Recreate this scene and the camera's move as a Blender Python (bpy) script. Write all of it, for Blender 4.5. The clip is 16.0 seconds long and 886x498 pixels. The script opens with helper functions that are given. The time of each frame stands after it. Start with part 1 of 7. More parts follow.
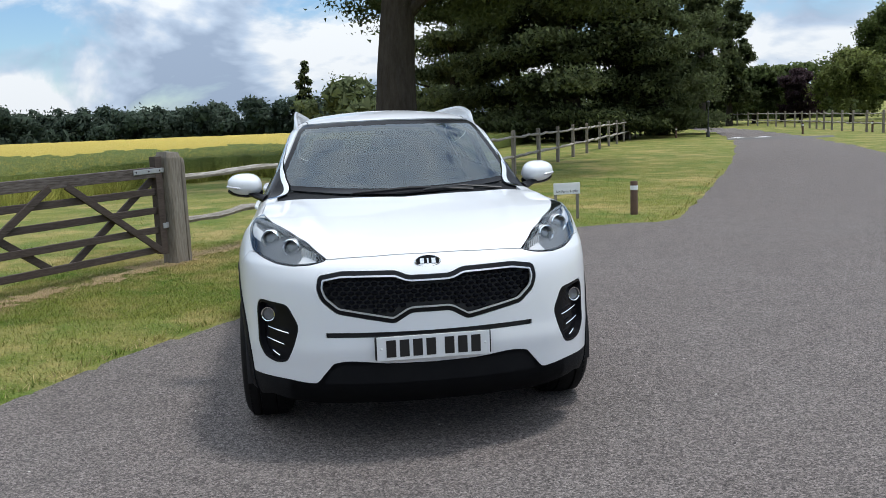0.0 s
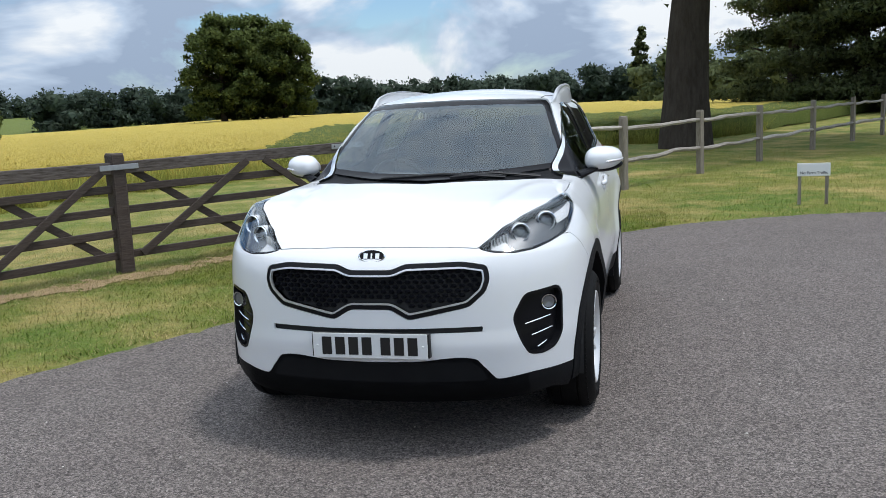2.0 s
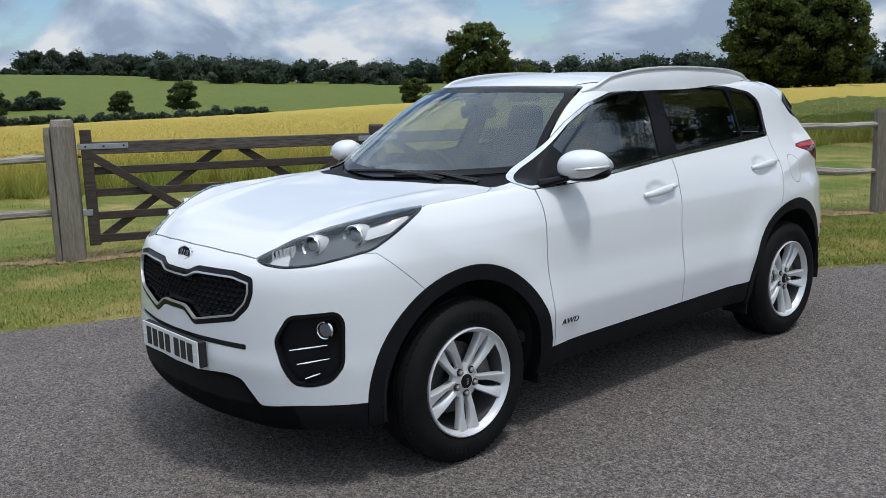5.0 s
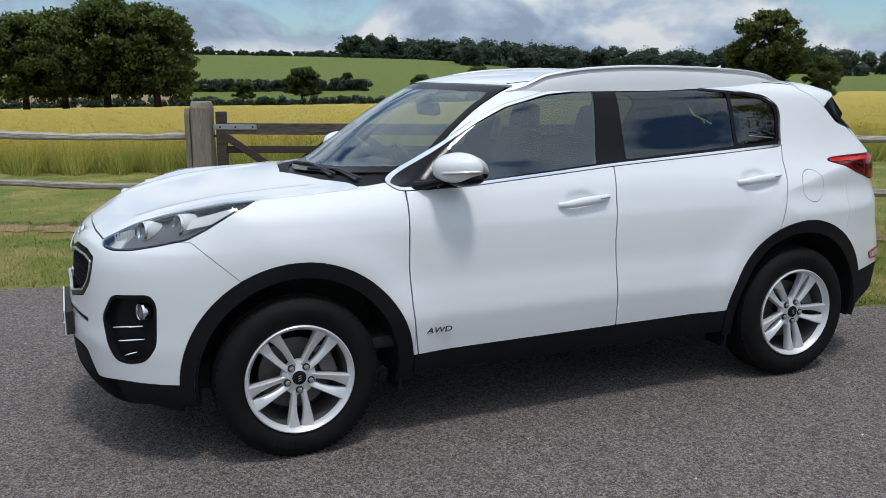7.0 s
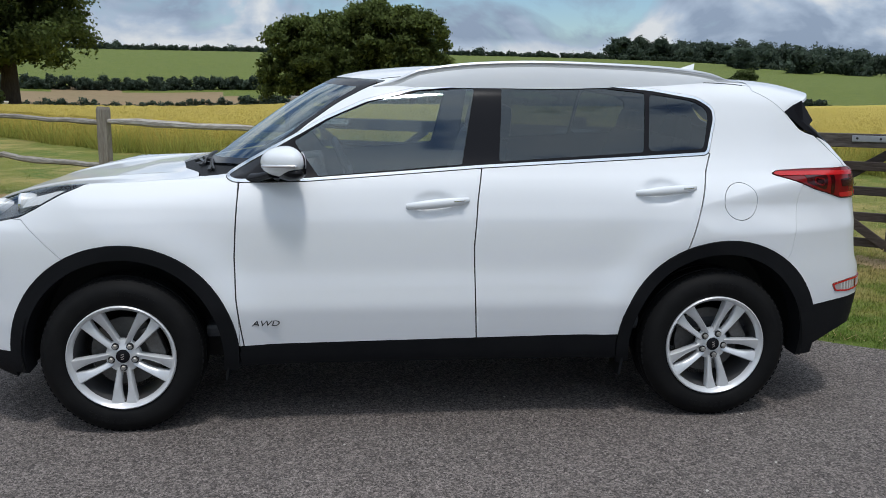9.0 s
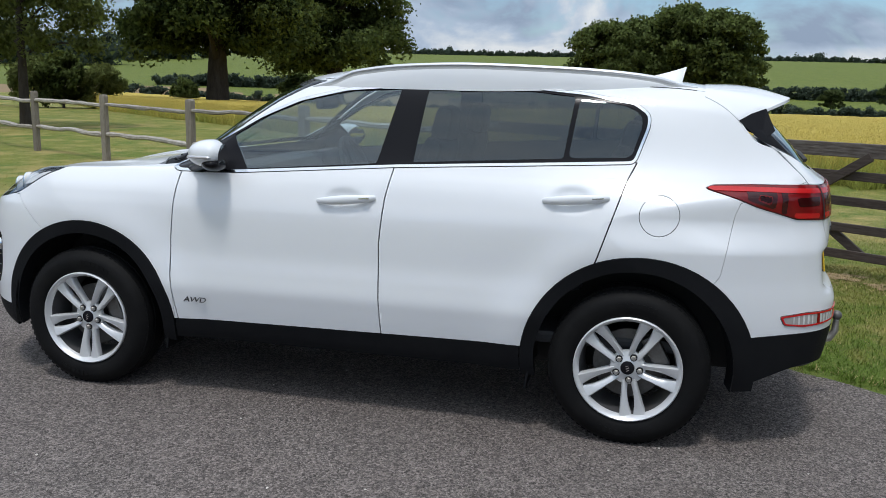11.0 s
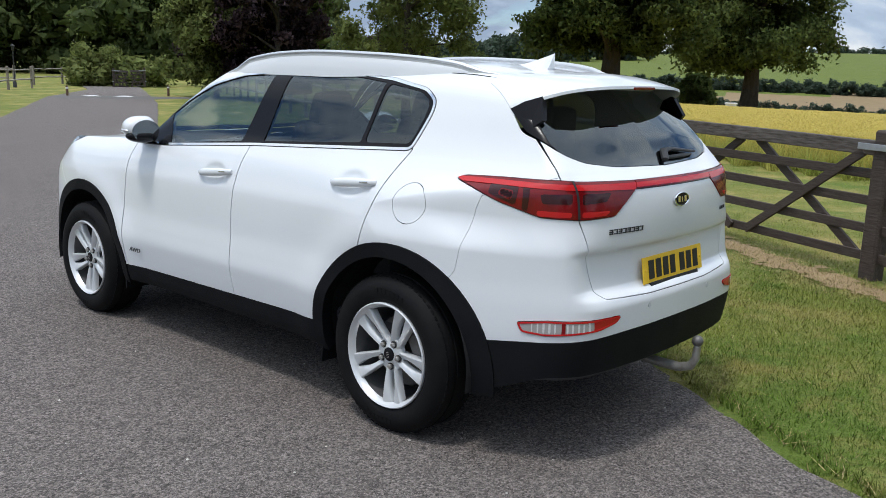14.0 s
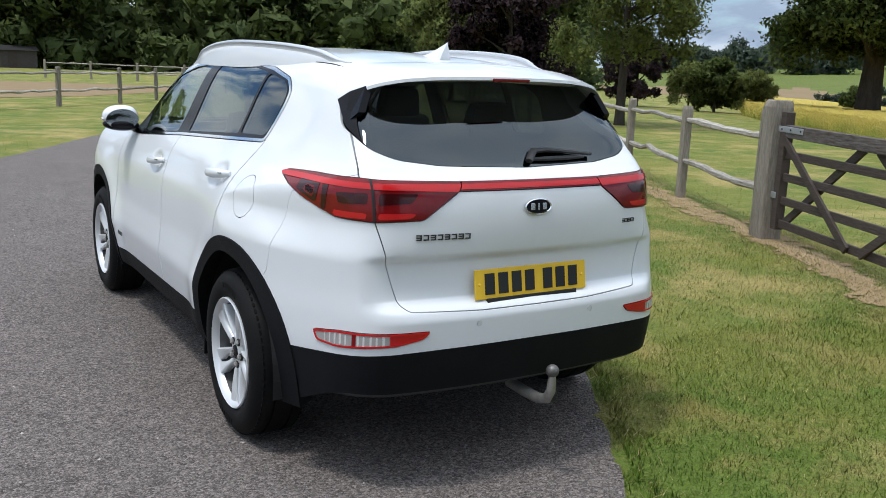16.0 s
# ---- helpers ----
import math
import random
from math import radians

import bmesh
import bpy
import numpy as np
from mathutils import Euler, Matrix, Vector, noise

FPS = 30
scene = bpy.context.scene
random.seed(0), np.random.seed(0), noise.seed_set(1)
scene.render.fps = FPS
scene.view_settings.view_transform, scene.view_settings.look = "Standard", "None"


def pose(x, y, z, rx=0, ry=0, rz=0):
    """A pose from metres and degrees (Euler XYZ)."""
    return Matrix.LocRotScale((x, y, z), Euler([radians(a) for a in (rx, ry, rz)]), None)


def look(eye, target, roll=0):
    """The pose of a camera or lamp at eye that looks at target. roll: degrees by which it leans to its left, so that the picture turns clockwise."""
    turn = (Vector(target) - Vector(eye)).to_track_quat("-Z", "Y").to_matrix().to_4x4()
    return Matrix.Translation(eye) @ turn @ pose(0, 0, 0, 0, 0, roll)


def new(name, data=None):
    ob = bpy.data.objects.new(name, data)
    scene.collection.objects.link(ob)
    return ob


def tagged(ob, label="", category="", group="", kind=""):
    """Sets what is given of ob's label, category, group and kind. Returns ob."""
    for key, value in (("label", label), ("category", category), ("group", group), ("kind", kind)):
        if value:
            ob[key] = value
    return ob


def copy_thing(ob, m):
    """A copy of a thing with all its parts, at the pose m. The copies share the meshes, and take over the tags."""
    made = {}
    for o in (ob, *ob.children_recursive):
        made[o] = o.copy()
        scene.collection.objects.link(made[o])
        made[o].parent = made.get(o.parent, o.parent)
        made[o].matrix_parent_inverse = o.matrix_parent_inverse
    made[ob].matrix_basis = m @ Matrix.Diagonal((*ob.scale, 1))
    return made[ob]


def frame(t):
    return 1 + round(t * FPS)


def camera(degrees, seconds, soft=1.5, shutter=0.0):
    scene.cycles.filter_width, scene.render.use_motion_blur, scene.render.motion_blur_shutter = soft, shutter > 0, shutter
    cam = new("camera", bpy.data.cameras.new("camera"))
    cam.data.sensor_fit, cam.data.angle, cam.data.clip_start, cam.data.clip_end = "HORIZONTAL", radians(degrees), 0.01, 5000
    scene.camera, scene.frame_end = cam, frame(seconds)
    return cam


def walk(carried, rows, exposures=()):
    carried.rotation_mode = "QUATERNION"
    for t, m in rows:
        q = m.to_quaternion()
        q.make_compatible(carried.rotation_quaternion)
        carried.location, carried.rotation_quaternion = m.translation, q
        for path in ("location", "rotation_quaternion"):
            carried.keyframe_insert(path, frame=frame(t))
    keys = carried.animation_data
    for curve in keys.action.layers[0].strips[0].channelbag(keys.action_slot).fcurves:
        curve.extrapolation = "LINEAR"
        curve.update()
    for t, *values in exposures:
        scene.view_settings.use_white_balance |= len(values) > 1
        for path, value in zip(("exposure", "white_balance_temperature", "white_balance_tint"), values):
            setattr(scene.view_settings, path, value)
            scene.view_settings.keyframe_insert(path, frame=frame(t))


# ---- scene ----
cam = camera(52.8, 16.0, soft=0.85)
PATH = [
    (0, (-0.499, -6.178, 1.536), (-0.221, -4.218, 1.249), -2.2),
    (0.5, (-0.092, -6.176, 1.548), (0.043, -4.201, 1.259), -2.2),
    (1, (0.363, -6.159, 1.542), (0.295, -4.182, 1.247), -2.4),
    (1.5, (0.78, -5.995, 1.543), (0.501, -4.038, 1.234), -2.5),
    (2, (1.227, -5.803, 1.55), (0.754, -3.887, 1.223), -2.6),
    (2.5, (1.657, -5.55, 1.545), (0.997, -3.693, 1.201), -2.6),
    (3, (2.059, -5.234, 1.553), (1.239, -3.444, 1.202), -2.6),
    (3.5, (2.468, -4.917, 1.564), (1.456, -3.229, 1.21), -2.4),
    (4, (2.807, -4.53, 1.561), (1.61, -2.968, 1.205), -2.4),
    (4.2, (2.957, -4.385, 1.551), (1.697, -2.874, 1.197), -2.3),
    (6.3, (4.132, -2.756, 1.57), (2.418, -1.796, 1.196), -0.6),
    (6.5, (4.193, -2.601, 1.573), (2.452, -1.691, 1.199), -0.5),
    (7, (4.422, -2.177, 1.567), (2.611, -1.416, 1.193), -0.3),
    (7.5, (4.551, -1.721, 1.545), (2.682, -1.113, 1.173), -0.2),
    (8, (4.655, -1.265, 1.539), (2.751, -0.779, 1.168), 0.1),
    (8.5, (4.742, -0.807, 1.535), (2.806, -0.466, 1.163), 0.3),
    (9, (4.757, -0.357, 1.539), (2.803, -0.148, 1.167), 0.6),
    (9.5, (4.812, 0.113, 1.546), (2.847, 0.171, 1.177), 0.8),
    (9.7, (4.8, 0.279, 1.54), (2.834, 0.271, 1.173), 0.9),
    (11.8, (4.548, 2.212, 1.573), (2.743, 1.439, 1.189), 1.2),
    (12, (4.491, 2.397, 1.582), (2.719, 1.554, 1.195), 1.2),
    (12.5, (4.261, 2.803, 1.56), (2.562, 1.82, 1.175), 1.4),
    (13, (4.051, 3.225, 1.565), (2.431, 2.119, 1.174), 1.4),
    (13.5, (3.784, 3.617, 1.542), (2.253, 2.392, 1.15), 1.6),
    (14, (3.493, 3.969, 1.548), (2.031, 2.661, 1.156), 1.6),
    (14.5, (3.204, 4.281, 1.553), (1.837, 2.874, 1.163), 1.9),
    (15, (2.832, 4.473, 1.546), (1.571, 2.971, 1.154), 2.0),
    (15.5, (2.46, 4.687, 1.555), (1.302, 3.106, 1.159), 2.1),
    (16, (2.022, 4.831, 1.531), (0.998, 3.16, 1.135), 2.1),
]
EXPOSURES = [(0, 0.12), (3, 0.02), (4, -0.13), (5, -0.2), (7, -0.25), (9.5, -0.25), (12.5, 0.0), (15, 0.1), (16, 0.18)]
walk(cam, [(t, look(eye, target, roll)) for t, eye, target, roll in PATH], EXPOSURES)

# ---- sky and light ----
SUN_AZ, SUN_EL = 86.0, 71.0
world = bpy.data.worlds.new("world")
scene.world = world
world.use_nodes = True
wt = world.node_tree
wt.nodes.clear()


def wnode(kind, **sets):
    n = wt.nodes.new(kind)
    for k, v in sets.items():
        n.inputs[k].default_value = v
    return n


def wmath(op, a, b=None, c=None):
    n = wt.nodes.new("ShaderNodeMath")
    n.operation = op
    for i, v in enumerate((a, b, c)):
        if v is None:
            continue
        if isinstance(v, (int, float)):
            n.inputs[i].default_value = v
        else:
            wt.links.new(v, n.inputs[i])
    return n.outputs[0]


sky = wt.nodes.new("ShaderNodeTexSky")
sky.sky_type, sky.sun_disc = "NISHITA", False
sky.sun_elevation, sky.sun_rotation = radians(SUN_EL), radians(SUN_AZ)
sky.altitude, sky.dust_density = 50, 0.4
coord = wt.nodes.new("ShaderNodeTexCoord")
sep = wt.nodes.new("ShaderNodeSeparateXYZ")
wt.links.new(coord.outputs["Generated"], sep.inputs[0])


def cloud_field(lift, scale, detail):
    """Cloud density along the view direction, a little flattened, looked up lift higher."""
    flat = wt.nodes.new("ShaderNodeCombineXYZ")
    wt.links.new(sep.outputs[0], flat.inputs[0])
    wt.links.new(sep.outputs[1], flat.inputs[1])
    wt.links.new(wmath("ADD", wmath("MULTIPLY", sep.outputs[2], 1.9), lift + 3.1), flat.inputs[2])
    n = wnode("ShaderNodeTexNoise", Scale=scale, Detail=detail, Roughness=0.56, Distortion=0.35)
    wt.links.new(flat.outputs[0], n.inputs["Vector"])
    return n.outputs["Fac"]


cover, above = cloud_field(0.0, 4.8, 10.0), cloud_field(0.12, 4.8, 4.0)
mask = wt.nodes.new("ShaderNodeValToRGB")
mask.color_ramp.elements[0].position, mask.color_ramp.elements[1].position = 0.40, 0.50
wt.links.new(wmath("ADD", wmath("ADD", cover, wmath("MULTIPLY", wmath("MAXIMUM", wmath("SUBTRACT", sep.outputs[2], 0.30), 0.0), 0.30)), wmath("MAXIMUM", wmath("MULTIPLY", wmath("SUBTRACT", 0.11, wmath("MAXIMUM", sep.outputs[2], 0.0)), 0.75), -0.03)), mask.inputs[0])
# sunlit tops, grey bases
lit = wmath("ADD", wmath("MULTIPLY", wmath("SUBTRACT", cover, above), 3.4), wmath("ADD", wmath("MULTIPLY", cloud_field(0.0, 1.3, 5.0), 0.9), 0.06))
shade = wt.nodes.new("ShaderNodeValToRGB")
for e, (pos, col) in zip((shade.color_ramp.elements[0], shade.color_ramp.elements[1]), ((0.26, (0.36, 0.46, 0.62, 1)), (0.84, (0.90, 0.95, 1.0, 1)))):
    e.position, e.color = pos, col
mid = shade.color_ramp.elements.new(0.52)
mid.color = (0.53, 0.65, 0.82, 1)
# overhead the cloud is one even sheet
even = wmath("MINIMUM", wmath("MULTIPLY", wmath("MAXIMUM", sep.outputs[2], 0.0), 1.4), 0.86)
wt.links.new(wmath("ADD", wmath("MULTIPLY", lit, wmath("SUBTRACT", 1.0, even)), wmath("MULTIPLY", even, 0.66)), shade.inputs[0])
bg_sky, bg_cloud = wnode("ShaderNodeBackground", Strength=0.12), wnode("ShaderNodeBackground", Strength=0.9)
# an overcast sky is brighter overhead than at the horizon
zenith = wmath("ADD", wmath("MULTIPLY", wmath("MAXIMUM", sep.outputs[2], 0.0), 0.95), 0.84)
wt.links.new(zenith, bg_cloud.inputs["Strength"])
deep = wt.nodes.new("ShaderNodeMix")
deep.data_type, deep.blend_type = "RGBA", "MULTIPLY"
deep.inputs["Factor"].default_value = 1.0
deep.inputs["B"].default_value = (0.74, 0.90, 1.06, 1)
wt.links.new(sky.outputs[0], deep.inputs["A"])
wt.links.new(deep.outputs["Result"], bg_sky.inputs[0])
wt.links.new(shade.outputs[0], bg_cloud.inputs[0])
mix = wt.nodes.new("ShaderNodeMixShader")
wt.links.new(mask.outputs[0], mix.inputs[0])
wt.links.new(bg_sky.outputs[0], mix.inputs[1])
wt.links.new(bg_cloud.outputs[0], mix.inputs[2])
out = wt.nodes.new("ShaderNodeOutputWorld")
wt.links.new(mix.outputs[0], out.inputs[0])

sun = new("sun", bpy.data.lights.new("sun", "SUN"))
sun.data.energy, sun.data.angle, sun.data.color = 2.1, radians(9), (1.0, 0.98, 0.955)
az, el = radians(SUN_AZ), radians(SUN_EL)
sun.matrix_world = look((0, 0, 30), (-30 * math.sin(az) * math.cos(el), -30 * math.cos(az) * math.cos(el), 30 - 30 * math.sin(el)))
scene.view_settings.exposure = 0.0


# ---- materials ----
class M:
    pass


def material(name, base, rough=0.6, metal=0.0, noise=(), bump=(), coat=0.0, spec=0.5, island=0.0, objects=0.0, grain=None):
    """A procedural material. noise: (scale, amount, second colour); bump: (scale, distance);
    grain: a stretch along each axis and its turn."""
    m = bpy.data.materials.new(name)
    m.use_nodes = True
    nt = m.node_tree
    b = nt.nodes["Principled BSDF"]
    b.inputs["Roughness"].default_value, b.inputs["Metallic"].default_value = rough, metal
    b.inputs["Coat Weight"].default_value, b.inputs["Coat Roughness"].default_value = coat, 0.03
    b.inputs["Specular IOR Level"].default_value = spec
    b.inputs["Base Color"].default_value = (*base, 1)
    tc = nt.nodes.new("ShaderNodeTexCoord")
    where = tc.outputs["Object"]
    if grain:
        stretch = nt.nodes.new("ShaderNodeMapping")
        stretch.vector_type = "TEXTURE"
        stretch.inputs["Rotation"].default_value = (0, 0, radians(grain[1]))
        stretch.inputs["Scale"].default_value = grain[0]
        nt.links.new(where, stretch.inputs["Vector"])
        where = stretch.outputs[0]
    colour = None
    for scale, amount, second in noise:
        t = nt.nodes.new("ShaderNodeTexNoise")
        t.inputs["Scale"].default_value, t.inputs["Detail"].default_value, t.inputs["Roughness"].default_value = scale, 6, 0.65
        nt.links.new(where, t.inputs["Vector"])
        r = nt.nodes.new("ShaderNodeMapRange")
        r.inputs["From Min"].default_value, r.inputs["From Max"].default_value = 0.36, 0.64
        r.inputs["To Max"].default_value = amount
        nt.links.new(t.outputs["Fac"], r.inputs["Value"])
        mx = nt.nodes.new("ShaderNodeMix")
        mx.data_type = "RGBA"
        nt.links.new(r.outputs[0], mx.inputs["Factor"])
        if colour is None:
            mx.inputs["A"].default_value = (*base, 1)
        else:
            nt.links.new(colour, mx.inputs["A"])
        mx.inputs["B"].default_value = (*second, 1)
        colour = mx.outputs["Result"]
    if island or objects:
        g = nt.nodes.new("ShaderNodeNewGeometry" if island else "ShaderNodeObjectInfo")
        r = nt.nodes.new("ShaderNodeMapRange")
        amt = island or objects
        r.inputs["To Min"].default_value, r.inputs["To Max"].default_value = 1 - amt, 1 + amt
        nt.links.new(g.outputs["Random Per Island" if island else "Random"], r.inputs["Value"])
        hsv = nt.nodes.new("ShaderNodeHueSaturation")
        nt.links.new(r.outputs[0], hsv.inputs["Value"])
        if colour is None:
            hsv.inputs["Color"].default_value = (*base, 1)
        else:
            nt.links.new(colour, hsv.inputs["Color"])
        colour = hsv.outputs[0]
    if colour is not None:
        nt.links.new(colour, b.inputs["Base Color"])
    last = None
    for scale, dist in bump:
        t = nt.nodes.new("ShaderNodeTexNoise")
        t.inputs["Scale"].default_value, t.inputs["Detail"].default_value = scale, 5
        nt.links.new(where, t.inputs["Vector"])
        bp = nt.nodes.new("ShaderNodeBump")
        bp.inputs["Distance"].default_value = dist
        nt.links.new(t.outputs["Fac"], bp.inputs["Height"])
        if last is not None:
            nt.links.new(last.outputs[0], bp.inputs["Normal"])
        last = bp
    if last is not None:
        nt.links.new(last.outputs[0], b.inputs["Normal"])
    return m


def pane(name, tint, head_on=0.06, rough=0.0):
    """Thin glass: tinted see-through, with mirror gloss that grows towards grazing angles."""
    m = bpy.data.materials.new(name)
    m.use_nodes = True
    nt = m.node_tree
    nt.nodes.clear()
    o, mx = nt.nodes.new("ShaderNodeOutputMaterial"), nt.nodes.new("ShaderNodeMixShader")
    tr, gl, lw = nt.nodes.new("ShaderNodeBsdfTransparent"), nt.nodes.new("ShaderNodeBsdfGlossy"), nt.nodes.new("ShaderNodeLayerWeight")
    tr.inputs[0].default_value = (*tint, 1)
    gl.inputs["Roughness"].default_value = rough
    gl.inputs["Color"].default_value = (0.89, 0.965, 1.0, 1)
    lw.inputs["Blend"].default_value = 0.5
    pw, fac = nt.nodes.new("ShaderNodeMath"), nt.nodes.new("ShaderNodeMapRange")
    pw.operation = "POWER"
    pw.inputs[1].default_value = 4.5
    nt.links.new(lw.outputs["Facing"], pw.inputs[0])
    nt.links.new(pw.outputs[0], fac.inputs["Value"])
    fac.inputs["To Min"].default_value, fac.inputs["To Max"].default_value = head_on, 1.0
    nt.links.new(fac.outputs[0], mx.inputs[0])
    nt.links.new(tr.outputs[0], mx.inputs[1])
    nt.links.new(gl.outputs[0], mx.inputs[2])
    nt.links.new(mx.outputs[0], o.inputs[0])
    return m


M.paint = material("white_paint", (0.73, 0.745, 0.765), 0.42, coat=0.8, noise=((3.0, 0.25, (0.71, 0.725, 0.745)),))
M.paint_grey = material("sensor_paint", (0.6, 0.61, 0.62), 0.45, coat=0.5)
M.plastic = material("black_plastic", (0.007, 0.0075, 0.009), 0.6, noise=((6, 0.6, (0.011, 0.0115, 0.0125)),), bump=((900, 0.0004),), spec=0.11)
M.gloss_black = material("gloss_black", (0.010, 0.010, 0.012), 0.2, coat=0.04, spec=0.1)
M.dark = material("matt_black", (0.010, 0.010, 0.011), 0.7, noise=((20, 0.5, (0.016, 0.016, 0.016)),))
M.grille = material("grille_plastic", (0.004, 0.0045, 0.007), 0.45, spec=0.08)
M.lining = material("cabin_plastic", (0.035, 0.036, 0.04), 0.6, noise=((30, 0.5, (0.045, 0.046, 0.05)),))
M.cloth = material("seat_cloth", (0.03, 0.031, 0.035), 0.85, noise=((60, 0.6, (0.045, 0.046, 0.05)),), bump=((400, 0.001),))
M.rubber = material("black_rubber", (0.014, 0.014, 0.015), 0.5)
M.tyre = material("tyre_rubber", (0.006, 0.006, 0.0065), 0.65, noise=((9, 0.7, (0.011, 0.0108, 0.0105)),), bump=((160, 0.0008),), spec=0.12)
M.alloy = material("alloy", (0.66, 0.67, 0.68), 0.34, metal=0.35, noise=((12, 0.4, (0.58, 0.59, 0.60)),), coat=0.3)
M.silver = material("satin_silver", (0.63, 0.64, 0.66), 0.35, metal=0.7)
M.silver_dark = material("grey_rail_foot", (0.56, 0.565, 0.57), 0.5, metal=0.2)
M.chrome = material("chrome", (0.78, 0.79, 0.80), 0.12, metal=1.0)
M.badge = material("badge_metal", (0.07, 0.072, 0.08), 0.3, metal=0.8)
M.barrel = material("wheel_barrel", (0.10, 0.10, 0.105), 0.5, metal=0.3, noise=((9, 0.6, (0.05, 0.048, 0.046)),))
M.mirror = material("mirror_glass", (0.85, 0.86, 0.87), 0.02, metal=1.0)
M.steel = material("worn_steel", (0.42, 0.41, 0.39), 0.4, metal=0.7, noise=((40, 0.7, (0.30, 0.28, 0.25)),))
M.steel_dark = material("dull_steel", (0.16, 0.155, 0.15), 0.5, metal=0.6, noise=((50, 0.6, (0.10, 0.09, 0.08)),))
M.lamp_housing = material("lamp_housing", (0.11, 0.113, 0.12), 0.35, metal=0.3)
M.lens_dark = material("projector_glass", (0.17, 0.175, 0.19), 0.1, metal=0.3, coat=1.0)
M.indicator = material("indicator_lens", (0.66, 0.65, 0.64), 0.25, coat=0.6, noise=((160, 0.5, (0.48, 0.48, 0.48)),))
M.clear_lens = material("clear_lens", (0.36, 0.34, 0.33), 0.18, coat=0.8, noise=((300, 0.3, (0.30, 0.28, 0.27)),))
M.red = material("red_lens", (0.50, 0.012, 0.014), 0.25, coat=0.35, spec=0.3)
M.red_dark = material("dark_red_lens", (0.20, 0.004, 0.006), 0.2, coat=0.3, noise=((9, 0.8, (0.10, 0.003, 0.004)),), spec=0.3)
M.red_black = material("smoked_red_lens", (0.035, 0.002, 0.003), 0.2, coat=0.35, spec=0.3)
M.plate_white = material("plate_white", (0.74, 0.75, 0.75), 0.35)
M.plate_yellow = material("plate_yellow", (0.80, 0.50, 0.03), 0.35)
M.plate_black = material("plate_black", (0.012, 0.012, 0.012), 0.4)
M.glass = pane("clear_glass", (0.64, 0.72, 0.73), 0.11)
M.tinted = pane("tinted_glass", (0.24, 0.28, 0.30), 0.08)
M.rear_pane = pane("dark_rear_glass", (0.11, 0.125, 0.135), 0.08)
M.screen = pane("screen_glass", (0.60, 0.68, 0.69), 0.12)
M.lamp_glass = pane("lamp_glass", (0.94, 0.95, 0.96), 0.05)


def part(name, bm, mat, parent, label="", smooth=False):
    """One mesh object from a bmesh, under its thing."""
    me = bpy.data.meshes.new(name)
    bm.to_mesh(me)
    bm.free()
    me.materials.append(mat)
    if smooth:
        me.polygons.foreach_set("use_smooth", [True] * len(me.polygons))
        me.set_sharp_from_angle(angle=radians(38))
    ob = new(name, me)
    ob.parent = parent
    if label:
        ob["label"] = label
    return ob



# ---- the car's outer skin: a smooth field, from which every panel is cut ----
def spline(*pts):
    """A smooth curve through (x, y) pairs that overshoots nowhere."""
    xs, ys = np.array(pts[0::2], float), np.array(pts[1::2], float)
    h, d = np.diff(xs), np.diff(ys) / np.diff(xs)
    m = np.concatenate([[d[0]], np.zeros(len(d) - 1), [d[-1]]])
    for i in range(1, len(d)):
        if d[i - 1] * d[i] > 0:
            a, b = 2 * h[i] + h[i - 1], h[i] + 2 * h[i - 1]
            m[i] = (a + b) / (a / d[i - 1] + b / d[i])

    def value(x):
        x = np.clip(x, xs[0], xs[-1])
        i = np.clip(np.searchsorted(xs, x) - 1, 0, len(h) - 1)
        t = (x - xs[i]) / h[i]
        return ys[i] * (1 + 2 * t) * (1 - t) ** 2 + m[i] * h[i] * t * (1 - t) ** 2 + ys[i + 1] * t * t * (3 - 2 * t) + m[i + 1] * h[i] * t * t * (t - 1)
    return value


HUB_Y, HUB_Z = 1.335, 0.345
ROOFLINE = spline(-2.3, 0.80, -2.16, 0.895, -2.08, 0.942, -1.95, 0.988, -1.7, 1.042, -1.4, 1.088, -1.17, 1.122, -1.06, 1.15, -0.9, 1.255, -0.7, 1.395, -0.5, 1.513, -0.38, 1.562, -0.2, 1.592, 0.1, 1.612, 0.4, 1.617, 0.8, 1.607, 1.2, 1.592, 1.5, 1.566, 1.8, 1.525, 2.3, 1.43)
CROWN = spline(-2.3, 0.0, -2.0, -0.004, -1.6, -0.012, -1.2, -0.008, -1.0, 0.004, -0.7, 0.025, -0.3, 0.05, 0.4, 0.060, 1.1, 0.050, 1.55, 0.032, 1.8, 0.040)
SCREEN_BOW = spline(-1.6, 0.0, -1.15, 0.40, -0.9, 0.42, -0.35, 0.42, 0.1, 0.1, 0.5, 0.0)
FLANK = spline(0.16, 0.78, 0.24, 0.845, 0.32, 0.878, 0.40, 0.893, 0.48, 0.906, 0.55, 0.914, 0.62, 0.908, 0.72, 0.897, 0.82, 0.893, 0.92, 0.886, 1.0, 0.866, 1.06, 0.846, 1.1, 0.827, 1.14, 0.803, 1.2, 0.768, 1.3, 0.723, 1.4, 0.679, 1.46, 0.648, 1.52, 0.607, 1.58, 0.54, 1.66, 0.40)
CABIN_TAPER = spline(-1.3, -0.06, -1.0, -0.045, -0.5, -0.012, 0.0, 0.0, 0.8, -0.004, 1.3, -0.022, 1.6, -0.05, 1.8, -0.085, 2.0, -0.12, 2.2, -0.17)
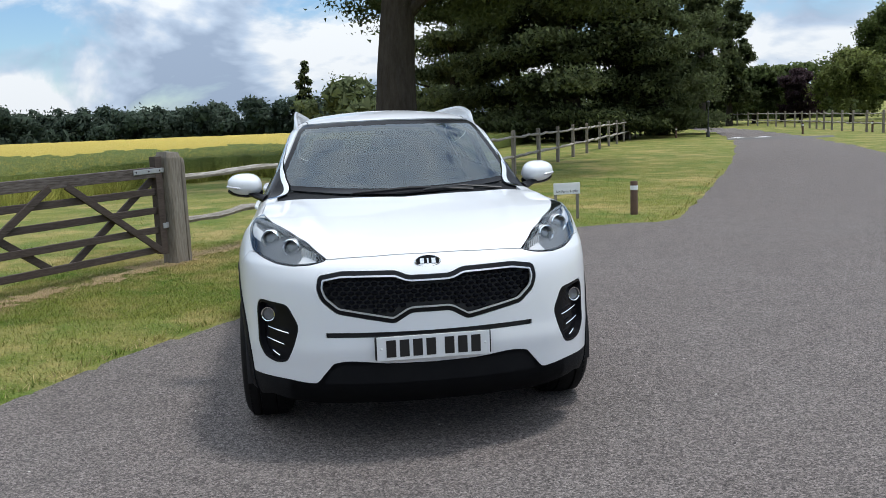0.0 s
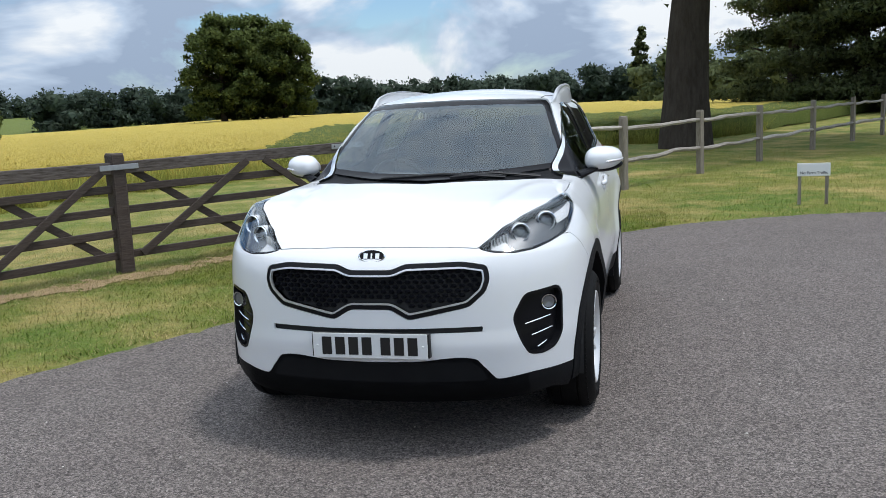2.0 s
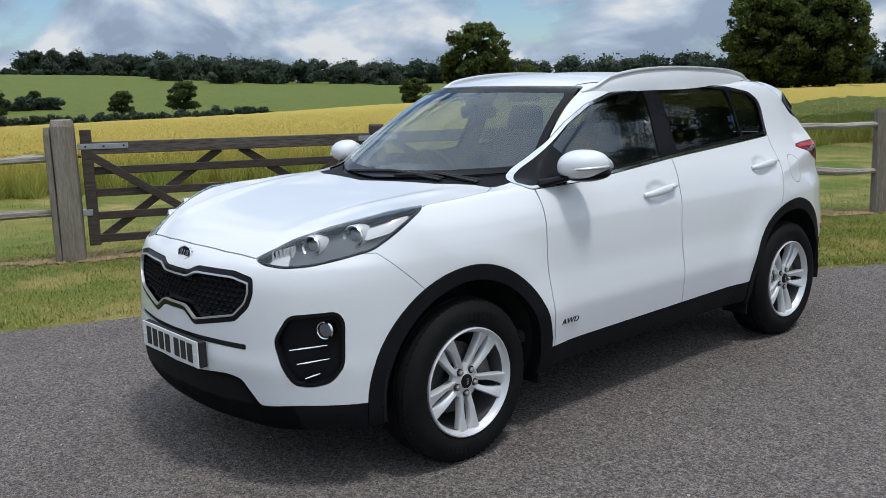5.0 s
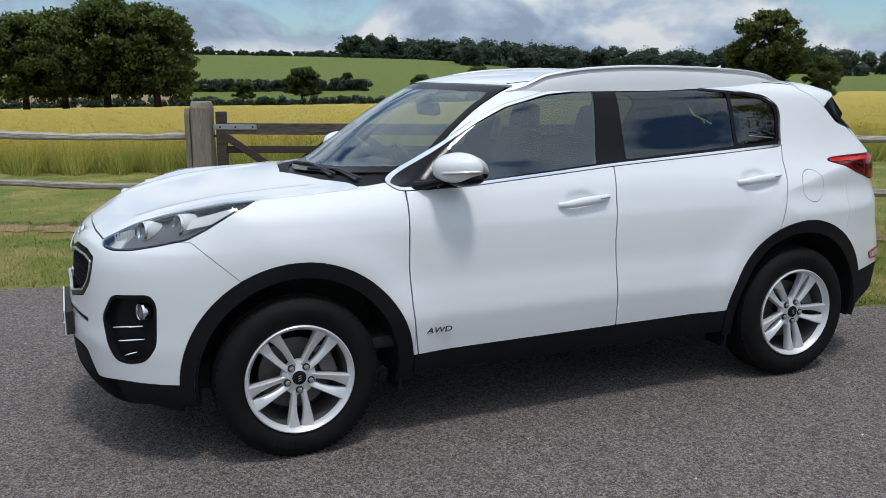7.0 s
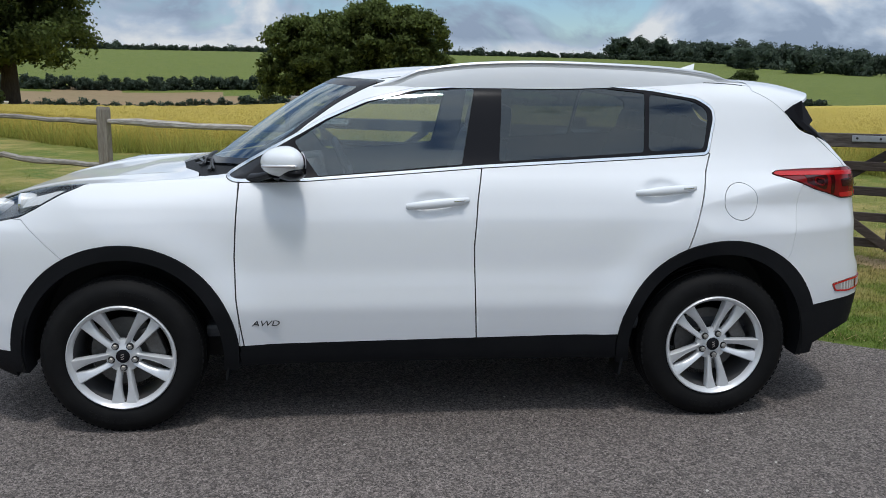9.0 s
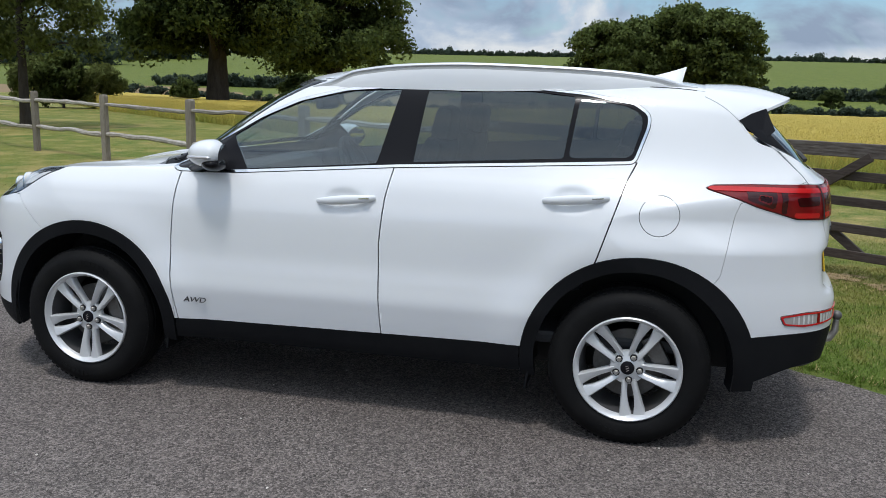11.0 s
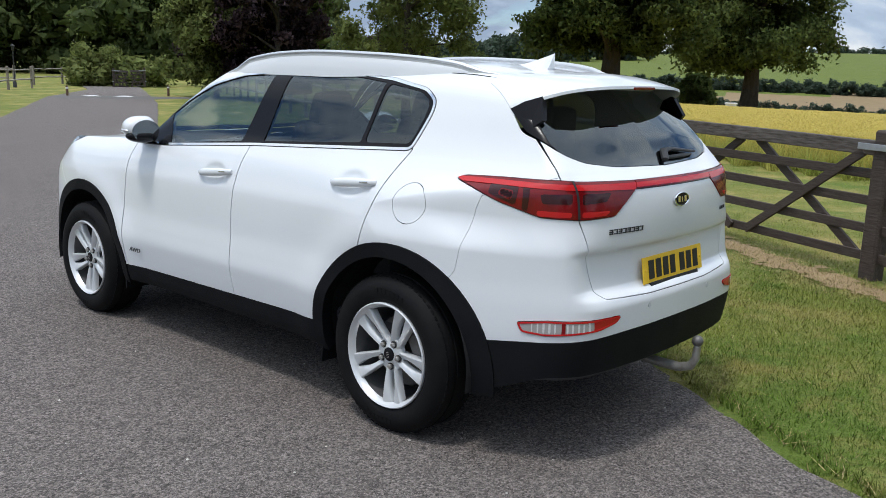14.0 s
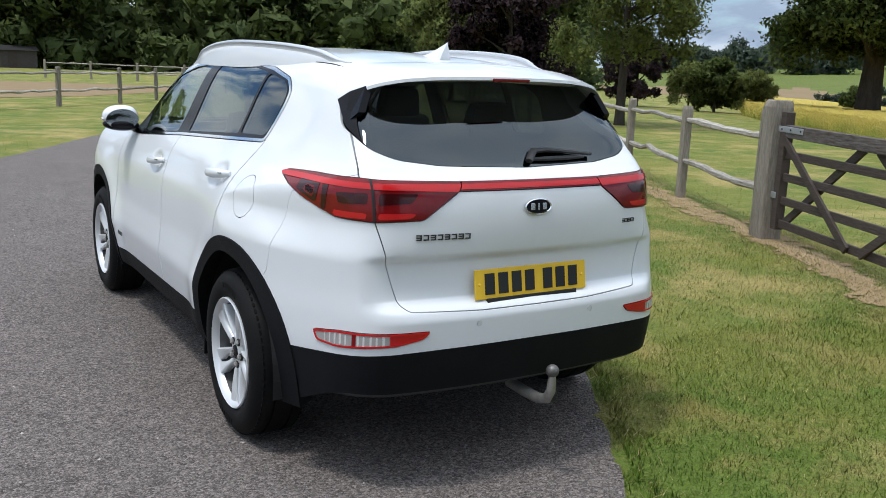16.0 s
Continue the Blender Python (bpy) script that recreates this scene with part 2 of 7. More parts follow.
NOSE = spline(0.16, -2.06, 0.22, -2.13, 0.28, -2.185, 0.33, -2.205, 0.42, -2.215, 0.5, -2.222, 0.57, -2.215, 0.62, -2.212, 0.72, -2.205, 0.8, -2.195, 0.88, -2.165, 0.93, -2.11, 1.0, -2.03, 1.7, -1.3)
NOSE_WRAP = spline(0.0, 0.0, 0.15, 0.006, 0.3, 0.026, 0.45, 0.058, 0.56, 0.095, 0.66, 0.155, 0.74, 0.23, 0.8, 0.31, 0.85, 0.41, 0.89, 0.55, 0.92, 0.80, 1.0, 1.6)
TAIL = spline(0.16, 2.06, 0.24, 2.14, 0.34, 2.195, 0.45, 2.222, 0.55, 2.235, 0.64, 2.236, 0.675, 2.225, 0.705, 2.19, 0.72, 2.178, 0.85, 2.165, 0.88, 2.19, 0.98, 2.20, 1.08, 2.19, 1.13, 2.17, 1.17, 2.12, 1.2, 2.083, 1.3, 2.0, 1.42, 1.885, 1.5, 1.80, 1.7, 1.55)
TAIL_SIDE = spline(0.16, 2.06, 0.24, 2.14, 0.34, 2.195, 0.45, 2.222, 0.55, 2.235, 0.64, 2.228, 0.76, 2.205, 0.88, 2.195, 0.98, 2.195, 1.08, 2.185, 1.13, 2.165, 1.17, 2.12, 1.2, 2.083, 1.3, 2.0, 1.42, 1.885, 1.5, 1.80, 1.7, 1.55)
TAIL_WRAP = spline(0.0, 0.0, 0.2, 0.005, 0.4, 0.02, 0.5, 0.032, 0.6, 0.052, 0.68, 0.095, 0.74, 0.165, 0.79, 0.275, 0.84, 0.41, 0.88, 0.54, 0.92, 0.80, 1.0, 1.6)
TAIL_LEAN = spline(0.16, 1.0, 0.85, 1.0, 1.0, 1.45, 1.13, 1.45, 1.2, 1.1, 1.3, 1.3, 1.42, 2.0, 1.5, 2.2)


def soft_max(a, b, k):
    h = np.maximum(k - np.abs(a - b), 0) / k
    return np.maximum(a, b) + h * h * k / 4


def ramp(v, a, b):
    t = np.clip((v - a) / (b - a), 0, 1)
    return t * t * (3 - 2 * t)


def skin(p):
    """Below zero inside the car's skin, above it outside."""
    x, y, z = np.abs(p[:, 0]), p[:, 1], p[:, 2]
    back = y - SCREEN_BOW(y) * x * x
    slope = (ROOFLINE(back + 0.01) - ROOFLINE(back - 0.01)) / 0.02
    over = (z - ROOFLINE(back) + CROWN(y) * (x / 0.62) ** 2) / np.sqrt(1 + slope ** 2)
    # two soft creases along the bonnet
    over = over - 0.008 * np.exp(-((x - 0.60 - 0.17 * (y + 1.1)) / 0.05) ** 2) * ramp(y, -2.05, -1.75) * (1 - ramp(y, -1.35, -1.08))
    width = FLANK(z) + CABIN_TAPER(y) * ramp(z, 0.98, 1.15)
    width = width + 0.025 * ramp(z, 0.58, 1.0) * (1 - ramp(z, 1.0, 1.30)) * ramp(y, 0.5, 1.4)
    for s in (-1, 1):
        r = np.sqrt((y - s * HUB_Y) ** 2 + (z - HUB_Z) ** 2)
        width = width + 0.02 * np.exp(-((r - 0.50) / 0.11) ** 2)
    out = x - width
    front = NOSE(z) + NOSE_WRAP(x) - y
    round_off = ramp(x, 0.56, 0.70)
    rear = y - TAIL(z) * (1 - round_off) - TAIL_SIDE(z) * round_off + TAIL_WRAP(x) * TAIL_LEAN(z)
    f = soft_max(over, out, 0.014 + 0.076 * ramp(y, -1.1, 0.0))
    f = soft_max(f, front, 0.07)
    return soft_max(f, rear, 0.05)


CENTRE, REACH = np.array([0.0, -0.1, 0.62]), np.array([0.92, 2.25, 1.0])


def skin_points(a, b, c):
    """Points of the skin along rays from the car's middle."""
    d = np.stack([a, b, c], 1) * REACH
    lo, hi = np.zeros(len(d)), np.full(len(d), 1.7)
    for _ in range(20):
        mid = (lo + hi) / 2
        inside = skin(CENTRE + d * mid[:, None]) < 0
        lo, hi = np.where(inside, mid, lo), np.where(inside, hi, mid)
    return CENTRE + d * ((lo + hi) / 2)[:, None]


def skin_normals(p):
    e = 0.004
    g = np.stack([skin(p + e * v) - skin(p - e * v) for v in np.eye(3)], 1)
    g[p[:, 0] < 1e-5, 0] = 0
    return g / np.linalg.norm(g, axis=1)[:, None]

# ---- ground ----
def polyline_distance(px, py, line):
    best = np.full(np.shape(px), 1e9)
    for (x0, y0), (x1, y1) in zip(line, line[1:]):
        dx, dy = x1 - x0, y1 - y0
        s = np.clip(((px - x0) * dx + (py - y0) * dy) / (dx * dx + dy * dy), 0, 1)
        best = np.minimum(best, np.hypot(px - x0 - s * dx, py - y0 - s * dy))
    return best


WEST_EDGE = [(-28, -52), (-15.6, -28.6), (-8.7, -16.8), (-5.2, -10.6), (-3.7, -6.4), (-3.2, -3.4), (-3.0, -2.3), (-2.65, -1.4), (-2.15, -0.4), (-1.72, 0.39), (-1.2, 1.08), (-0.82, 1.64), (-0.42, 2.25),
             (0.0, 2.92), (0.42, 3.8), (0.72, 4.28), (1.2, 4.75), (1.75, 5.15), (2.4, 5.5), (3.05, 5.72), (3.9, 5.85), (4.25, 5.75), (4.68, 6.05), (5.94, 8.19), (7.75, 11.4), (9.95, 15.4), (12.3, 19.8), (15.9, 27.0), (20.0, 35.4), (25.1, 48.0), (29.7, 62.1), (32.0, 73.4)]
EAST_EDGE = [(35.6, 76), (34.4, 70), (32.6, 61.2), (29.6, 51), (25.9, 40.1), (23.0, 33.1), (20.0, 25.6), (16.9, 18.9), (12.9, 12), (9.6, 6), (7.2, 0.5), (4.6, -4.6), (1.9, -8.4), (0.6, -10.2), (-1.6, -14.5), (-3.6, -17.0), (-6.8, -21.6), (-14.0, -34.8), (-20.6, -44.2), (-24, -52)]
DRIVE = WEST_EDGE + EAST_EDGE
FENCE_SOUTH = [(-5.15, -0.87), (-6.5, -3.3), (-7.85, -5.75), (-9.2, -8.2), (-10.5, -10.65), (-11.8, -13.1), (-13.1, -15.5), (-14.4, -17.9), (-15.7, -20.3), (-17.0, -22.7), (-18.3, -25.1), (-19.6, -27.5), (-20.9, -29.9), (-22.2, -32.3), (-23.5, -34.7), (-25.0, -37.5), (-26.5, -40.3), (-28, -43)]
FENCE_NORTH = [(-2.11, 4.38), (-0.72, 6.53), (0.67, 8.69), (1.95, 11.25), (3.24, 13.82), (4.75, 16.9), (6.2, 19.9), (7.45, 22.3), (8.8, 25.1), (10.1, 27.6), (11.7, 30.9), (13.1, 33.8), (14.5, 36.7), (15.9, 39.6), (17.3, 42.5), (18.7, 45.4), (20.1, 48.3), (21.5, 51.2), (22.9, 54.1)]
FIELD_LINE = FENCE_SOUTH[::-1] + [(-3.91, 1.89)] + FENCE_NORTH

# how the land lies: dips beyond the fence to the west, then rises in hills
DIP = spline(-180, 0.0, -150, -0.1, -130, -0.9, -112, -2.6, -103, -3.2, -93, -2.3, -80, -2.3, -63, -1.9, -50, -1.0, -38, -0.7, -25, -0.15, -10, -0.1, 5, -0.1, 18, 0.0, 180, 0.0)
HILL = spline(-180, 3.0, -150, 2.0, -140, 4.0, -130, 8.0, -107, 14.0, -95, 14.0, -82, 13.5, -70, 11.5, -60, 7.0, -50, 4.5, -40, 3.5, -25, 2.0, -10, 2.0, 20, 2.0, 60, 2.0, 180, 3.0)


def land(x, y):
    r, az = np.hypot(x, y), np.degrees(np.arctan2(x, y))
    h = DIP(az) * ramp(r, 14, 118) * (1 - ramp(r, 125, 210)) + HILL(az) * ramp(r, 135, 460) + 6 * ramp(r, 500, 1400)
    d = np.where(inside_drive(x, y), -polyline_distance(x, y, DRIVE), polyline_distance(x, y, DRIVE))
    bank = np.where(d < 0.05, -0.03, 0.02 * ramp(d, 0.05, 0.5))
    return h + np.where(r < 110, bank, 0)


def inside_drive(x, y):
    x, y = np.asarray(x, float), np.asarray(y, float)
    return outline_distance_2(x.ravel(), y.ravel(), DRIVE).reshape(x.shape)


def outline_distance_2(u, v, poly):
    odd = np.zeros(len(u), bool)
    for (x0, y0), (x1, y1) in zip(poly, poly[1:] + poly[:1]):
        if y0 != y1:
            odd ^= ((y0 > v) != (y1 > v)) & (u < (x1 - x0) * (v - y0) / (y1 - y0) + x0)
    return odd


def grass_material(name, greens, straw, fine, dry, blades=False):
    """Grass in patches: lush and dull greens by the metre, straw where it has dried, fine mottling."""
    m = bpy.data.materials.new(name)
    m.use_nodes = True
    nt = m.node_tree
    b = nt.nodes["Principled BSDF"]
    b.inputs["Roughness"].default_value, b.inputs["Specular IOR Level"].default_value = 0.85, 0.2
    tc = nt.nodes.new("ShaderNodeTexCoord")

    def blotch(scale, detail, low, high, shift):
        mp = nt.nodes.new("ShaderNodeMapping")
        mp.inputs["Location"].default_value = shift
        nt.links.new(tc.outputs["Object"], mp.inputs["Vector"])
        t = nt.nodes.new("ShaderNodeTexNoise")
        t.inputs["Scale"].default_value, t.inputs["Detail"].default_value, t.inputs["Roughness"].default_value = scale, detail, 0.68
        nt.links.new(mp.outputs[0], t.inputs["Vector"])
        r = nt.nodes.new("ShaderNodeMapRange")
        r.inputs["From Min"].default_value, r.inputs["From Max"].default_value = low, high
        nt.links.new(t.outputs["Fac"], r.inputs["Value"])
        return r.outputs[0]

    def blend(a, second, fac, how="MIX"):
        mx = nt.nodes.new("ShaderNodeMix")
        mx.data_type, mx.blend_type = "RGBA", how
        nt.links.new(fac, mx.inputs["Factor"])
        if isinstance(a, tuple):
            mx.inputs["A"].default_value = (*a, 1)
        else:
            nt.links.new(a, mx.inputs["A"])
        mx.inputs["B"].default_value = (*second, 1)
        return mx.outputs["Result"]
    c = blend(greens[0], greens[1], blotch(0.45, 4, 0.40, 0.60, (3, 1, 0)))
    c = blend(c, greens[2], blotch(1.5, 6, 0.48, 0.64, (0, 7, 0)))
    c = blend(c, straw, blotch(0.62, 8, dry, dry + 0.16, (11, 4, 0)))
    c = blend(c, (0.50, 0.54, 0.50), blotch(fine, 3, 0.50, 0.72, (0, 0, 0)), "MULTIPLY")
    if blades:
        g, r, hsv = nt.nodes.new("ShaderNodeNewGeometry"), nt.nodes.new("ShaderNodeMapRange"), nt.nodes.new("ShaderNodeHueSaturation")
        r.inputs["To Min"].default_value, r.inputs["To Max"].default_value = 0.6, 1.45
        nt.links.new(g.outputs["Random Per Island"], r.inputs["Value"])
        nt.links.new(r.outputs[0], hsv.inputs["Value"])
        nt.links.new(c, hsv.inputs["Color"])
        c = hsv.outputs[0]
    else:
        t, bp = nt.nodes.new("ShaderNodeTexNoise"), nt.nodes.new("ShaderNodeBump")
        t.inputs["Scale"].default_value, t.inputs["Detail"].default_value = 55, 6
        nt.links.new(tc.outputs["Object"], t.inputs["Vector"])
        bp.inputs["Distance"].default_value = 0.03
        nt.links.new(t.outputs["Fac"], bp.inputs["Height"])
        nt.links.new(bp.outputs[0], b.inputs["Normal"])
    nt.links.new(c, b.inputs["Base Color"])
    return m


M.grass = grass_material("mown_grass", ((0.120, 0.170, 0.030), (0.20, 0.205, 0.045), (0.26, 0.235, 0.07)), (0.40, 0.31, 0.12), 38.0, 0.50)
M.meadow = grass_material("far_meadow", ((0.098, 0.130, 0.022), (0.135, 0.160, 0.030), (0.112, 0.140, 0.026)), (0.19, 0.19, 0.055), 3.0, 0.60)
M.stubble = material("stubble_field", (0.235, 0.165, 0.098), 0.95, noise=((0.05, 0.7, (0.19, 0.15, 0.08)), (0.8, 0.5, (0.27, 0.20, 0.12))), spec=0.1)


def chippings(mat, layers):
    """Stone chippings: cells of random grey laid over the colour, with their own relief."""
    nt = mat.node_tree
    b = nt.nodes["Principled BSDF"]
    tc = nt.nodes.new("ShaderNodeTexCoord")
    colour = b.inputs["Base Color"].links[0].from_socket
    normal = None
    for scale, low, high, relief in layers:
        v = nt.nodes.new("ShaderNodeTexVoronoi")
        v.inputs["Scale"].default_value = scale
        nt.links.new(tc.outputs["Object"], v.inputs["Vector"])
        grey = nt.nodes.new("ShaderNodeSeparateColor")
        nt.links.new(v.outputs["Color"], grey.inputs[0])
        k = nt.nodes.new("ShaderNodeMapRange")
        k.inputs["To Min"].default_value, k.inputs["To Max"].default_value = low, high
        nt.links.new(grey.outputs[0], k.inputs["Value"])
        mul = nt.nodes.new("ShaderNodeMix")
        mul.data_type, mul.blend_type = "RGBA", "MULTIPLY"
        mul.inputs["Factor"].default_value = 1.0
        nt.links.new(colour, mul.inputs["A"])
        nt.links.new(k.outputs[0], mul.inputs["B"])
        colour = mul.outputs["Result"]
        bp = nt.nodes.new("ShaderNodeBump")
        bp.inputs["Distance"].default_value = relief
        bp.invert = True
        nt.links.new(v.outputs["Distance"], bp.inputs["Height"])
        if normal is not None:
            nt.links.new(normal, bp.inputs["Normal"])
        normal = bp.outputs[0]
    nt.links.new(colour, b.inputs["Base Color"])
    nt.links.new(normal, b.inputs["Normal"])


M.asphalt = material("asphalt", (0.156, 0.135, 0.124), 0.88, noise=((0.35, 0.7, (0.184, 0.164, 0.153)), (2.2, 0.6, (0.118, 0.101, 0.093)), (0.9, 0.5, (0.160, 0.134, 0.124)), (9, 0.4, (0.146, 0.128, 0.118))), spec=0.3)
chippings(M.asphalt, ((95, 0.5, 1.5, 0.006), (190, 0.42, 1.6, 0.004)))
M.soil = material("dry_earth", (0.36, 0.25, 0.135), 0.95, noise=((2.5, 0.7, (0.32, 0.22, 0.13)), (12, 0.6, (0.20, 0.135, 0.07)), (90, 0.5, (0.46, 0.35, 0.21))), bump=((60, 0.02),), spec=0.15)

# one sheet out to the horizon, finer near the car
radii = np.concatenate([np.arange(0, 12, 0.35), np.geomspace(12, 2600, 95)])
turns = np.linspace(-180, 180, 361)[:-1]
rr, tt = np.meshgrid(radii, np.radians(turns), indexing="ij")
gx, gy = rr * np.sin(tt), rr * np.cos(tt)
gz = land(gx, gy)
count = len(turns)
ground_faces, ground_slots = [], []
for i in range(len(radii) - 1):
    for j in range(count):
        k = (j + 1) % count
        a, b, c, d = i * count + j, i * count + k, (i + 1) * count + k, (i + 1) * count + j
        ground_faces.append((a, d, c, b) if i else (a, d, c))
        r, az = (radii[i] + radii[i + 1]) / 2, turns[j]
        far = -145 < az < 12
        wob = 1 + 0.06 * math.sin(az * 0.31) + 0.04 * math.sin(az * 0.9)
        ground_slots.append(0 if r < 112 or not far else (2 if r * wob < 165 and az < -84 else (1 if r < 520 else 1)))
me = bpy.data.meshes.new("ground")
me.from_pydata(np.stack([gx, gy, gz], -1).reshape(-1, 3).tolist(), [], ground_faces)
for m in (M.grass, M.meadow, M.stubble):
    me.materials.append(m)
me.polygons.foreach_set("material_index", ground_slots)
me.polygons.foreach_set("use_smooth", [True] * len(me.polygons))
ground = tagged(new("ground", me), "mown and straw-dry grass running into rolling farmland", "ground", kind="structure")

# the drive: asphalt with a slightly ragged edge
bm = bmesh.new()
ragged = []
for (x0, y0), (x1, y1) in zip(DRIVE, DRIVE[1:] + DRIVE[:1]):
    steps = max(1, int(math.hypot(x1 - x0, y1 - y0) / (0.12 if math.hypot(x0, y0) < 12 else 1.5)))
    for k in range(steps):
        q = k / steps
        p = Vector((x0 + (x1 - x0) * q, y0 + (y1 - y0) * q, 0))
        n = noise.noise(p * 1.7) * 0.05 + noise.noise(p * 6.0) * 0.03
        side = Vector((-(y1 - y0), x1 - x0, 0)).normalized()
        ragged.append(p + side * n)
verts = [bm.verts.new((p.x, p.y, -0.009)) for p in ragged]
bm.faces.new(verts)
bmesh.ops.triangulate(bm, faces=bm.faces[:], ngon_method="EAR_CLIP")
bmesh.ops.recalc_face_normals(bm, faces=bm.faces)
if sum(f.normal.z for f in bm.faces) < 0:
    bmesh.ops.reverse_faces(bm, faces=bm.faces)
rim = bmesh.ops.extrude_edge_only(bm, edges=[e for e in bm.edges if e.is_boundary])
for g in rim["geom"]:
    if isinstance(g, bmesh.types.BMVert):
        g.co.z -= 0.06
road = part("drive", bm, M.asphalt, None)
tagged(road, "grey asphalt drive with a ragged grass edge", "road", kind="structure")

# bare earth trodden along the gates
bm = bmesh.new()
line = [(-7.6, -5.6), (-6.5, -3.8), (-5.5, -1.6), (-4.6, 0.2), (-3.75, 1.5), (-2.95, 3.0), (-2.3, 4.2), (-1.5, 5.5), (-0.6, 6.9)]
rows = []
for (x0, y0), (x1, y1) in zip(line, line[1:]):
    steps = int(math.hypot(x1 - x0, y1 - y0) / 0.05)
    side = Vector((-(y1 - y0), x1 - x0, 0)).normalized()
    for k in range(steps):
        p = Vector((x0 + (x1 - x0) * k / steps, y0 + (y1 - y0) * k / steps, 0))
        rows.append([p + side * (0.05 * j + 0.15 * noise.noise(p * 0.7)) for j in range(-10, 11)])
flat = np.array([[v.x, v.y] for row in rows for v in row])
height = land(flat[:, 0], flat[:, 1]) + 0.009
tv = [bm.verts.new((x, y, z)) for (x, y), z in zip(flat, height)]
for i in range(len(rows) - 1):
    for j in range(20):
        c = rows[i][j]
        reach = 0.17 + 0.16 * noise.noise(c * 0.8) + 0.20 * noise.noise(c * 3.3) + 0.16 * noise.noise(c * 9.0)
        if abs(0.05 * (j - 9.5)) < reach:
            q = i * 21 + j
            bm.faces.new((tv[q], tv[q + 21], tv[q + 22], tv[q + 1]))
bmesh.ops.delete(bm, geom=[v for v in bm.verts if not v.link_faces], context="VERTS")
bmesh.ops.recalc_face_normals(bm, faces=bm.faces)
tagged(part("earth_track", bm, M.soil, None), "narrow track of bare dry earth along the gates", "ground", kind="structure")

# bare field over the fence across the drive
bm = bmesh.new()
outline = [(30, -26), (9, -25.5), (1.0, -27.5), (-4.5, -31.5), (-9.5, -39), (-12, -46), (-5, -49), (12, -51), (34, -50)]
vs = [bm.verts.new((x + 0.8 * noise.noise(Vector((x, y, 0))), y, float(land(np.array([float(x)]), np.array([float(y)]))[0]) + 0.012)) for x, y in outline]
bm.faces.new(vs)
bmesh.ops.triangulate(bm, faces=bm.faces[:])
bmesh.ops.recalc_face_normals(bm, faces=bm.faces)
tagged(part("bare_field", bm, M.stubble, None), "strip of pale bare soil beyond the fence", "field", kind="structure")

# ---- cutting panels out of the skin ----
def skin_sheet(nx, ny, nz, inset=0.0):
    """The left half of the skin as points, normals and triangles."""
    pts, tris, at = [], [], 0
    low = -0.44

    def face(u, v, make):
        nonlocal at
        uu, vv = np.meshgrid(u, v, indexing="ij")
        a, b, c = make(uu.ravel(), vv.ravel())
        pts.append(skin_points(a, b, c))
        i = np.arange(len(u) * len(v)).reshape(len(u), len(v)) + at
        q = np.stack([i[:-1, :-1], i[1:, :-1], i[1:, 1:], i[:-1, 1:]], -1).reshape(-1, 4)
        tris.append(np.concatenate([q[:, [0, 1, 2]], q[:, [0, 2, 3]]]))
        at += len(uu.ravel())
    y, z, x = np.linspace(-1, 1, ny), np.linspace(low, 1, nz), np.linspace(0, 1, nx)
    one = np.ones_like
    face(y, z, lambda u, v: (one(u), u, v))
    face(x[::-1], z, lambda u, v: (u, one(u), v))
    face(x, z, lambda u, v: (u, -one(u), v))
    face(x, y, lambda u, v: (u, v, one(u)))
    p, t = np.concatenate(pts), np.concatenate(tris)
    n = skin_normals(p)
    g = np.cross(p[t[:, 1]] - p[t[:, 0]], p[t[:, 2]] - p[t[:, 0]])
    flip = (g * n[t].mean(1)).sum(1) < 0
    t[flip] = t[flip][:, ::-1]
    return p - n * inset, n, t


def clip(sheet, field):
    """The part of a sheet where the field, given at its points, is below zero."""
    p, n, t = sheet
    if len(t) == 0:
        return sheet
    ins = field < 0
    count = ins[t].sum(1)
    keep = [t[count == 3]]
    cut = t[(count == 1) | (count == 2)]
    new_p, new_n, made, at = [], [], {}, len(p)
    out = []

    def crossing(i, j):
        nonlocal at
        key = (i, j) if i < j else (j, i)
        if key not in made:
            i, j = key
            s = field[i] / (field[i] - field[j])
            m = n[i] * (1 - s) + n[j] * s
            new_p.append(p[i] * (1 - s) + p[j] * s)
            new_n.append(m / np.linalg.norm(m))
            made[key] = at
            at += 1
        return made[key]
    for a, b, c in cut:
        while not (ins[a] and not ins[c]):
            a, b, c = b, c, a
        if ins[b]:
            k, m = crossing(b, c), crossing(c, a)
            out += [(a, b, k), (a, k, m)]
        else:
            out.append((a, crossing(a, b), crossing(c, a)))
    if out:
        keep.append(np.array(out))
        p, n = np.concatenate([p, np.array(new_p)]), np.concatenate([n, np.array(new_n)])
    t = np.concatenate(keep)
    used, t = np.unique(t, return_inverse=True)
    return p[used], n[used], t.reshape(-1, 3)


def outline_distance(u, v, poly):
    """The distance from a closed outline, below zero inside it."""
    poly = np.asarray(poly, float)
    best, odd = np.full(len(u), 1e9), np.zeros(len(u), bool)
    for (x0, y0), (x1, y1) in zip(poly, np.roll(poly, -1, 0)):
        dx, dy = x1 - x0, y1 - y0
        s = np.clip(((u - x0) * dx + (v - y0) * dy) / (dx * dx + dy * dy + 1e-12), 0, 1)
        best = np.minimum(best, (u - x0 - s * dx) ** 2 + (v - y0 - s * dy) ** 2)
        with np.errstate(divide="ignore", invalid="ignore"):
            odd ^= ((y0 > v) != (y1 > v)) & (u < dx * (v - y0) / (dy if dy else 1e-12) + x0)
    return np.sqrt(best) * np.where(odd, -1, 1)


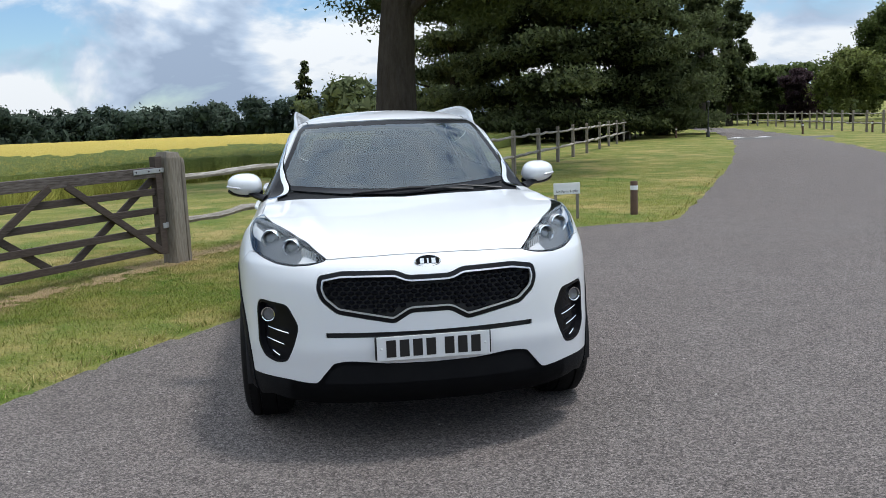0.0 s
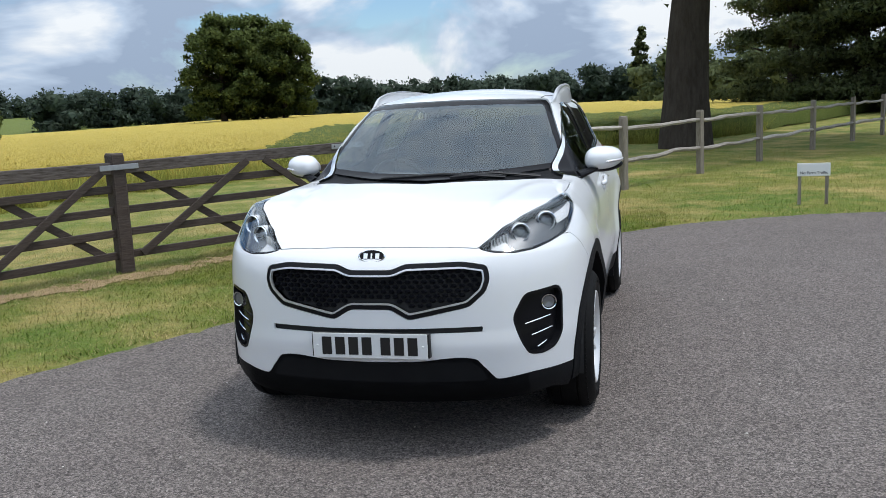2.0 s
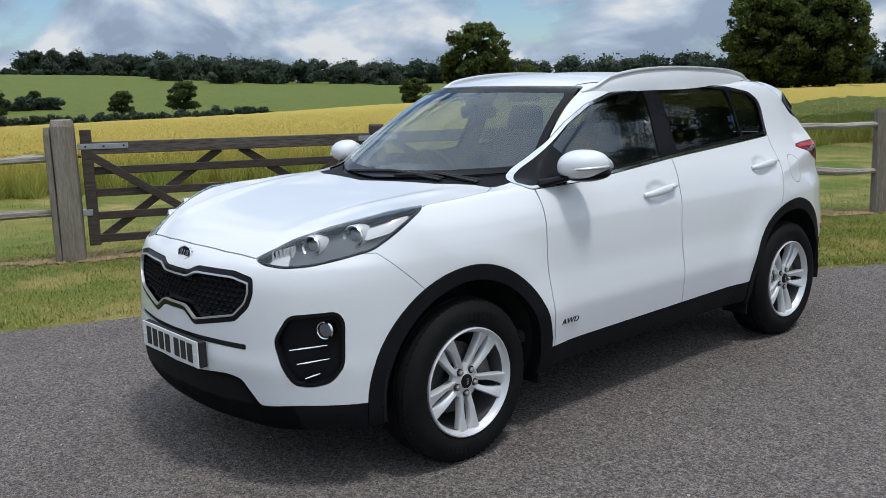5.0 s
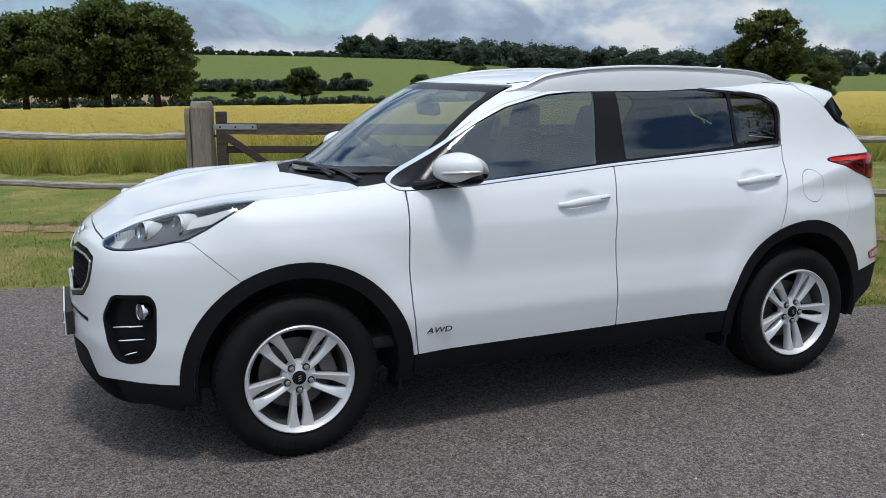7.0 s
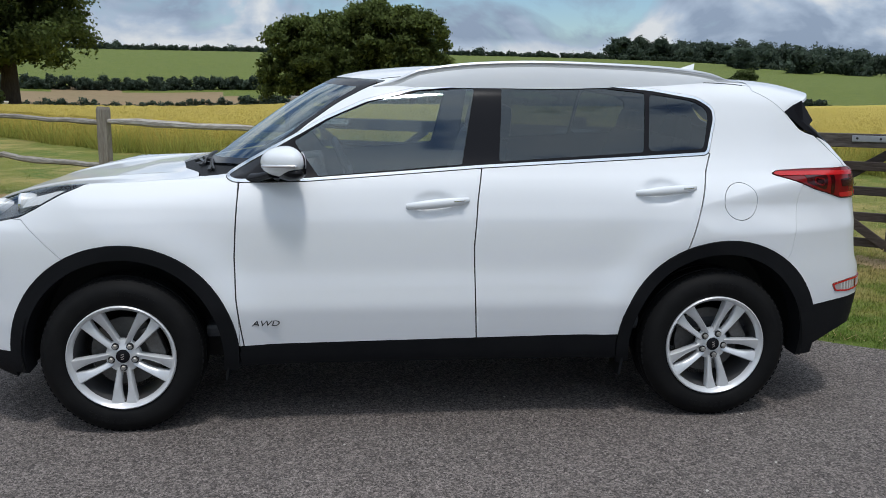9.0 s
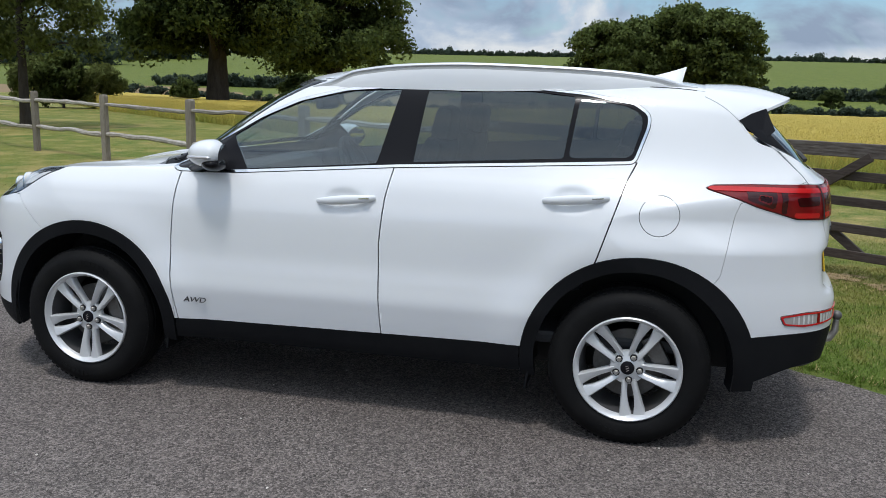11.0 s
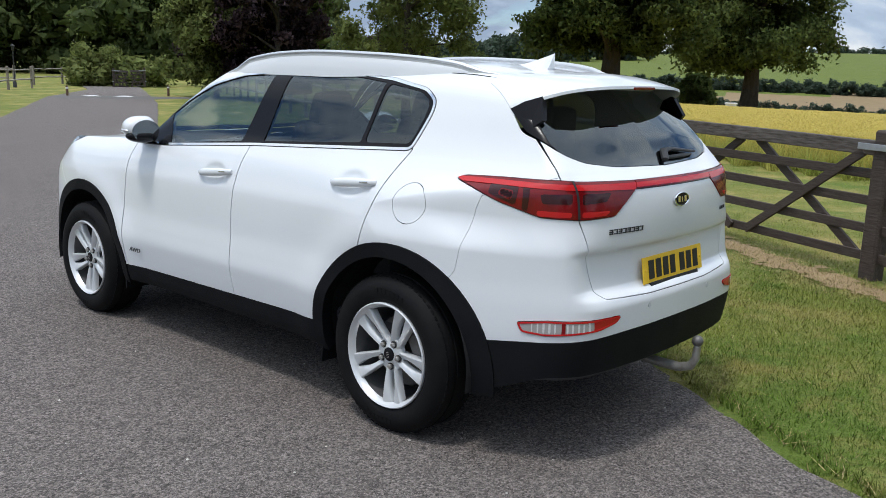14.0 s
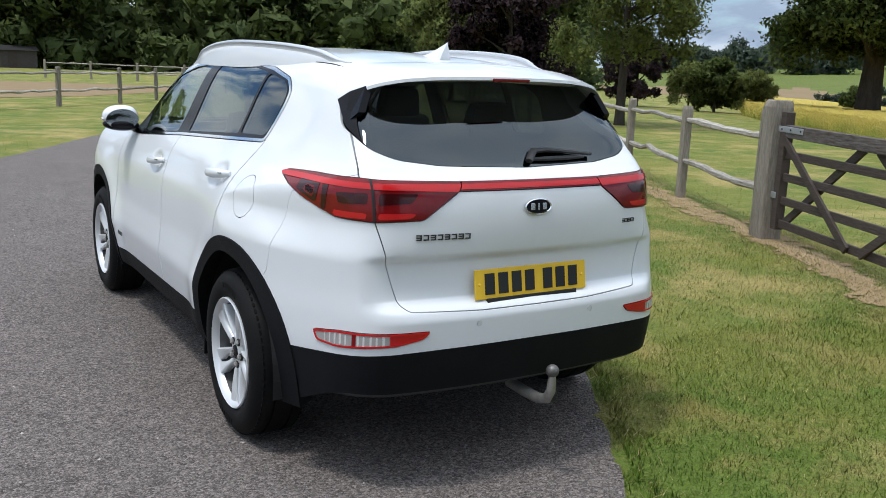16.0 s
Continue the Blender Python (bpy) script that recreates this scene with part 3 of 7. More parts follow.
def rounded(poly, r=0.03, steps=5):
    """A closed outline with its corners rounded."""
    out, n = [], len(poly)
    for i in range(n):
        a, b, c = (np.array(poly[(i + k) % n], float) for k in (-1, 0, 1))
        d0, d1 = np.linalg.norm(a - b), np.linalg.norm(c - b)
        s, e = b + (a - b) / d0 * min(r, d0 * 0.45), b + (c - b) / d1 * min(r, d1 * 0.45)
        for k in range(steps + 1):
            q = k / steps
            out.append(tuple(s * (1 - q) ** 2 + 2 * b * q * (1 - q) + e * q * q))
    return out


VIEWS = {"side": lambda p: (p[:, 1], p[:, 2], -np.ones(len(p))), "front": lambda p: (p[:, 0], p[:, 2], p[:, 1] + 0.1),
         "rear": lambda p: (p[:, 0], p[:, 2], 0.9 - p[:, 1]), "top": lambda p: (p[:, 0], p[:, 1], 0.85 - p[:, 2]),
         "front_corner": lambda p: ((p[:, 0] + p[:, 1]) * 0.70711, p[:, 2], p[:, 1] + 1.0),
         "rear_corner": lambda p: ((p[:, 0] - p[:, 1]) * 0.70711, p[:, 2], 1.2 - p[:, 1])}


def field_of(sheet, view, poly):
    u, v, side = VIEWS[view](sheet[0])
    return np.maximum(outline_distance(u, v, poly), side)


def take(sheet, view, poly, gap=0.0025):
    """A panel cut out of a sheet, and what is left, with a joint between them."""
    f = field_of(sheet, view, poly)
    return clip(sheet, f + gap / 2), clip(sheet, gap / 2 - f)


def mirrored(sheet):
    p, n, t = sheet
    f = np.array([-1, 1, 1])
    return p * f, n * f, t[:, ::-1]


def both(sheet):
    """A half panel and its mirror image as one."""
    p, n, t = sheet
    mp, mn, mt = mirrored(sheet)
    return np.concatenate([p, mp]), np.concatenate([n, mn]), np.concatenate([t, mt + len(p)])


def sheet_mesh(name, sheet, mat, parent, label="", rim=0.012, lift=0.0):
    """A panel as an object: its skin, and a rim turned inwards along its edges."""
    p, n, t = sheet
    p = p + n * lift
    verts, norms, faces = [p], [n], [tuple(int(i) for i in f) for f in t]
    if rim and len(t):
        e = np.concatenate([t[:, [0, 1]], t[:, [1, 2]], t[:, [2, 0]]])
        e = e[np.linalg.norm(p[e[:, 0]] - p[e[:, 1]], axis=1) > 1e-6]
        key = np.sort(e, 1)
        _, first, count = np.unique(key, axis=0, return_index=True, return_counts=True)
        e = e[first[count == 1]]
        e = e[~((np.abs(p[e[:, 0], 0]) < 1e-4) & (np.abs(p[e[:, 1], 0]) < 1e-4))]
        a, b = e[:, 0], e[:, 1]
        quad = np.stack([p[b], p[a], p[a] - n[a] * rim, p[b] - n[b] * rim], 1)
        face_n = np.cross(quad[:, 1] - quad[:, 0], quad[:, 2] - quad[:, 0])
        face_n /= np.linalg.norm(face_n, axis=1)[:, None] + 1e-12
        verts.append(quad.reshape(-1, 3))
        norms.append(np.repeat(face_n, 4, 0))
        faces += [tuple(range(len(p) + 4 * k, len(p) + 4 * k + 4)) for k in range(len(e))]
    v, nn = np.concatenate(verts), np.concatenate(norms)
    me = bpy.data.meshes.new(name)
    me.from_pydata(v.tolist(), [], faces)
    me.materials.append(mat)
    me.polygons.foreach_set("use_smooth", [True] * len(me.polygons))
    me.normals_split_custom_set_from_vertices(nn.tolist())
    ob = new(name, me)
    ob.parent = parent
    if label:
        ob["label"] = label
    return ob


def pair(name, sheet, mat, parents, label="", **more):
    """A left panel and its mirror image on the right."""
    return [sheet_mesh(name, s, mat, q, label, **more) for s, q in zip((sheet, mirrored(sheet)), parents)]


# ---- the car ----
car = new("car")
tagged(car, "white compact SUV with black lower cladding, parked on the drive", "car")
LR = (car, car)

skin_left = skin_sheet(104, 380, 190)
arch_f = [(-HUB_Y + 0.492 * math.cos(a), HUB_Z + 0.488 * math.sin(a)) for a in np.linspace(0, 2 * math.pi, 64, endpoint=False)]
arch_r = [(HUB_Y + 0.028 + 0.50 * math.cos(a), HUB_Z + 0.488 * math.sin(a)) for a in np.linspace(0, 2 * math.pi, 64, endpoint=False)]
rest = skin_left
for ring, centre in ((arch_f, -HUB_Y), (arch_r, HUB_Y + 0.012)):
    f = field_of(rest, "side", ring)
    inside, rest = clip(rest, f), clip(rest, 0.002 - f)
    r = np.hypot(inside[0][:, 1] - centre, inside[0][:, 2] - HUB_Z)
    inside_low = clip(inside, 0.425 - r)
    pair("arch_cladding", clip(inside_low, 0.262 - inside_low[0][:, 2]), M.plastic, LR, "matt black wheel arch cladding", rim=0.07, lift=0.006)

# windows at the side, their bright trim and black frames
DLO = rounded([(-0.905, 1.118), (-0.80, 1.182), (-0.62, 1.281), (-0.46, 1.372), (-0.28, 1.450), (-0.05, 1.504), (0.29, 1.531), (0.80, 1.532),
               (1.065, 1.510), (1.29, 1.473), (1.362, 1.425), (1.366, 1.37), (1.312, 1.208), (0.24, 1.152), (-0.54, 1.096), (-0.86, 1.09)], 0.03)
GLASS_F = rounded([(-0.60, 1.268), (-0.43, 1.370), (-0.25, 1.444), (-0.02, 1.492), (0.222, 1.508), (0.15, 1.168), (-0.49, 1.118)], 0.012)
GLASS_R = rounded([(0.35, 1.512), (0.80, 1.512), (1.03, 1.490), (1.0, 1.222), (0.32, 1.180)], 0.012)
GLASS_Q = rounded([(1.052, 1.487), (1.26, 1.456), (1.325, 1.42), (1.33, 1.37), (1.292, 1.236), (1.022, 1.224)], 0.03)
dlo, rest = take(rest, "side", DLO, 0.003)
f = field_of(dlo, "side", DLO)
pair("window_trim", clip(dlo, -0.013 - f), M.chrome, LR, "bright metal window trim", rim=0.004, lift=0.003)
frame_sheet = clip(dlo, f + 0.013)
side_glass = []
for poly, mat, word in ((GLASS_F, M.glass, "clear glass"), (GLASS_R, M.tinted, "tinted glass"), (GLASS_Q, M.tinted, "tinted glass")):
    g, frame_sheet = take(frame_sheet, "side", poly, 0.0)
    side_glass.append((g, mat, word))
    pair("window_glass", g, mat, LR, word, rim=0.0, lift=-0.003)
pair("window_frame", frame_sheet, M.gloss_black, LR, "gloss black window frame", rim=0.01)

# glass in front and behind
SCREEN = rounded([(-0.3, 1.10), (0.0, 1.128), (0.35, 1.138), (0.62, 1.155), (0.705, 1.165), (0.718, 1.2), (0.578, 1.505), (0.545, 1.535), (0.3, 1.545), (0, 1.549), (-0.3, 1.545)], 0.015)
screen, rest = take(rest, "front", SCREEN, 0.005)
fs = field_of(screen, "front", SCREEN)
sheet_mesh("windscreen", both(clip(screen, fs + 0.028)), M.screen, car, "curved windscreen glass", rim=0.0, lift=-0.002)
sheet_mesh("windscreen_surround", both(clip(screen, -0.028 - fs)), M.gloss_black, car, "black printed border of the windscreen", rim=0.004, lift=-0.002)
REAR_GLASS = rounded([(-0.3, 1.176), (0, 1.177), (0.36, 1.187), (0.52, 1.207), (0.605, 1.243), (0.632, 1.30), (0.604, 1.40), (0.56, 1.475), (0, 1.49), (-0.3, 1.49)], 0.03)
rear_glass, rest = take(rest, "rear", REAR_GLASS, 0.004)
FIN = rounded([(0.52, 1.50), (0.72, 1.50), (0.72, 1.22), (0.596, 1.232), (0.612, 1.275), (0.603, 1.32), (0.572, 1.40)], 0.008)
fin_glass, rear_glass = take(rear_glass, "rear", FIN, 0.0015)
pair("pillar_fin", fin_glass, M.gloss_black, LR, "gloss black fin beside the rear window", rim=0.0, lift=0.003)
sheet_mesh("rear_window", both(rear_glass), M.rear_pane, car, "dark tinted rear window", rim=0.0, lift=-0.003)

# lamps in front
HEADLAMP = rounded([(-1.137, 0.912), (-0.98, 0.984), (-0.80, 1.038), (-0.69, 1.062), (-0.60, 1.080), (-0.53, 1.090), (-0.495, 1.092), (-0.49, 1.075), (-0.545, 1.028), (-0.60, 0.986),
                    (-0.665, 0.945), (-0.79, 0.917), (-0.90, 0.897), (-1.0, 0.889), (-1.09, 0.896)], 0.02)
LAMP_TOP = [(0.40, -2.16), (0.452, -2.066), (0.545, -1.935), (0.650, -1.784), (0.712, -1.68), (0.745, -1.58), (0.766, -1.462), (1.1, -1.462), (1.1, -2.4), (0.40, -2.4)]


def lamp_field(sheet):
    """Below zero inside the headlamp: its outline seen from the corner, and its inner edge seen from above."""
    return np.maximum(field_of(sheet, "front_corner", HEADLAMP), field_of(sheet, "top", LAMP_TOP))


f = lamp_field(rest)
lamp_sheet, rest = clip(rest, f + 0.002), clip(rest, 0.002 - f)

# lamps at the rear, and the light bar between them
TAIL_LAMP = rounded([(-0.583, 1.124), (-0.62, 1.139), (-0.75, 1.144), (-0.97, 1.147), (-1.04, 1.143), (-1.30, 1.136), (-1.30, 1.104), (-1.197, 1.005), (-1.04, 0.998), (-0.89, 1.005), (-0.735, 1.055)], 0.012)
LIGHT_BAR = [(-0.2, 1.103), (0.42, 1.103), (0.42, 1.137), (-0.2, 1.137)]
tail_sheet, rest = take(rest, "rear_corner", TAIL_LAMP, 0.004)
bar_sheet, rest = take(rest, "rear", LIGHT_BAR, 0.003)
FOG_REAR = rounded([(-0.815, 0.597), (-0.93, 0.613), (-1.245, 0.613), (-1.22, 0.585), (-1.14, 0.566), (-0.92, 0.551), (-0.835, 0.558)], 0.012)
reflector_sheet, rest = take(rest, "rear_corner", FOG_REAR, 0.003)

# openings of the nose
GRILLE = rounded([(-0.10, 0.838), (0.095, 0.838), (0.155, 0.862), (0.40, 0.866), (0.505, 0.848), (0.517, 0.79), (0.498, 0.735), (0.43, 0.675), (0.185, 0.627), (0.165, 0.627), (0.09, 0.671), (-0.10, 0.671)], 0.02)
SLOT = [(-0.3, 0.560), (0.485, 0.564), (0.485, 0.588), (-0.3, 0.584)]
FOG = rounded([(-0.99, 0.714), (-0.80, 0.728), (-0.772, 0.69), (-0.779, 0.514), (-0.829, 0.452), (-0.904, 0.433), (-0.979, 0.441), (-1.023, 0.51), (-1.053, 0.615)], 0.03)
grille_sheet, rest = take(rest, "front", GRILLE, 0.003)
slot_sheet, rest = take(rest, "front", SLOT, 0.0)
fog_sheet, rest = take(rest, "front_corner", FOG, 0.003)

# the black skirt round the bottom
LIP = spline(0.0, 0.435, 0.2, 0.438, 0.38, 0.452, 0.45, 0.442, 0.49, 0.40, 0.545, 0.345, 0.7, 0.357, 0.9, 0.352)
SKIRT_REAR = spline(0.0, 0.542, 0.4, 0.538, 0.6, 0.532, 0.74, 0.522, 0.86, 0.497, 0.95, 0.47)


def skirt(p):
    edge = np.where(p[:, 1] < -1.3, LIP(p[:, 0]), np.where(p[:, 1] > 1.3, SKIRT_REAR(p[:, 0]), 0.388 + 0.012 * p[:, 1]))
    return p[:, 2] - edge


low = clip(rest, skirt(rest[0]))
low = clip(low, 0.235 + 0.045 * ramp(low[0][:, 1], -1.6, -1.3) + 0.10 * ramp(low[0][:, 1], 1.75, 2.1) - low[0][:, 2])
rest = clip(rest, 0.003 - skirt(rest[0]))
lip_sheet = clip(low, low[0][:, 1] + 1.3)
sill_sheet = clip(clip(low, low[0][:, 1] - 1.3), -1.3 - low[0][:, 1])
skirt_sheet = clip(low, 1.3 - low[0][:, 1])
INTAKE = rounded([(-0.2, 0.345), (0.50, 0.345), (0.475, 0.40), (0.43, 0.434), (-0.2, 0.434)], 0.01)
intake_sheet, lip_sheet = take(lip_sheet, "front", INTAKE, 0.0)

# painted panels
BONNET = rounded([(-0.4, -2.092), (0.0, -2.092), (0.25, -2.085), (0.455, -2.064), (0.58, -1.99), (0.70, -1.83), (0.79, -1.70), (0.81, -1.56), (0.79, -1.47), (0.773, -1.44), (0.775, -1.30), (0.770, -1.10), (0.715, -1.015), (0.62, -1.03), (0.45, -1.115), (0, -1.20), (-0.4, -1.20)], 0.008)
DOOR_F = [(-0.83, 1.14), (-0.838, 1.02), (-0.846, 0.9), (-0.853, 0.776), (-0.848, 0.6), (-0.837, 0.5), (-0.818, 0.36), (0.214, 0.36), (0.204, 0.55), (0.197, 0.81), (0.215, 1.02), (0.238, 1.153), (0.24, 1.2), (-0.5, 1.2)]
DOOR_R = [(0.238, 1.2), (0.238, 1.153), (0.215, 1.02), (0.197, 0.81), (0.204, 0.55), (0.214, 0.36), (0.84, 0.36), (1.02, 0.6), (1.14, 0.72), (1.178, 0.81), (1.235, 0.99), (1.282, 1.14), (1.318, 1.215), (1.25, 1.25)]
FLAP = [(1.428 + 0.083 * math.cos(a), 1.007 + 0.083 * math.sin(a)) for a in np.linspace(0, 2 * math.pi, 40, endpoint=False)]
HATCH = rounded([(-0.4, 1.53), (0.3, 1.515), (0.50, 1.50), (0.548, 1.482), (0.60, 1.40), (0.633, 1.265), (0.661, 1.149), (0.632, 1.0), (0.598, 0.86), (0.553, 0.705), (0.525, 0.683), (0.25, 0.672), (-0.4, 0.672)], 0.012)
ROOF_BACK = [(-0.3, 1.59), (0.3, 1.59), (0.56, 1.575), (0.9, 1.575), (0.9, 3), (-0.3, 3)]
BUMPER_F = [(-3, 1.3), (-2.2, 0.93), (-1.75, 0.935), (-1.563, 0.764), (-1.50, 0.70), (-1.50, 0), (-3, 0)]
BUMPER_R = [(1.755, 1.07), (1.735, 1.02), (1.689, 0.766), (1.6, 0.65), (1.6, 0), (3, 0), (3, 1.16), (2.03, 1.16)]

bonnet, rest = take(rest, "top", BONNET, 0.0055)
SCUTTLE = [(-0.3, -1.32), (0.45, -1.25), (0.66, -1.06), (0.716, -1.0), (0.712, -0.86), (0.60, -0.80), (-0.3, -0.90)]
scuttle, rest = take(rest, "top", SCUTTLE, 0.002)
door_f, rest = take(rest, "side", DOOR_F, 0.0062)
door_r, rest = take(rest, "side", DOOR_R, 0.0062)
flap, rest = take(rest, "side", FLAP, 0.003)
hatch, rest = take(rest, "rear", HATCH, 0.0034)
bumper_f, rest = take(rest, "side", BUMPER_F, 0.0025)
f = np.maximum(field_of(rest, "side", BUMPER_R), 1.5 - rest[0][:, 1])
bumper_r, rest = clip(rest, f + 0.001), clip(rest, 0.001 - f)
wing = clip(rest, np.maximum(rest[0][:, 1] + 0.84, rest[0][:, 2] - 1.13))
rest = clip(rest, -np.maximum(rest[0][:, 1] + 0.838, rest[0][:, 2] - 1.13))
roof_f = np.maximum(rest[0][:, 0] - 0.515 - 0.04 * ramp(rest[0][:, 1], -0.2, 0.3) * (1 - ramp(rest[0][:, 1], 1.0, 1.6)), 1.45 - rest[0][:, 2])
roof, frame_side = clip(rest, roof_f + 0.002), clip(rest, 0.002 - roof_f)

sheet_mesh("bonnet", both(bonnet), M.paint, car)
sheet_mesh("scuttle", both(clip(scuttle, scuttle[0][:, 2] - 1.24)), M.plastic, car, "black scuttle below the windscreen", rim=0.01, lift=-0.010)
sheet_mesh("roof", both(roof), M.paint, car)
sheet_mesh("front_bumper", both(bumper_f), M.paint, car)
sheet_mesh("rear_bumper", both(bumper_r), M.paint, car)
tailgate = sheet_mesh("tailgate", both(hatch), M.paint, car)
pair("wing", wing, M.paint, LR)


def dent(sheet, yc, zc, deep=0.015, ry=0.085, rz=0.048):
    """A finger cup pressed into a door skin."""
    p, n, t = sheet
    q = ((p[:, 1] - yc) / ry) ** 2 + ((p[:, 2] - zc) / rz) ** 2
    d = deep * np.exp(-q ** 2)
    p, n = p.copy(), n.copy()
    p[:, 0] -= d
    n[:, 1] += d * -4 * q * (p[:, 1] - yc) / ry ** 2
    n[:, 2] += d * -4 * q * (p[:, 2] - zc) / rz ** 2
    return p, n / np.linalg.norm(n, axis=1)[:, None], t


door_f, door_r = dent(door_f, 0.02, 0.998), dent(door_r, 1.06, 1.052)
doors_f = pair("front_door", door_f, M.paint, LR)
doors_r = pair("rear_door", door_r, M.paint, LR)
pair("body_side", frame_side, M.paint, LR, "white roof pillar and rear quarter")
sheet_mesh("fuel_flap", flap, M.paint, car, "round white fuel flap")
sheet_mesh("quarter_panel", mirrored(flap), M.paint, car)
sheet_mesh("front_lip", both(lip_sheet), M.plastic, car, "matt black lower front lip", rim=0.03)
sheet_mesh("lower_intake", both(intake_sheet), M.dark, car, "black lower air intake", rim=0.0, lift=-0.035)
pair("sill", sill_sheet, M.plastic, LR, "matt black sill", rim=0.06)
sheet_mesh("rear_skirt", both(skirt_sheet), M.plastic, car, "matt black lower rear bumper", rim=0.03)
sheet_mesh("bumper_slot", both(slot_sheet), M.dark, car, "narrow black slot above the plate", rim=0.0, lift=-0.018)

# a dark inner shell behind the joints and as the lining of the cabin
lining = skin_sheet(30, 90, 46, inset=0.022)
for view, poly in (("side", GLASS_F), ("side", GLASS_R), ("side", GLASS_Q), ("front", SCREEN), ("rear", REAR_GLASS), ("side", arch_f), ("side", arch_r), ("front_corner", HEADLAMP), ("front_corner", FOG), ("front", GRILLE), ("front", SLOT), ("front", INTAKE)):
    lining = clip(lining, 0.004 - field_of(lining, view, poly))
lining = clip(lining, 0.36 - lining[0][:, 2])
sheet_mesh("inner_lining", both(lining), M.lining, car, "dark cabin lining", rim=0.0)


def offset_band(sheet, view, poly, a, b):
    """The band of a sheet that lies between a and b inside an outline."""
    f = field_of(sheet, view, poly)
    s = clip(sheet, f + a)
    return clip(s, -b - field_of(s, view, poly))


# the grille: black surround, bright rim, deep mesh of lozenges
sheet_mesh("grille_surround", both(offset_band(grille_sheet, "front", GRILLE, 0.0, 0.020)), M.gloss_black, car, "gloss black grille surround", rim=0.02)
sheet_mesh("grille_rim", both(offset_band(grille_sheet, "front", GRILLE, 0.020, 0.027)), M.silver, car, "satin chrome grille rim", rim=0.012, lift=0.004)
inner = clip(grille_sheet, field_of(grille_sheet, "front", GRILLE) + 0.026)
grille = sheet_mesh("grille", both(inner), M.dark, car, "black grille backing", rim=0.0, lift=-0.030)


def on_skin_front(x, z, lift=0.0):
    y0, y1 = -2.6, -1.2
    for _ in range(26):
        m = (y0 + y1) / 2
        if skin(np.array([[x, m, z]]))[0] > 0:
            y0 = m
        else:
            y1 = m
    return Vector((x, y1 - lift, z))


def on_skin_side(y, z, lift=0.0):
    x0, x1 = 0.2, 1.2
    for _ in range(26):
        m = (x0 + x1) / 2
        if skin(np.array([[m, y, z]]))[0] > 0:
            x1 = m
        else:
            x0 = m
    return Vector((x1 + lift, y, z))


def on_skin_rear(x, z, lift=0.0):
    y0, y1 = 1.2, 2.6
    for _ in range(26):
        m = (y0 + y1) / 2
        if skin(np.array([[x, m, z]]))[0] > 0:
            y1 = m
        else:
            y0 = m
    return Vector((x, y0 + lift, z))


def on_skin_top(x, y, lift=0.0):
    z0, z1 = 0.8, 1.9
    for _ in range(26):
        m = (z0 + z1) / 2
        if skin(np.array([[x, y, m]]))[0] > 0:
            z1 = m
        else:
            z0 = m
    return Vector((x, y, z0 + lift))


bm = bmesh.new()
inner_poly = np.array(GRILLE)
for row in range(11):
    for col in range(-15, 16):
        x, z = (col + 0.5 * (row % 2)) * 0.036, 0.64 + row * 0.0205
        d = outline_distance(np.array([abs(x)]), np.array([z]), inner_poly)[0]
        if d > -0.036:
            continue
        c = on_skin_front(x, z, -0.026)
        ring_o = [bm.verts.new(c + Vector((0.0165 * a, 0, 0.0092 * b))) for a, b in ((-1, 0), (-0.5, 1), (0.5, 1), (1, 0), (0.5, -1), (-0.5, -1))]
        ring_i = [bm.verts.new(c + Vector((0.010 * a, -0.010, 0.0050 * b + 0.001))) for a, b in ((-1, 0), (-0.5, 1), (0.5, 1), (1, 0), (0.5, -1), (-0.5, -1))]
        for k in range(6):
            bm.faces.new((ring_o[k], ring_o[(k + 1) % 6], ring_i[(k + 1) % 6], ring_i[k]))
        bm.faces.new(ring_i)
bmesh.ops.recalc_face_normals(bm, faces=bm.faces)
part("grille_mesh", bm, M.grille, grille, "black lozenge mesh")

# ---- lamps ----
def ring_bm(bm, centre, axis, profile, steps=28, start=0.0, sweep=2 * math.pi):
    """A body turned about an axis: profile is a list of (radius, along)."""
    axis = Vector(axis).normalized()
    u = axis.orthogonal().normalized()
    w = axis.cross(u)
    whole = abs(sweep - 2 * math.pi) < 1e-6
    rings = []
    for k in range(steps + (0 if whole else 1)):
        a = start + sweep * k / steps
        d = u * math.cos(a) + w * math.sin(a)
        rings.append([bm.verts.new(Vector(centre) + d * r + axis * s) for r, s in profile])
    for k in range(steps):
        a, b = rings[k], rings[(k + 1) % len(rings)]
        for i in range(len(profile) - 1):
            try:
                bm.faces.new((a[i], b[i], b[i + 1], a[i + 1]))
            except ValueError:
                pass
    return rings


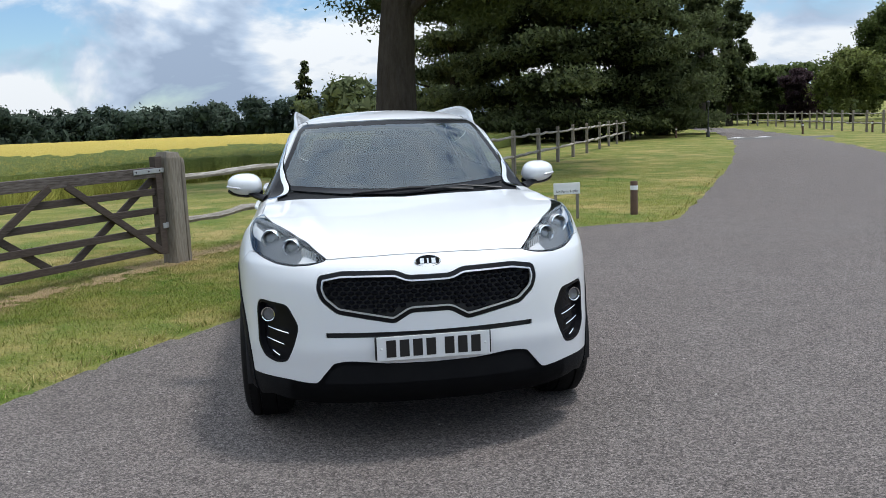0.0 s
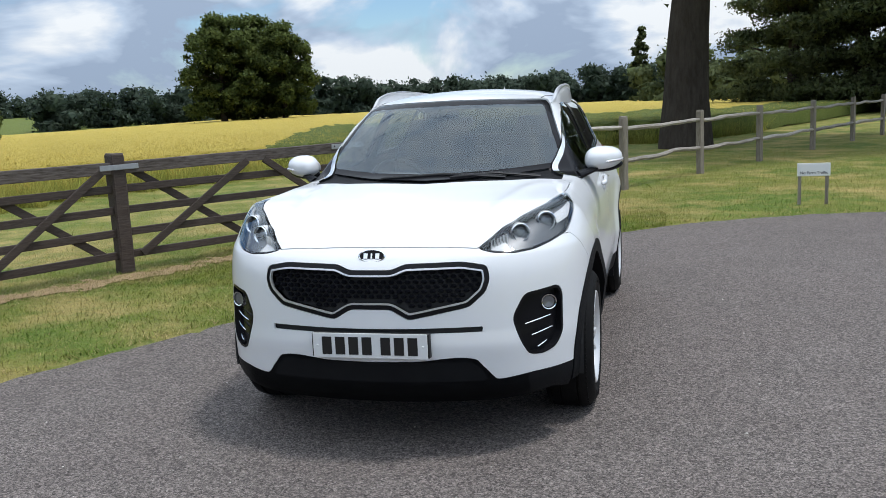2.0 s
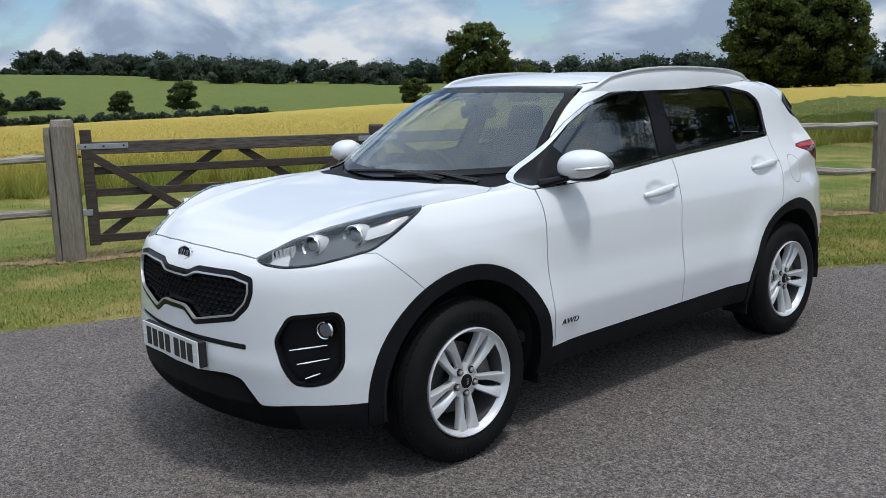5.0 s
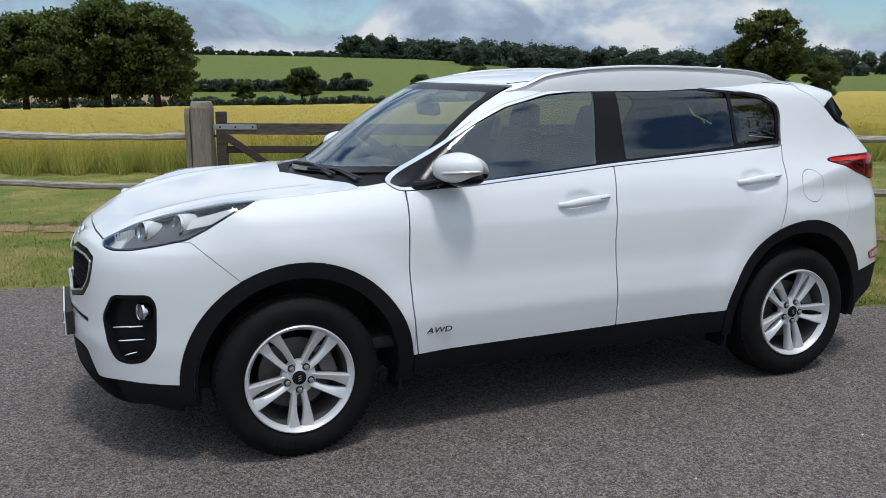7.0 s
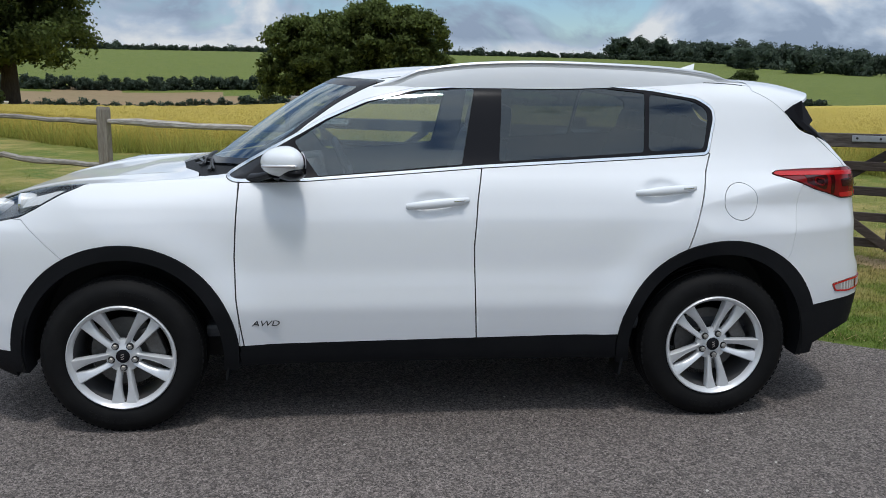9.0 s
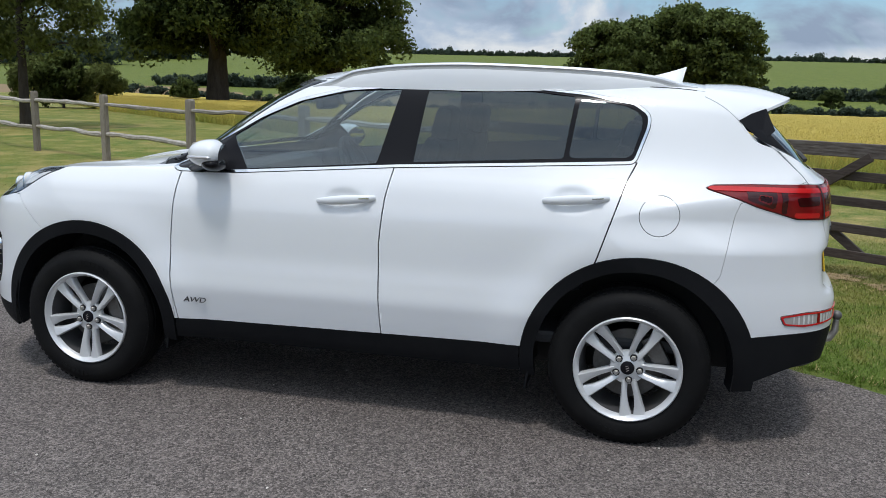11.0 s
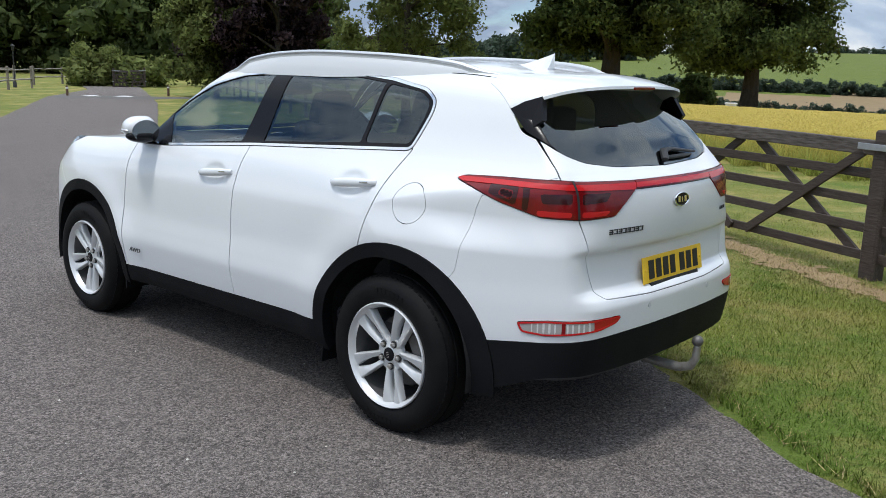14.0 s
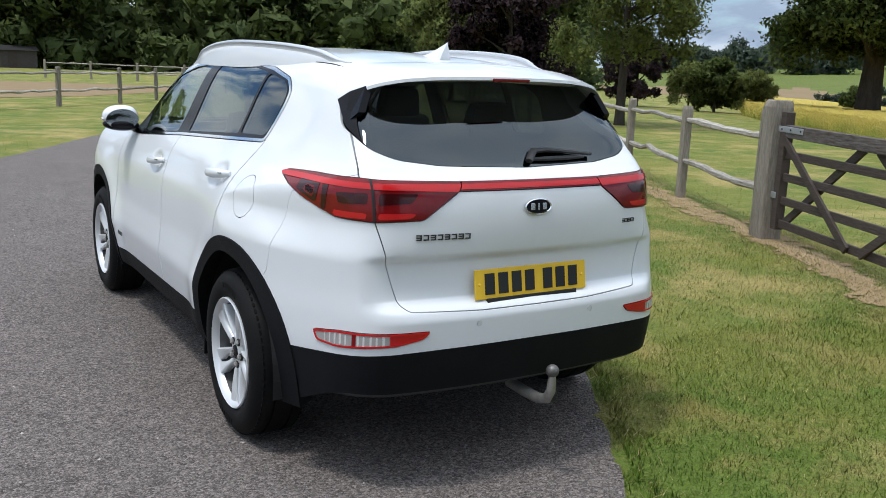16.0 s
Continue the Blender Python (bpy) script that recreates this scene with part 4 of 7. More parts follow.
def tube_bm(bm, path, radius, sides=8, flat=1.0, up=None):
    """A tube along a path; the radius may be one for each point."""
    pts = [Vector(p) for p in path]
    run = pts[-1] - pts[0]
    rings, up = [], up or (Vector((0, 0, 1)) if abs(run.z) < 0.75 * run.length else Vector((1, 0, 0)))
    for i, p in enumerate(pts):
        d = (pts[min(i + 1, len(pts) - 1)] - pts[max(i - 1, 0)]).normalized()
        side = d.cross(up)
        if side.length < 0.05:
            side = d.cross(Vector((0, 1, 0.1)))
        side.normalize()
        top = side.cross(d)
        r = radius[i] if isinstance(radius, (list, tuple)) else radius
        rings.append([bm.verts.new(p + side * (r * math.cos(2 * math.pi * k / sides)) + top * (r * flat * math.sin(2 * math.pi * k / sides))) for k in range(sides)])
    for a, b in zip(rings, rings[1:]):
        for k in range(sides):
            bm.faces.new((a[k], a[(k + 1) % sides], b[(k + 1) % sides], b[k]))
    bm.faces.new(rings[0][::-1])
    bm.faces.new(rings[-1])


def flip_x(bm):
    for v in bm.verts:
        v.co.x = -v.co.x
    bmesh.ops.reverse_faces(bm, faces=bm.faces)
    return bm


def solid_bm(bm, centre, size, turn=(0, 0, 0), bevel=0.0, taper=(1, 1)):
    """A box with bevelled edges, added to bm; taper scales its top."""
    made = bmesh.ops.create_cube(bm, size=1)["verts"]
    m = pose(*centre, *turn)
    for v in made:
        k = (taper[0], taper[1]) if v.co.z > 0 else (1, 1)
        v.co = m @ Vector((v.co.x * size[0] * k[0], v.co.y * size[1] * k[1], v.co.z * size[2]))
    if bevel:
        es = {e for v in made for e in v.link_edges}
        bmesh.ops.bevel(bm, geom=list(es), offset=bevel, segments=2, affect="EDGES", profile=0.6)


for side in (1, -1):
    sheet = lamp_sheet if side == 1 else mirrored(lamp_sheet)
    lamp = sheet_mesh("headlamp", clip(sheet, np.ones(len(sheet[0])) * -1), M.lamp_housing, car, "grey headlamp with two round projectors", rim=0.0, lift=-0.034)
    sheet_mesh("lens", sheet, M.lamp_glass, lamp, "clear lens", rim=0.0)
    fr = clip(lamp_sheet, -0.009 - lamp_field(lamp_sheet))
    sheet_mesh("bezel", fr if side == 1 else mirrored(fr), M.gloss_black, lamp, "dark bezel", rim=0.02, lift=-0.003)
    for (x, y, z), r in (((0.622, -1.905, 0.958), 0.043), ((0.722, -1.775, 0.990), 0.046)):
        bm = bmesh.new()
        ring_bm(bm, (x, y, z), (0.32, -0.93, 0.12), [(r * 0.74, -0.03), (r * 0.78, 0.008), (r * 0.9, 0.016), (r, 0.01), (r, -0.05)])
        part("projector_ring", bm if side == 1 else flip_x(bm), M.chrome, lamp, "bright ring")
        bm = bmesh.new()
        ring_bm(bm, (x, y, z), (0.32, -0.93, 0.12), [(r * 1.01, 0.006), (r * 1.08, -0.02), (r * 1.12, -0.055)])
        part("projector_shroud", bm if side == 1 else flip_x(bm), M.indicator, lamp, "pale stippled shroud", smooth=True)
        bm = bmesh.new()
        ring_bm(bm, (x, y, z), (0.32, -0.93, 0.12), [(0.0005, 0.006), (r * 0.3, 0.004), (r * 0.6, -0.006), (r * 0.78, -0.022)])
        part("projector", bm if side == 1 else flip_x(bm), M.lens_dark, lamp, "round projector lens")
    bm = bmesh.new()
    for k in range(6):
        solid_bm(bm, (0.505 + 0.012 * k, -2.005 + 0.010 * k, 0.922 + 0.002 * k), (0.006, 0.03, 0.035 + 0.004 * k), (0, 0, 30), 0.001)
    part("indicator", bm if side == 1 else flip_x(bm), M.indicator, lamp, "ribbed clear indicator")
    for box, deep in (([(-0.70, 0.985), (-0.69, 1.028), (-0.54, 1.066), (-0.53, 1.058), (-0.60, 1.005)], 0.014), ([(-1.09, 0.905), (-1.07, 0.932), (-1.0, 0.955), (-1.0, 0.903)], 0.026)):
        inner, _ = take(lamp_sheet, "front_corner", rounded(box, 0.01), 0.0)
        sheet_mesh("reflector", inner if side == 1 else mirrored(inner), M.indicator, lamp, "bright ribbed reflector", rim=0.012, lift=-deep)

    sheet = fog_sheet if side == 1 else mirrored(fog_sheet)
    fog = sheet_mesh("fog_lamp_housing", sheet, M.gloss_black, car, "gloss black fog lamp housing", rim=0.0, lift=-0.03)
    fr = offset_band(fog_sheet, "front_corner", FOG, 0.0, 0.012)
    sheet_mesh("housing_rim", fr if side == 1 else mirrored(fr), M.gloss_black, fog, rim=0.032)
    bm = bmesh.new()
    c, d = Vector((0.745, -1.945, 0.655)), Vector((0.35, -0.93, 0.03))
    ring_bm(bm, c, d, [(0.0005, 0.0), (0.026, 0.004), (0.029, -0.01)])
    part("fog_lamp", bm if side == 1 else flip_x(bm), M.lens_dark, fog, "round fog lamp lens")
    bm = bmesh.new()
    ring_bm(bm, c, d, [(0.029, -0.012), (0.030, 0.010), (0.034, 0.012), (0.037, 0.004), (0.037, -0.02)])
    part("fog_lamp_ring", bm if side == 1 else flip_x(bm), M.chrome, fog, "bright ring")
    for zz, x0, x1 in ((0.578, 0.652, 0.752), (0.525, 0.678, 0.758), (0.468, 0.700, 0.735)):
        bm = bmesh.new()
        path = [on_skin_front(x0 + (x1 - x0) * q, zz + 0.018 * q, -0.012 - 0.012 * q) for q in (0, 0.3, 0.6, 1)]
        tube_bm(bm, path, [0.004, 0.006, 0.006, 0.003], 6, 0.7)
        part("fog_lamp_bar", bm if side == 1 else flip_x(bm), M.chrome, fog, "bright bar")

    sheet = tail_sheet if side == 1 else mirrored(tail_sheet)
    upper = clip(sheet, 1.112 + 0.03 * (np.abs(sheet[0][:, 0]) - 0.7) - sheet[0][:, 2])
    tail = sheet_mesh("tail_lamp", sheet, M.red_dark, car, "red wrap-round tail lamp", rim=0.008, lift=0.004)
    strip = clip(upper, upper[0][:, 2] - 1.131 - 0.012 * (np.abs(upper[0][:, 0]) - 0.7))
    sheet_mesh("light_strip", strip, M.red, tail, "bright red strip", rim=0.004, lift=0.007)
    for box, mat, word in (([(-0.70, 1.084), (-0.80, 1.046), (-0.815, 1.118), (-0.715, 1.118)], M.red_black, "smoked lamp chamber"), ([(-0.735, 1.083), (-0.785, 1.062), (-0.795, 1.10), (-0.75, 1.105)], M.red_dark, "dark red lamp chamber"),
                           ([(-0.825, 1.030), (-0.845, 1.024), (-0.855, 1.118), (-0.83, 1.118)], M.red_black, "smoked lamp divider"),
                           ([(-0.90, 1.058), (-1.012, 1.060), (-1.012, 1.098), (-0.89, 1.094)], M.red_black, "smoked lamp chamber"), ([(-1.052, 1.058), (-1.155, 1.066), (-1.175, 1.098), (-1.052, 1.098)], M.red_black, "smoked lamp chamber"),
                           ([(-0.885, 1.010), (-1.012, 1.008), (-1.012, 1.028), (-0.875, 1.032)], M.red, "bright red lamp chamber"), ([(-1.052, 1.008), (-1.155, 1.012), (-1.175, 1.030), (-1.052, 1.030)], M.red, "bright red lamp chamber")):
        inner, _ = take(tail_sheet, "rear_corner", rounded(box, 0.008), 0.0)
        sheet_mesh("lamp_chamber", inner if side == 1 else mirrored(inner), mat, tail, word, rim=0.004, lift=0.0055)
    gap_sheet = clip(clip(tail_sheet, tail_sheet[0][:, 0] - 0.636), 0.629 - clip(tail_sheet, tail_sheet[0][:, 0] - 0.636)[0][:, 0])
    sheet_mesh("lamp_joint", gap_sheet if side == 1 else mirrored(gap_sheet), M.dark, tail, rim=0.0, lift=0.0082)

    sheet = reflector_sheet if side == 1 else mirrored(reflector_sheet)
    u = (np.abs(sheet[0][:, 0]) - sheet[0][:, 1]) * 0.70711
    low_lamp = sheet_mesh("rear_fog_lamp", clip(sheet, u + 1.115), M.red, car, "low red and clear rear lamp", rim=0.01, lift=0.003)
    sheet_mesh("clear_lens", clip(sheet, -1.117 - u), M.clear_lens, low_lamp, "ribbed clear lens", rim=0.008, lift=0.003)
    bar_in, _ = take(reflector_sheet, "rear_corner", [(-0.985, 0.54), (-1.0, 0.54), (-1.0, 0.63), (-0.985, 0.63)], 0.0)
    sheet_mesh("lens_divider", bar_in if side == 1 else mirrored(bar_in), M.red_dark, low_lamp, "red divider", rim=0.004, lift=0.0045)
    for k in range(12):
        u0 = -0.845 - 0.0225 * k
        rib, _ = take(reflector_sheet, "rear_corner", [(u0, 0.562), (u0 - 0.009, 0.562), (u0 - 0.009, 0.604), (u0, 0.604)], 0.0)
        if len(rib[2]):
            sheet_mesh("lens_rib", rib if side == 1 else mirrored(rib), M.indicator, low_lamp, "pale lens rib", rim=0.003, lift=0.0042)
    fr = offset_band(reflector_sheet, "rear_corner", FOG_REAR, 0.0, 0.008)
    sheet_mesh("lens_frame", fr if side == 1 else mirrored(fr), M.red, low_lamp, "red frame", rim=0.006, lift=0.005)
light_bar = sheet_mesh("light_bar", both(bar_sheet), M.red_dark, car, "red bar between the tail lamps", rim=0.008, lift=0.004)
glow_line, _ = take(bar_sheet, "rear", [(-0.2, 1.109), (0.5, 1.109), (0.5, 1.127), (-0.2, 1.127)], 0.0)
sheet_mesh("light_strip", both(glow_line), M.red, light_bar, "bright red strip", rim=0.004, lift=0.007)

# ---- plates, badges and small fittings of the body ----
def plate(front):
    y = -2.240 if front else 2.186
    z, tilt = (0.517, 0) if front else (0.757, -9)
    ob = new("number_plate")
    ob.parent = car
    ob.matrix_local = pose(0, y, z, tilt, 0, 0 if front else 180)
    ob["label"] = "white number plate" if front else "yellow number plate"
    bm = bmesh.new()
    solid_bm(bm, (0, 0, 0), (0.52, 0.006, 0.111), bevel=0.002)
    part("plate_sheet", bm, M.plate_white if front else M.plate_yellow, ob)
    for x, w in ((-0.183, 0.05), (-0.122, 0.05), (-0.061, 0.05), (0.0, 0.05), (0.085, 0.05), (0.146, 0.05), (0.207, 0.05)):
        bm = bmesh.new()
        solid_bm(bm, (x - 0.012, -0.0045, 0), (w - 0.006, 0.002, 0.079), bevel=0.0006)
        part("bar", bm, M.plate_black, ob, "plain black bar")
    for x in (-0.24, 0.24):
        bm = bmesh.new()
        ring_bm(bm, (x, -0.003, 0.0), (0, -1, 0), [(0.0003, 0.004), (0.004, 0.003), (0.006, 0)], 10)
        part("screw_cap", bm, M.plate_white if front else M.plate_yellow, ob)
    bm = bmesh.new()
    solid_bm(bm, (0.0, 0.02 if front else 0.008, 0.0 if front else -0.063), (0.535 if front else 0.42, 0.03, 0.105 if front else 0.02), bevel=0.003)
    part("plate_holder", bm, M.dark, ob, "black plate holder")
    return ob


plate(True)
plate(False)


def badge(front):
    """An oval badge with plain bright strokes."""
    c = on_skin_front(0, 0.893, 0.004) if front else on_skin_rear(0, 1.04, 0.004)
    tilt = -24 if front else -6
    ob = new("badge")
    ob.parent = car
    ob.matrix_local = pose(*c, tilt, 0, 0 if front else 180)
    ob["label"] = "oval chrome badge"
    a, b = 0.062, 0.030
    bm = bmesh.new()
    prof = [(1.0, 0.003), (1.0, -0.004), (0.94, -0.007), (0.88, -0.004), (0.88, 0.003)]
    rings = [[bm.verts.new((a * r * math.cos(t), s, b * (r if r == 1.0 else r - 0.04) * math.sin(t))) for r, s in prof] for t in np.linspace(0, 2 * math.pi, 40, endpoint=False)]
    for k in range(40):
        p, q = rings[k], rings[(k + 1) % 40]
        for i in range(4):
            bm.faces.new((p[i], q[i], q[i + 1], p[i + 1]))
    part("badge_rim", bm, M.chrome, ob)
    bm = bmesh.new()
    bm.faces.new([bm.verts.new((a * 0.9 * math.cos(t), -0.002, b * 0.86 * math.sin(t))) for t in np.linspace(0, 2 * math.pi, 40, endpoint=False)][::-1])
    part("badge_field", bm, M.gloss_black, ob)
    for x, wide in ((-0.027, 0.019), (0.0, 0.008), (0.027, 0.019)):
        bm = bmesh.new()
        solid_bm(bm, (x, -0.0045, 0), (wide, 0.004, 0.025), (0, 0, 0), 0.001)
        part("stroke", bm, M.chrome, ob)
    return ob


badge(True)
badge(False)
# raised plain strokes where the tailgate carries lettering
for x0, x1, z, h in ((0.50, 0.285, 0.945, 0.020), (-0.455, -0.53, 0.955, 0.016)):
    n_bars = 8 if x0 > 0 else 4
    for k in range(n_bars):
        x = x0 + (x1 - x0) * (k + 0.5) / n_bars
        w = abs(x1 - x0) / n_bars
        c = on_skin_rear(abs(x), z, 0.003)
        c.x = x
        bm = bmesh.new()
        turn = math.degrees(math.atan2(TAIL_WRAP(np.array([abs(x) + 0.01]))[0] - TAIL_WRAP(np.array([abs(x) - 0.01]))[0], 0.02)) * 1.3
        for zz in (-0.5, 0.5) if k % 2 else (-0.5, 0.0, 0.5):
            solid_bm(bm, (c.x, c.y, c.z + zz * h * 0.8), (w * 0.78, 0.004, h * 0.22), (0, 0, -turn if x > 0 else turn), 0.0008)
        solid_bm(bm, (c.x - w * 0.3, c.y, c.z), (w * 0.18, 0.004, h), (0, 0, -turn if x > 0 else turn), 0.0008)
        part("badge_stroke", bm, M.badge, tailgate, "raised dark metal stroke")

# drive badge on the door, which can be read
for s in (1, -1):
    curve = bpy.data.curves.new("door_badge", "FONT")
    curve.body, curve.size, curve.extrude, curve.align_x = "AWD", 0.036, 0.0015, "CENTER"
    curve.shear = 0.25
    tmp = new("tmp", curve)
    dg = bpy.context.evaluated_depsgraph_get()
    me = bpy.data.meshes.new_from_object(tmp.evaluated_get(dg))
    bpy.data.objects.remove(tmp)
    for v in me.vertices:
        v.co.x *= 1.35
    me.name = "door_badge"
    me.materials.clear()
    me.materials.append(M.badge)
    ob = new("door_badge", me)
    ob.parent = car
    p = on_skin_side(-0.725, 0.472, 0.008)
    ob.matrix_local = pose(p.x * s, p.y, p.z, 94, 0, 90 * s)
    ob["label"] = "small dark badge reading AWD"

# door handles with their finger recess
for s in (1, -1):
    for doors, y0, y1, z0, z1 in ((doors_f, -0.105, 0.172, 0.992, 1.018), (doors_r, 0.935, 1.215, 1.047, 1.070)):
        door = doors[0 if s == 1 else 1]
        ya, yb = y0, y1
        bm = bmesh.new()
        path = []
        for q in np.linspace(0, 1, 14):
            path.append(on_skin_side(ya + (yb - ya) * q, z0 + (z1 - z0) * q, 0.027 * min(1, 1.6 * math.sin(math.pi * min(max(q, 0.02), 0.98)) ** 0.6) - 0.004))
        tube_bm(bm, path, [0.008 + 0.007 * math.sin(math.pi * q) ** 0.7 for q in np.linspace(0, 1, 14)], 12, 1.4)
        bmesh.ops.recalc_face_normals(bm, faces=bm.faces)
        part("door_handle", bm if s == 1 else flip_x(bm), M.paint, door, "white door handle", smooth=True)
        bm = bmesh.new()
        c = on_skin_side(yb - 0.045, z0 + (z1 - z0) * 0.84, 0.036)
        solid_bm(bm, (c.x - 0.002, c.y, c.z + 0.004), (0.008, 0.05, 0.006), (5, 0, 0), 0.002)
        part("handle_trim", bm if s == 1 else flip_x(bm), M.chrome, door, "bright handle trim")

# door mirrors
for s in (1, -1):
    mirror = new("door_mirror")
    mirror.parent = car
    mirror["label"] = "white door mirror with black base"
    c = Vector((0.915, -0.615, 1.185))

    def shell_at(a, up, out=1.0):
        """A point of the shell: a turns from outboard (0) to the front (-90 degrees)."""
        k = math.sqrt(max(0.0, 1 - up * up))
        x, y = math.cos(a) * k, math.sin(a) * k
        y *= 0.112 if y < 0 else 0.066
        z = math.copysign(abs(up) ** 0.85, up) * (0.072 if up > 0 else 0.060) * (1 - 0.12 * x)
        return c + Vector((math.copysign(abs(x) ** 0.8, x) * 0.105 * out, y * out + 0.03 * x, z + 0.006 * x))
    bm = bmesh.new()
    rows = [[bm.verts.new(shell_at(2 * math.pi * k / 36, math.sin(math.pi * (j / 22 - 0.5)))) for k in range(36)] for j in range(1, 22)]
    for a, b in zip(rows, rows[1:]):
        for k in range(36):
            bm.faces.new((a[k], a[(k + 1) % 36], b[(k + 1) % 36], b[k]))
    bm.faces.new(rows[0][::-1])
    bm.faces.new(rows[-1])
    bmesh.ops.bisect_plane(bm, geom=bm.verts[:] + bm.edges[:] + bm.faces[:], plane_co=c + Vector((0, 0.057, 0)), plane_no=(-0.25, 1, 0), clear_outer=True)
    part("mirror_shell", bm if s == 1 else flip_x(bm), M.paint, mirror, smooth=True)
    bm = bmesh.new()
    bmesh.ops.create_uvsphere(bm, u_segments=24, v_segments=12, radius=1)
    for v in bm.verts:
        x, y, z = v.co
        v.co = c + Vector((x * 0.109 - 0.001, y * 0.062 + 0.012 + 0.029 * x, z * 0.036 - 0.040 + 0.006 * x))
    part("mirror_base", bm if s == 1 else flip_x(bm), M.gloss_black, mirror, "gloss black lower shell", smooth=True)
    bm = bmesh.new()
    tube_bm(bm, [(0.775, -0.76, 1.105), (0.82, -0.73, 1.118), (0.87, -0.68, 1.135)], [0.05, 0.035, 0.03], 12, 0.55)
    part("mirror_arm", bm if s == 1 else flip_x(bm), M.gloss_black, mirror, "black arm", smooth=True)
    bm = bmesh.new()
    tube_bm(bm, [shell_at(math.radians(-84 + 100 * q), -0.16, 0.975) for q in np.linspace(0, 1, 16)], [0.004] + [0.011] * 14 + [0.006], 10, 0.8)
    part("indicator_rim", bm if s == 1 else flip_x(bm), M.silver, mirror, "bright rim of the side indicator", smooth=True)
    bm = bmesh.new()
    tube_bm(bm, [shell_at(math.radians(-80 + 92 * q), -0.16, 1.025) for q in np.linspace(0, 1, 16)], [0.003] + [0.0065] * 14 + [0.004], 8, 0.8)
    part("mirror_indicator", bm if s == 1 else flip_x(bm), M.clear_lens, mirror, "clear side indicator", smooth=True)
    bm = bmesh.new()
    vs = [bm.verts.new(c + Vector((0.096 * math.cos(t) * (1 - 0.05 * math.sin(t)), 0.060 + 0.024 * math.cos(t), 0.056 * math.sin(t) - 0.004))) for t in np.linspace(0, 2 * math.pi, 32, endpoint=False)]
    bm.faces.new(vs)
    bmesh.ops.recalc_face_normals(bm, faces=bm.faces)
    part("mirror_glass", bm if s == 1 else flip_x(bm), M.mirror, mirror, "mirror glass")

# roof rails, aerial fin, spoiler
RAIL_X = spline(-0.25, 0.580, 0.0, 0.592, 0.5, 0.592, 1.0, 0.568, 1.35, 0.520, 1.56, 0.470)
RAIL_Z = spline(-0.25, 1.530, -0.16, 1.556, 0.0, 1.598, 0.25, 1.627, 0.52, 1.636, 0.9, 1.628, 1.2, 1.612, 1.4, 1.588, 1.56, 1.555)
for s in (1, -1):
    ys = np.linspace(-0.24, 1.555, 44)
    line_top, feet = [], []
    for y in ys:
        x = float(RAIL_X(y))
        foot = on_skin_top(x, float(y), -0.004)
        w = float(ramp(np.array([y]), -0.26, -0.02)[0] * (1 - ramp(np.array([y]), 1.36, 1.57)[0]))
        low_z = foot.z + 0.004
        line_top.append(Vector((x, float(y), low_z + (max(float(RAIL_Z(y)) - 0.014, low_z) - low_z) * w)))
        feet.append(foot)
    bm = bmesh.new()
    tube_bm(bm, line_top, [0.0125 * min(1, 0.35 + 0.2 * min(k, len(ys) - 1 - k)) for k in range(len(ys))], 10, 0.85)
    rail = part("roof_rail", bm if s == 1 else flip_x(bm), M.silver, car, "silver roof rail", smooth=True)
    for name, mat, word, wide, up, down in (("rail_web", M.silver_dark, "grey side web of the rail", 0.008, 0.0, 0.019), ("rail_foot", M.paint, "white foot of the rail", 0.007, 0.017, 1.0)):
        bm = bmesh.new()
        rows = []
        for p, foot in zip(line_top, feet):
            z0, z1 = max(foot.z, p.z - down), max(foot.z + 0.001, p.z - up)
            outer = [(p.x + wide, p.y, z0)]
            if name == "rail_foot":
                # the white foot flares out into the roof's shoulder
                flare = 0.015 * min(1.0, (z1 - z0) / 0.05)
                low = on_skin_top(p.x + wide + flare, p.y, 0.0)
                low_at = min(low.z, z1)
                outer = [(p.x + wide + flare * u, p.y, low_at + (z1 - low_at) * v) for u, v in ((1.0, 0.0), (0.86, 0.35), (0.58, 0.68), (0.25, 0.9))]
            rows.append([bm.verts.new(q) for q in (*outer, (p.x + wide, p.y, z1), (p.x - wide, p.y, z1), (p.x - wide, p.y, z0))])
        for a, b in zip(rows, rows[1:]):
            for i in range(len(a) - 1):
                bm.faces.new((a[i], b[i], b[i + 1], a[i + 1]))
        part(name, bm if s == 1 else flip_x(bm), mat, rail, word, smooth=name == "rail_foot")
    bm = bmesh.new()
    tube_bm(bm, [on_skin_top(0.517 + 0.04 * float(ramp(np.array([y]), -0.2, 0.3)[0]) * (1 - float(ramp(np.array([y]), 1.0, 1.6)[0])), float(y), 0.0) for y in np.linspace(-0.2, 1.55, 24)], 0.003, 6)
    part("roof_seam", bm if s == 1 else flip_x(bm), M.dark, car, "dark roof joint strip")

bm = bmesh.new()
rows = []
for q in np.linspace(0, 1, 10):
    h = 0.074 * q ** 1.25
    yb = 1.300 + 0.19 * q
    base = on_skin_top(0, yb, -0.004)
    w = 0.034 * math.sin(math.pi * (0.12 + 0.62 * q)) + 0.004
    rows.append([bm.verts.new(v) for v in ((w, yb, base.z), (w * 0.3, yb + 0.012 * q, base.z + h * 0.75), (0, yb + 0.018 * q, base.z + h + 0.004), (-w * 0.3, yb + 0.012 * q, base.z + h * 0.75), (-w, yb, base.z))])
for a, b in zip(rows, rows[1:]):
    for i in range(4):
        bm.faces.new((a[i], a[i + 1], b[i + 1], b[i]))
bm.faces.new(rows[-1])
bmesh.ops.recalc_face_normals(bm, faces=bm.faces)
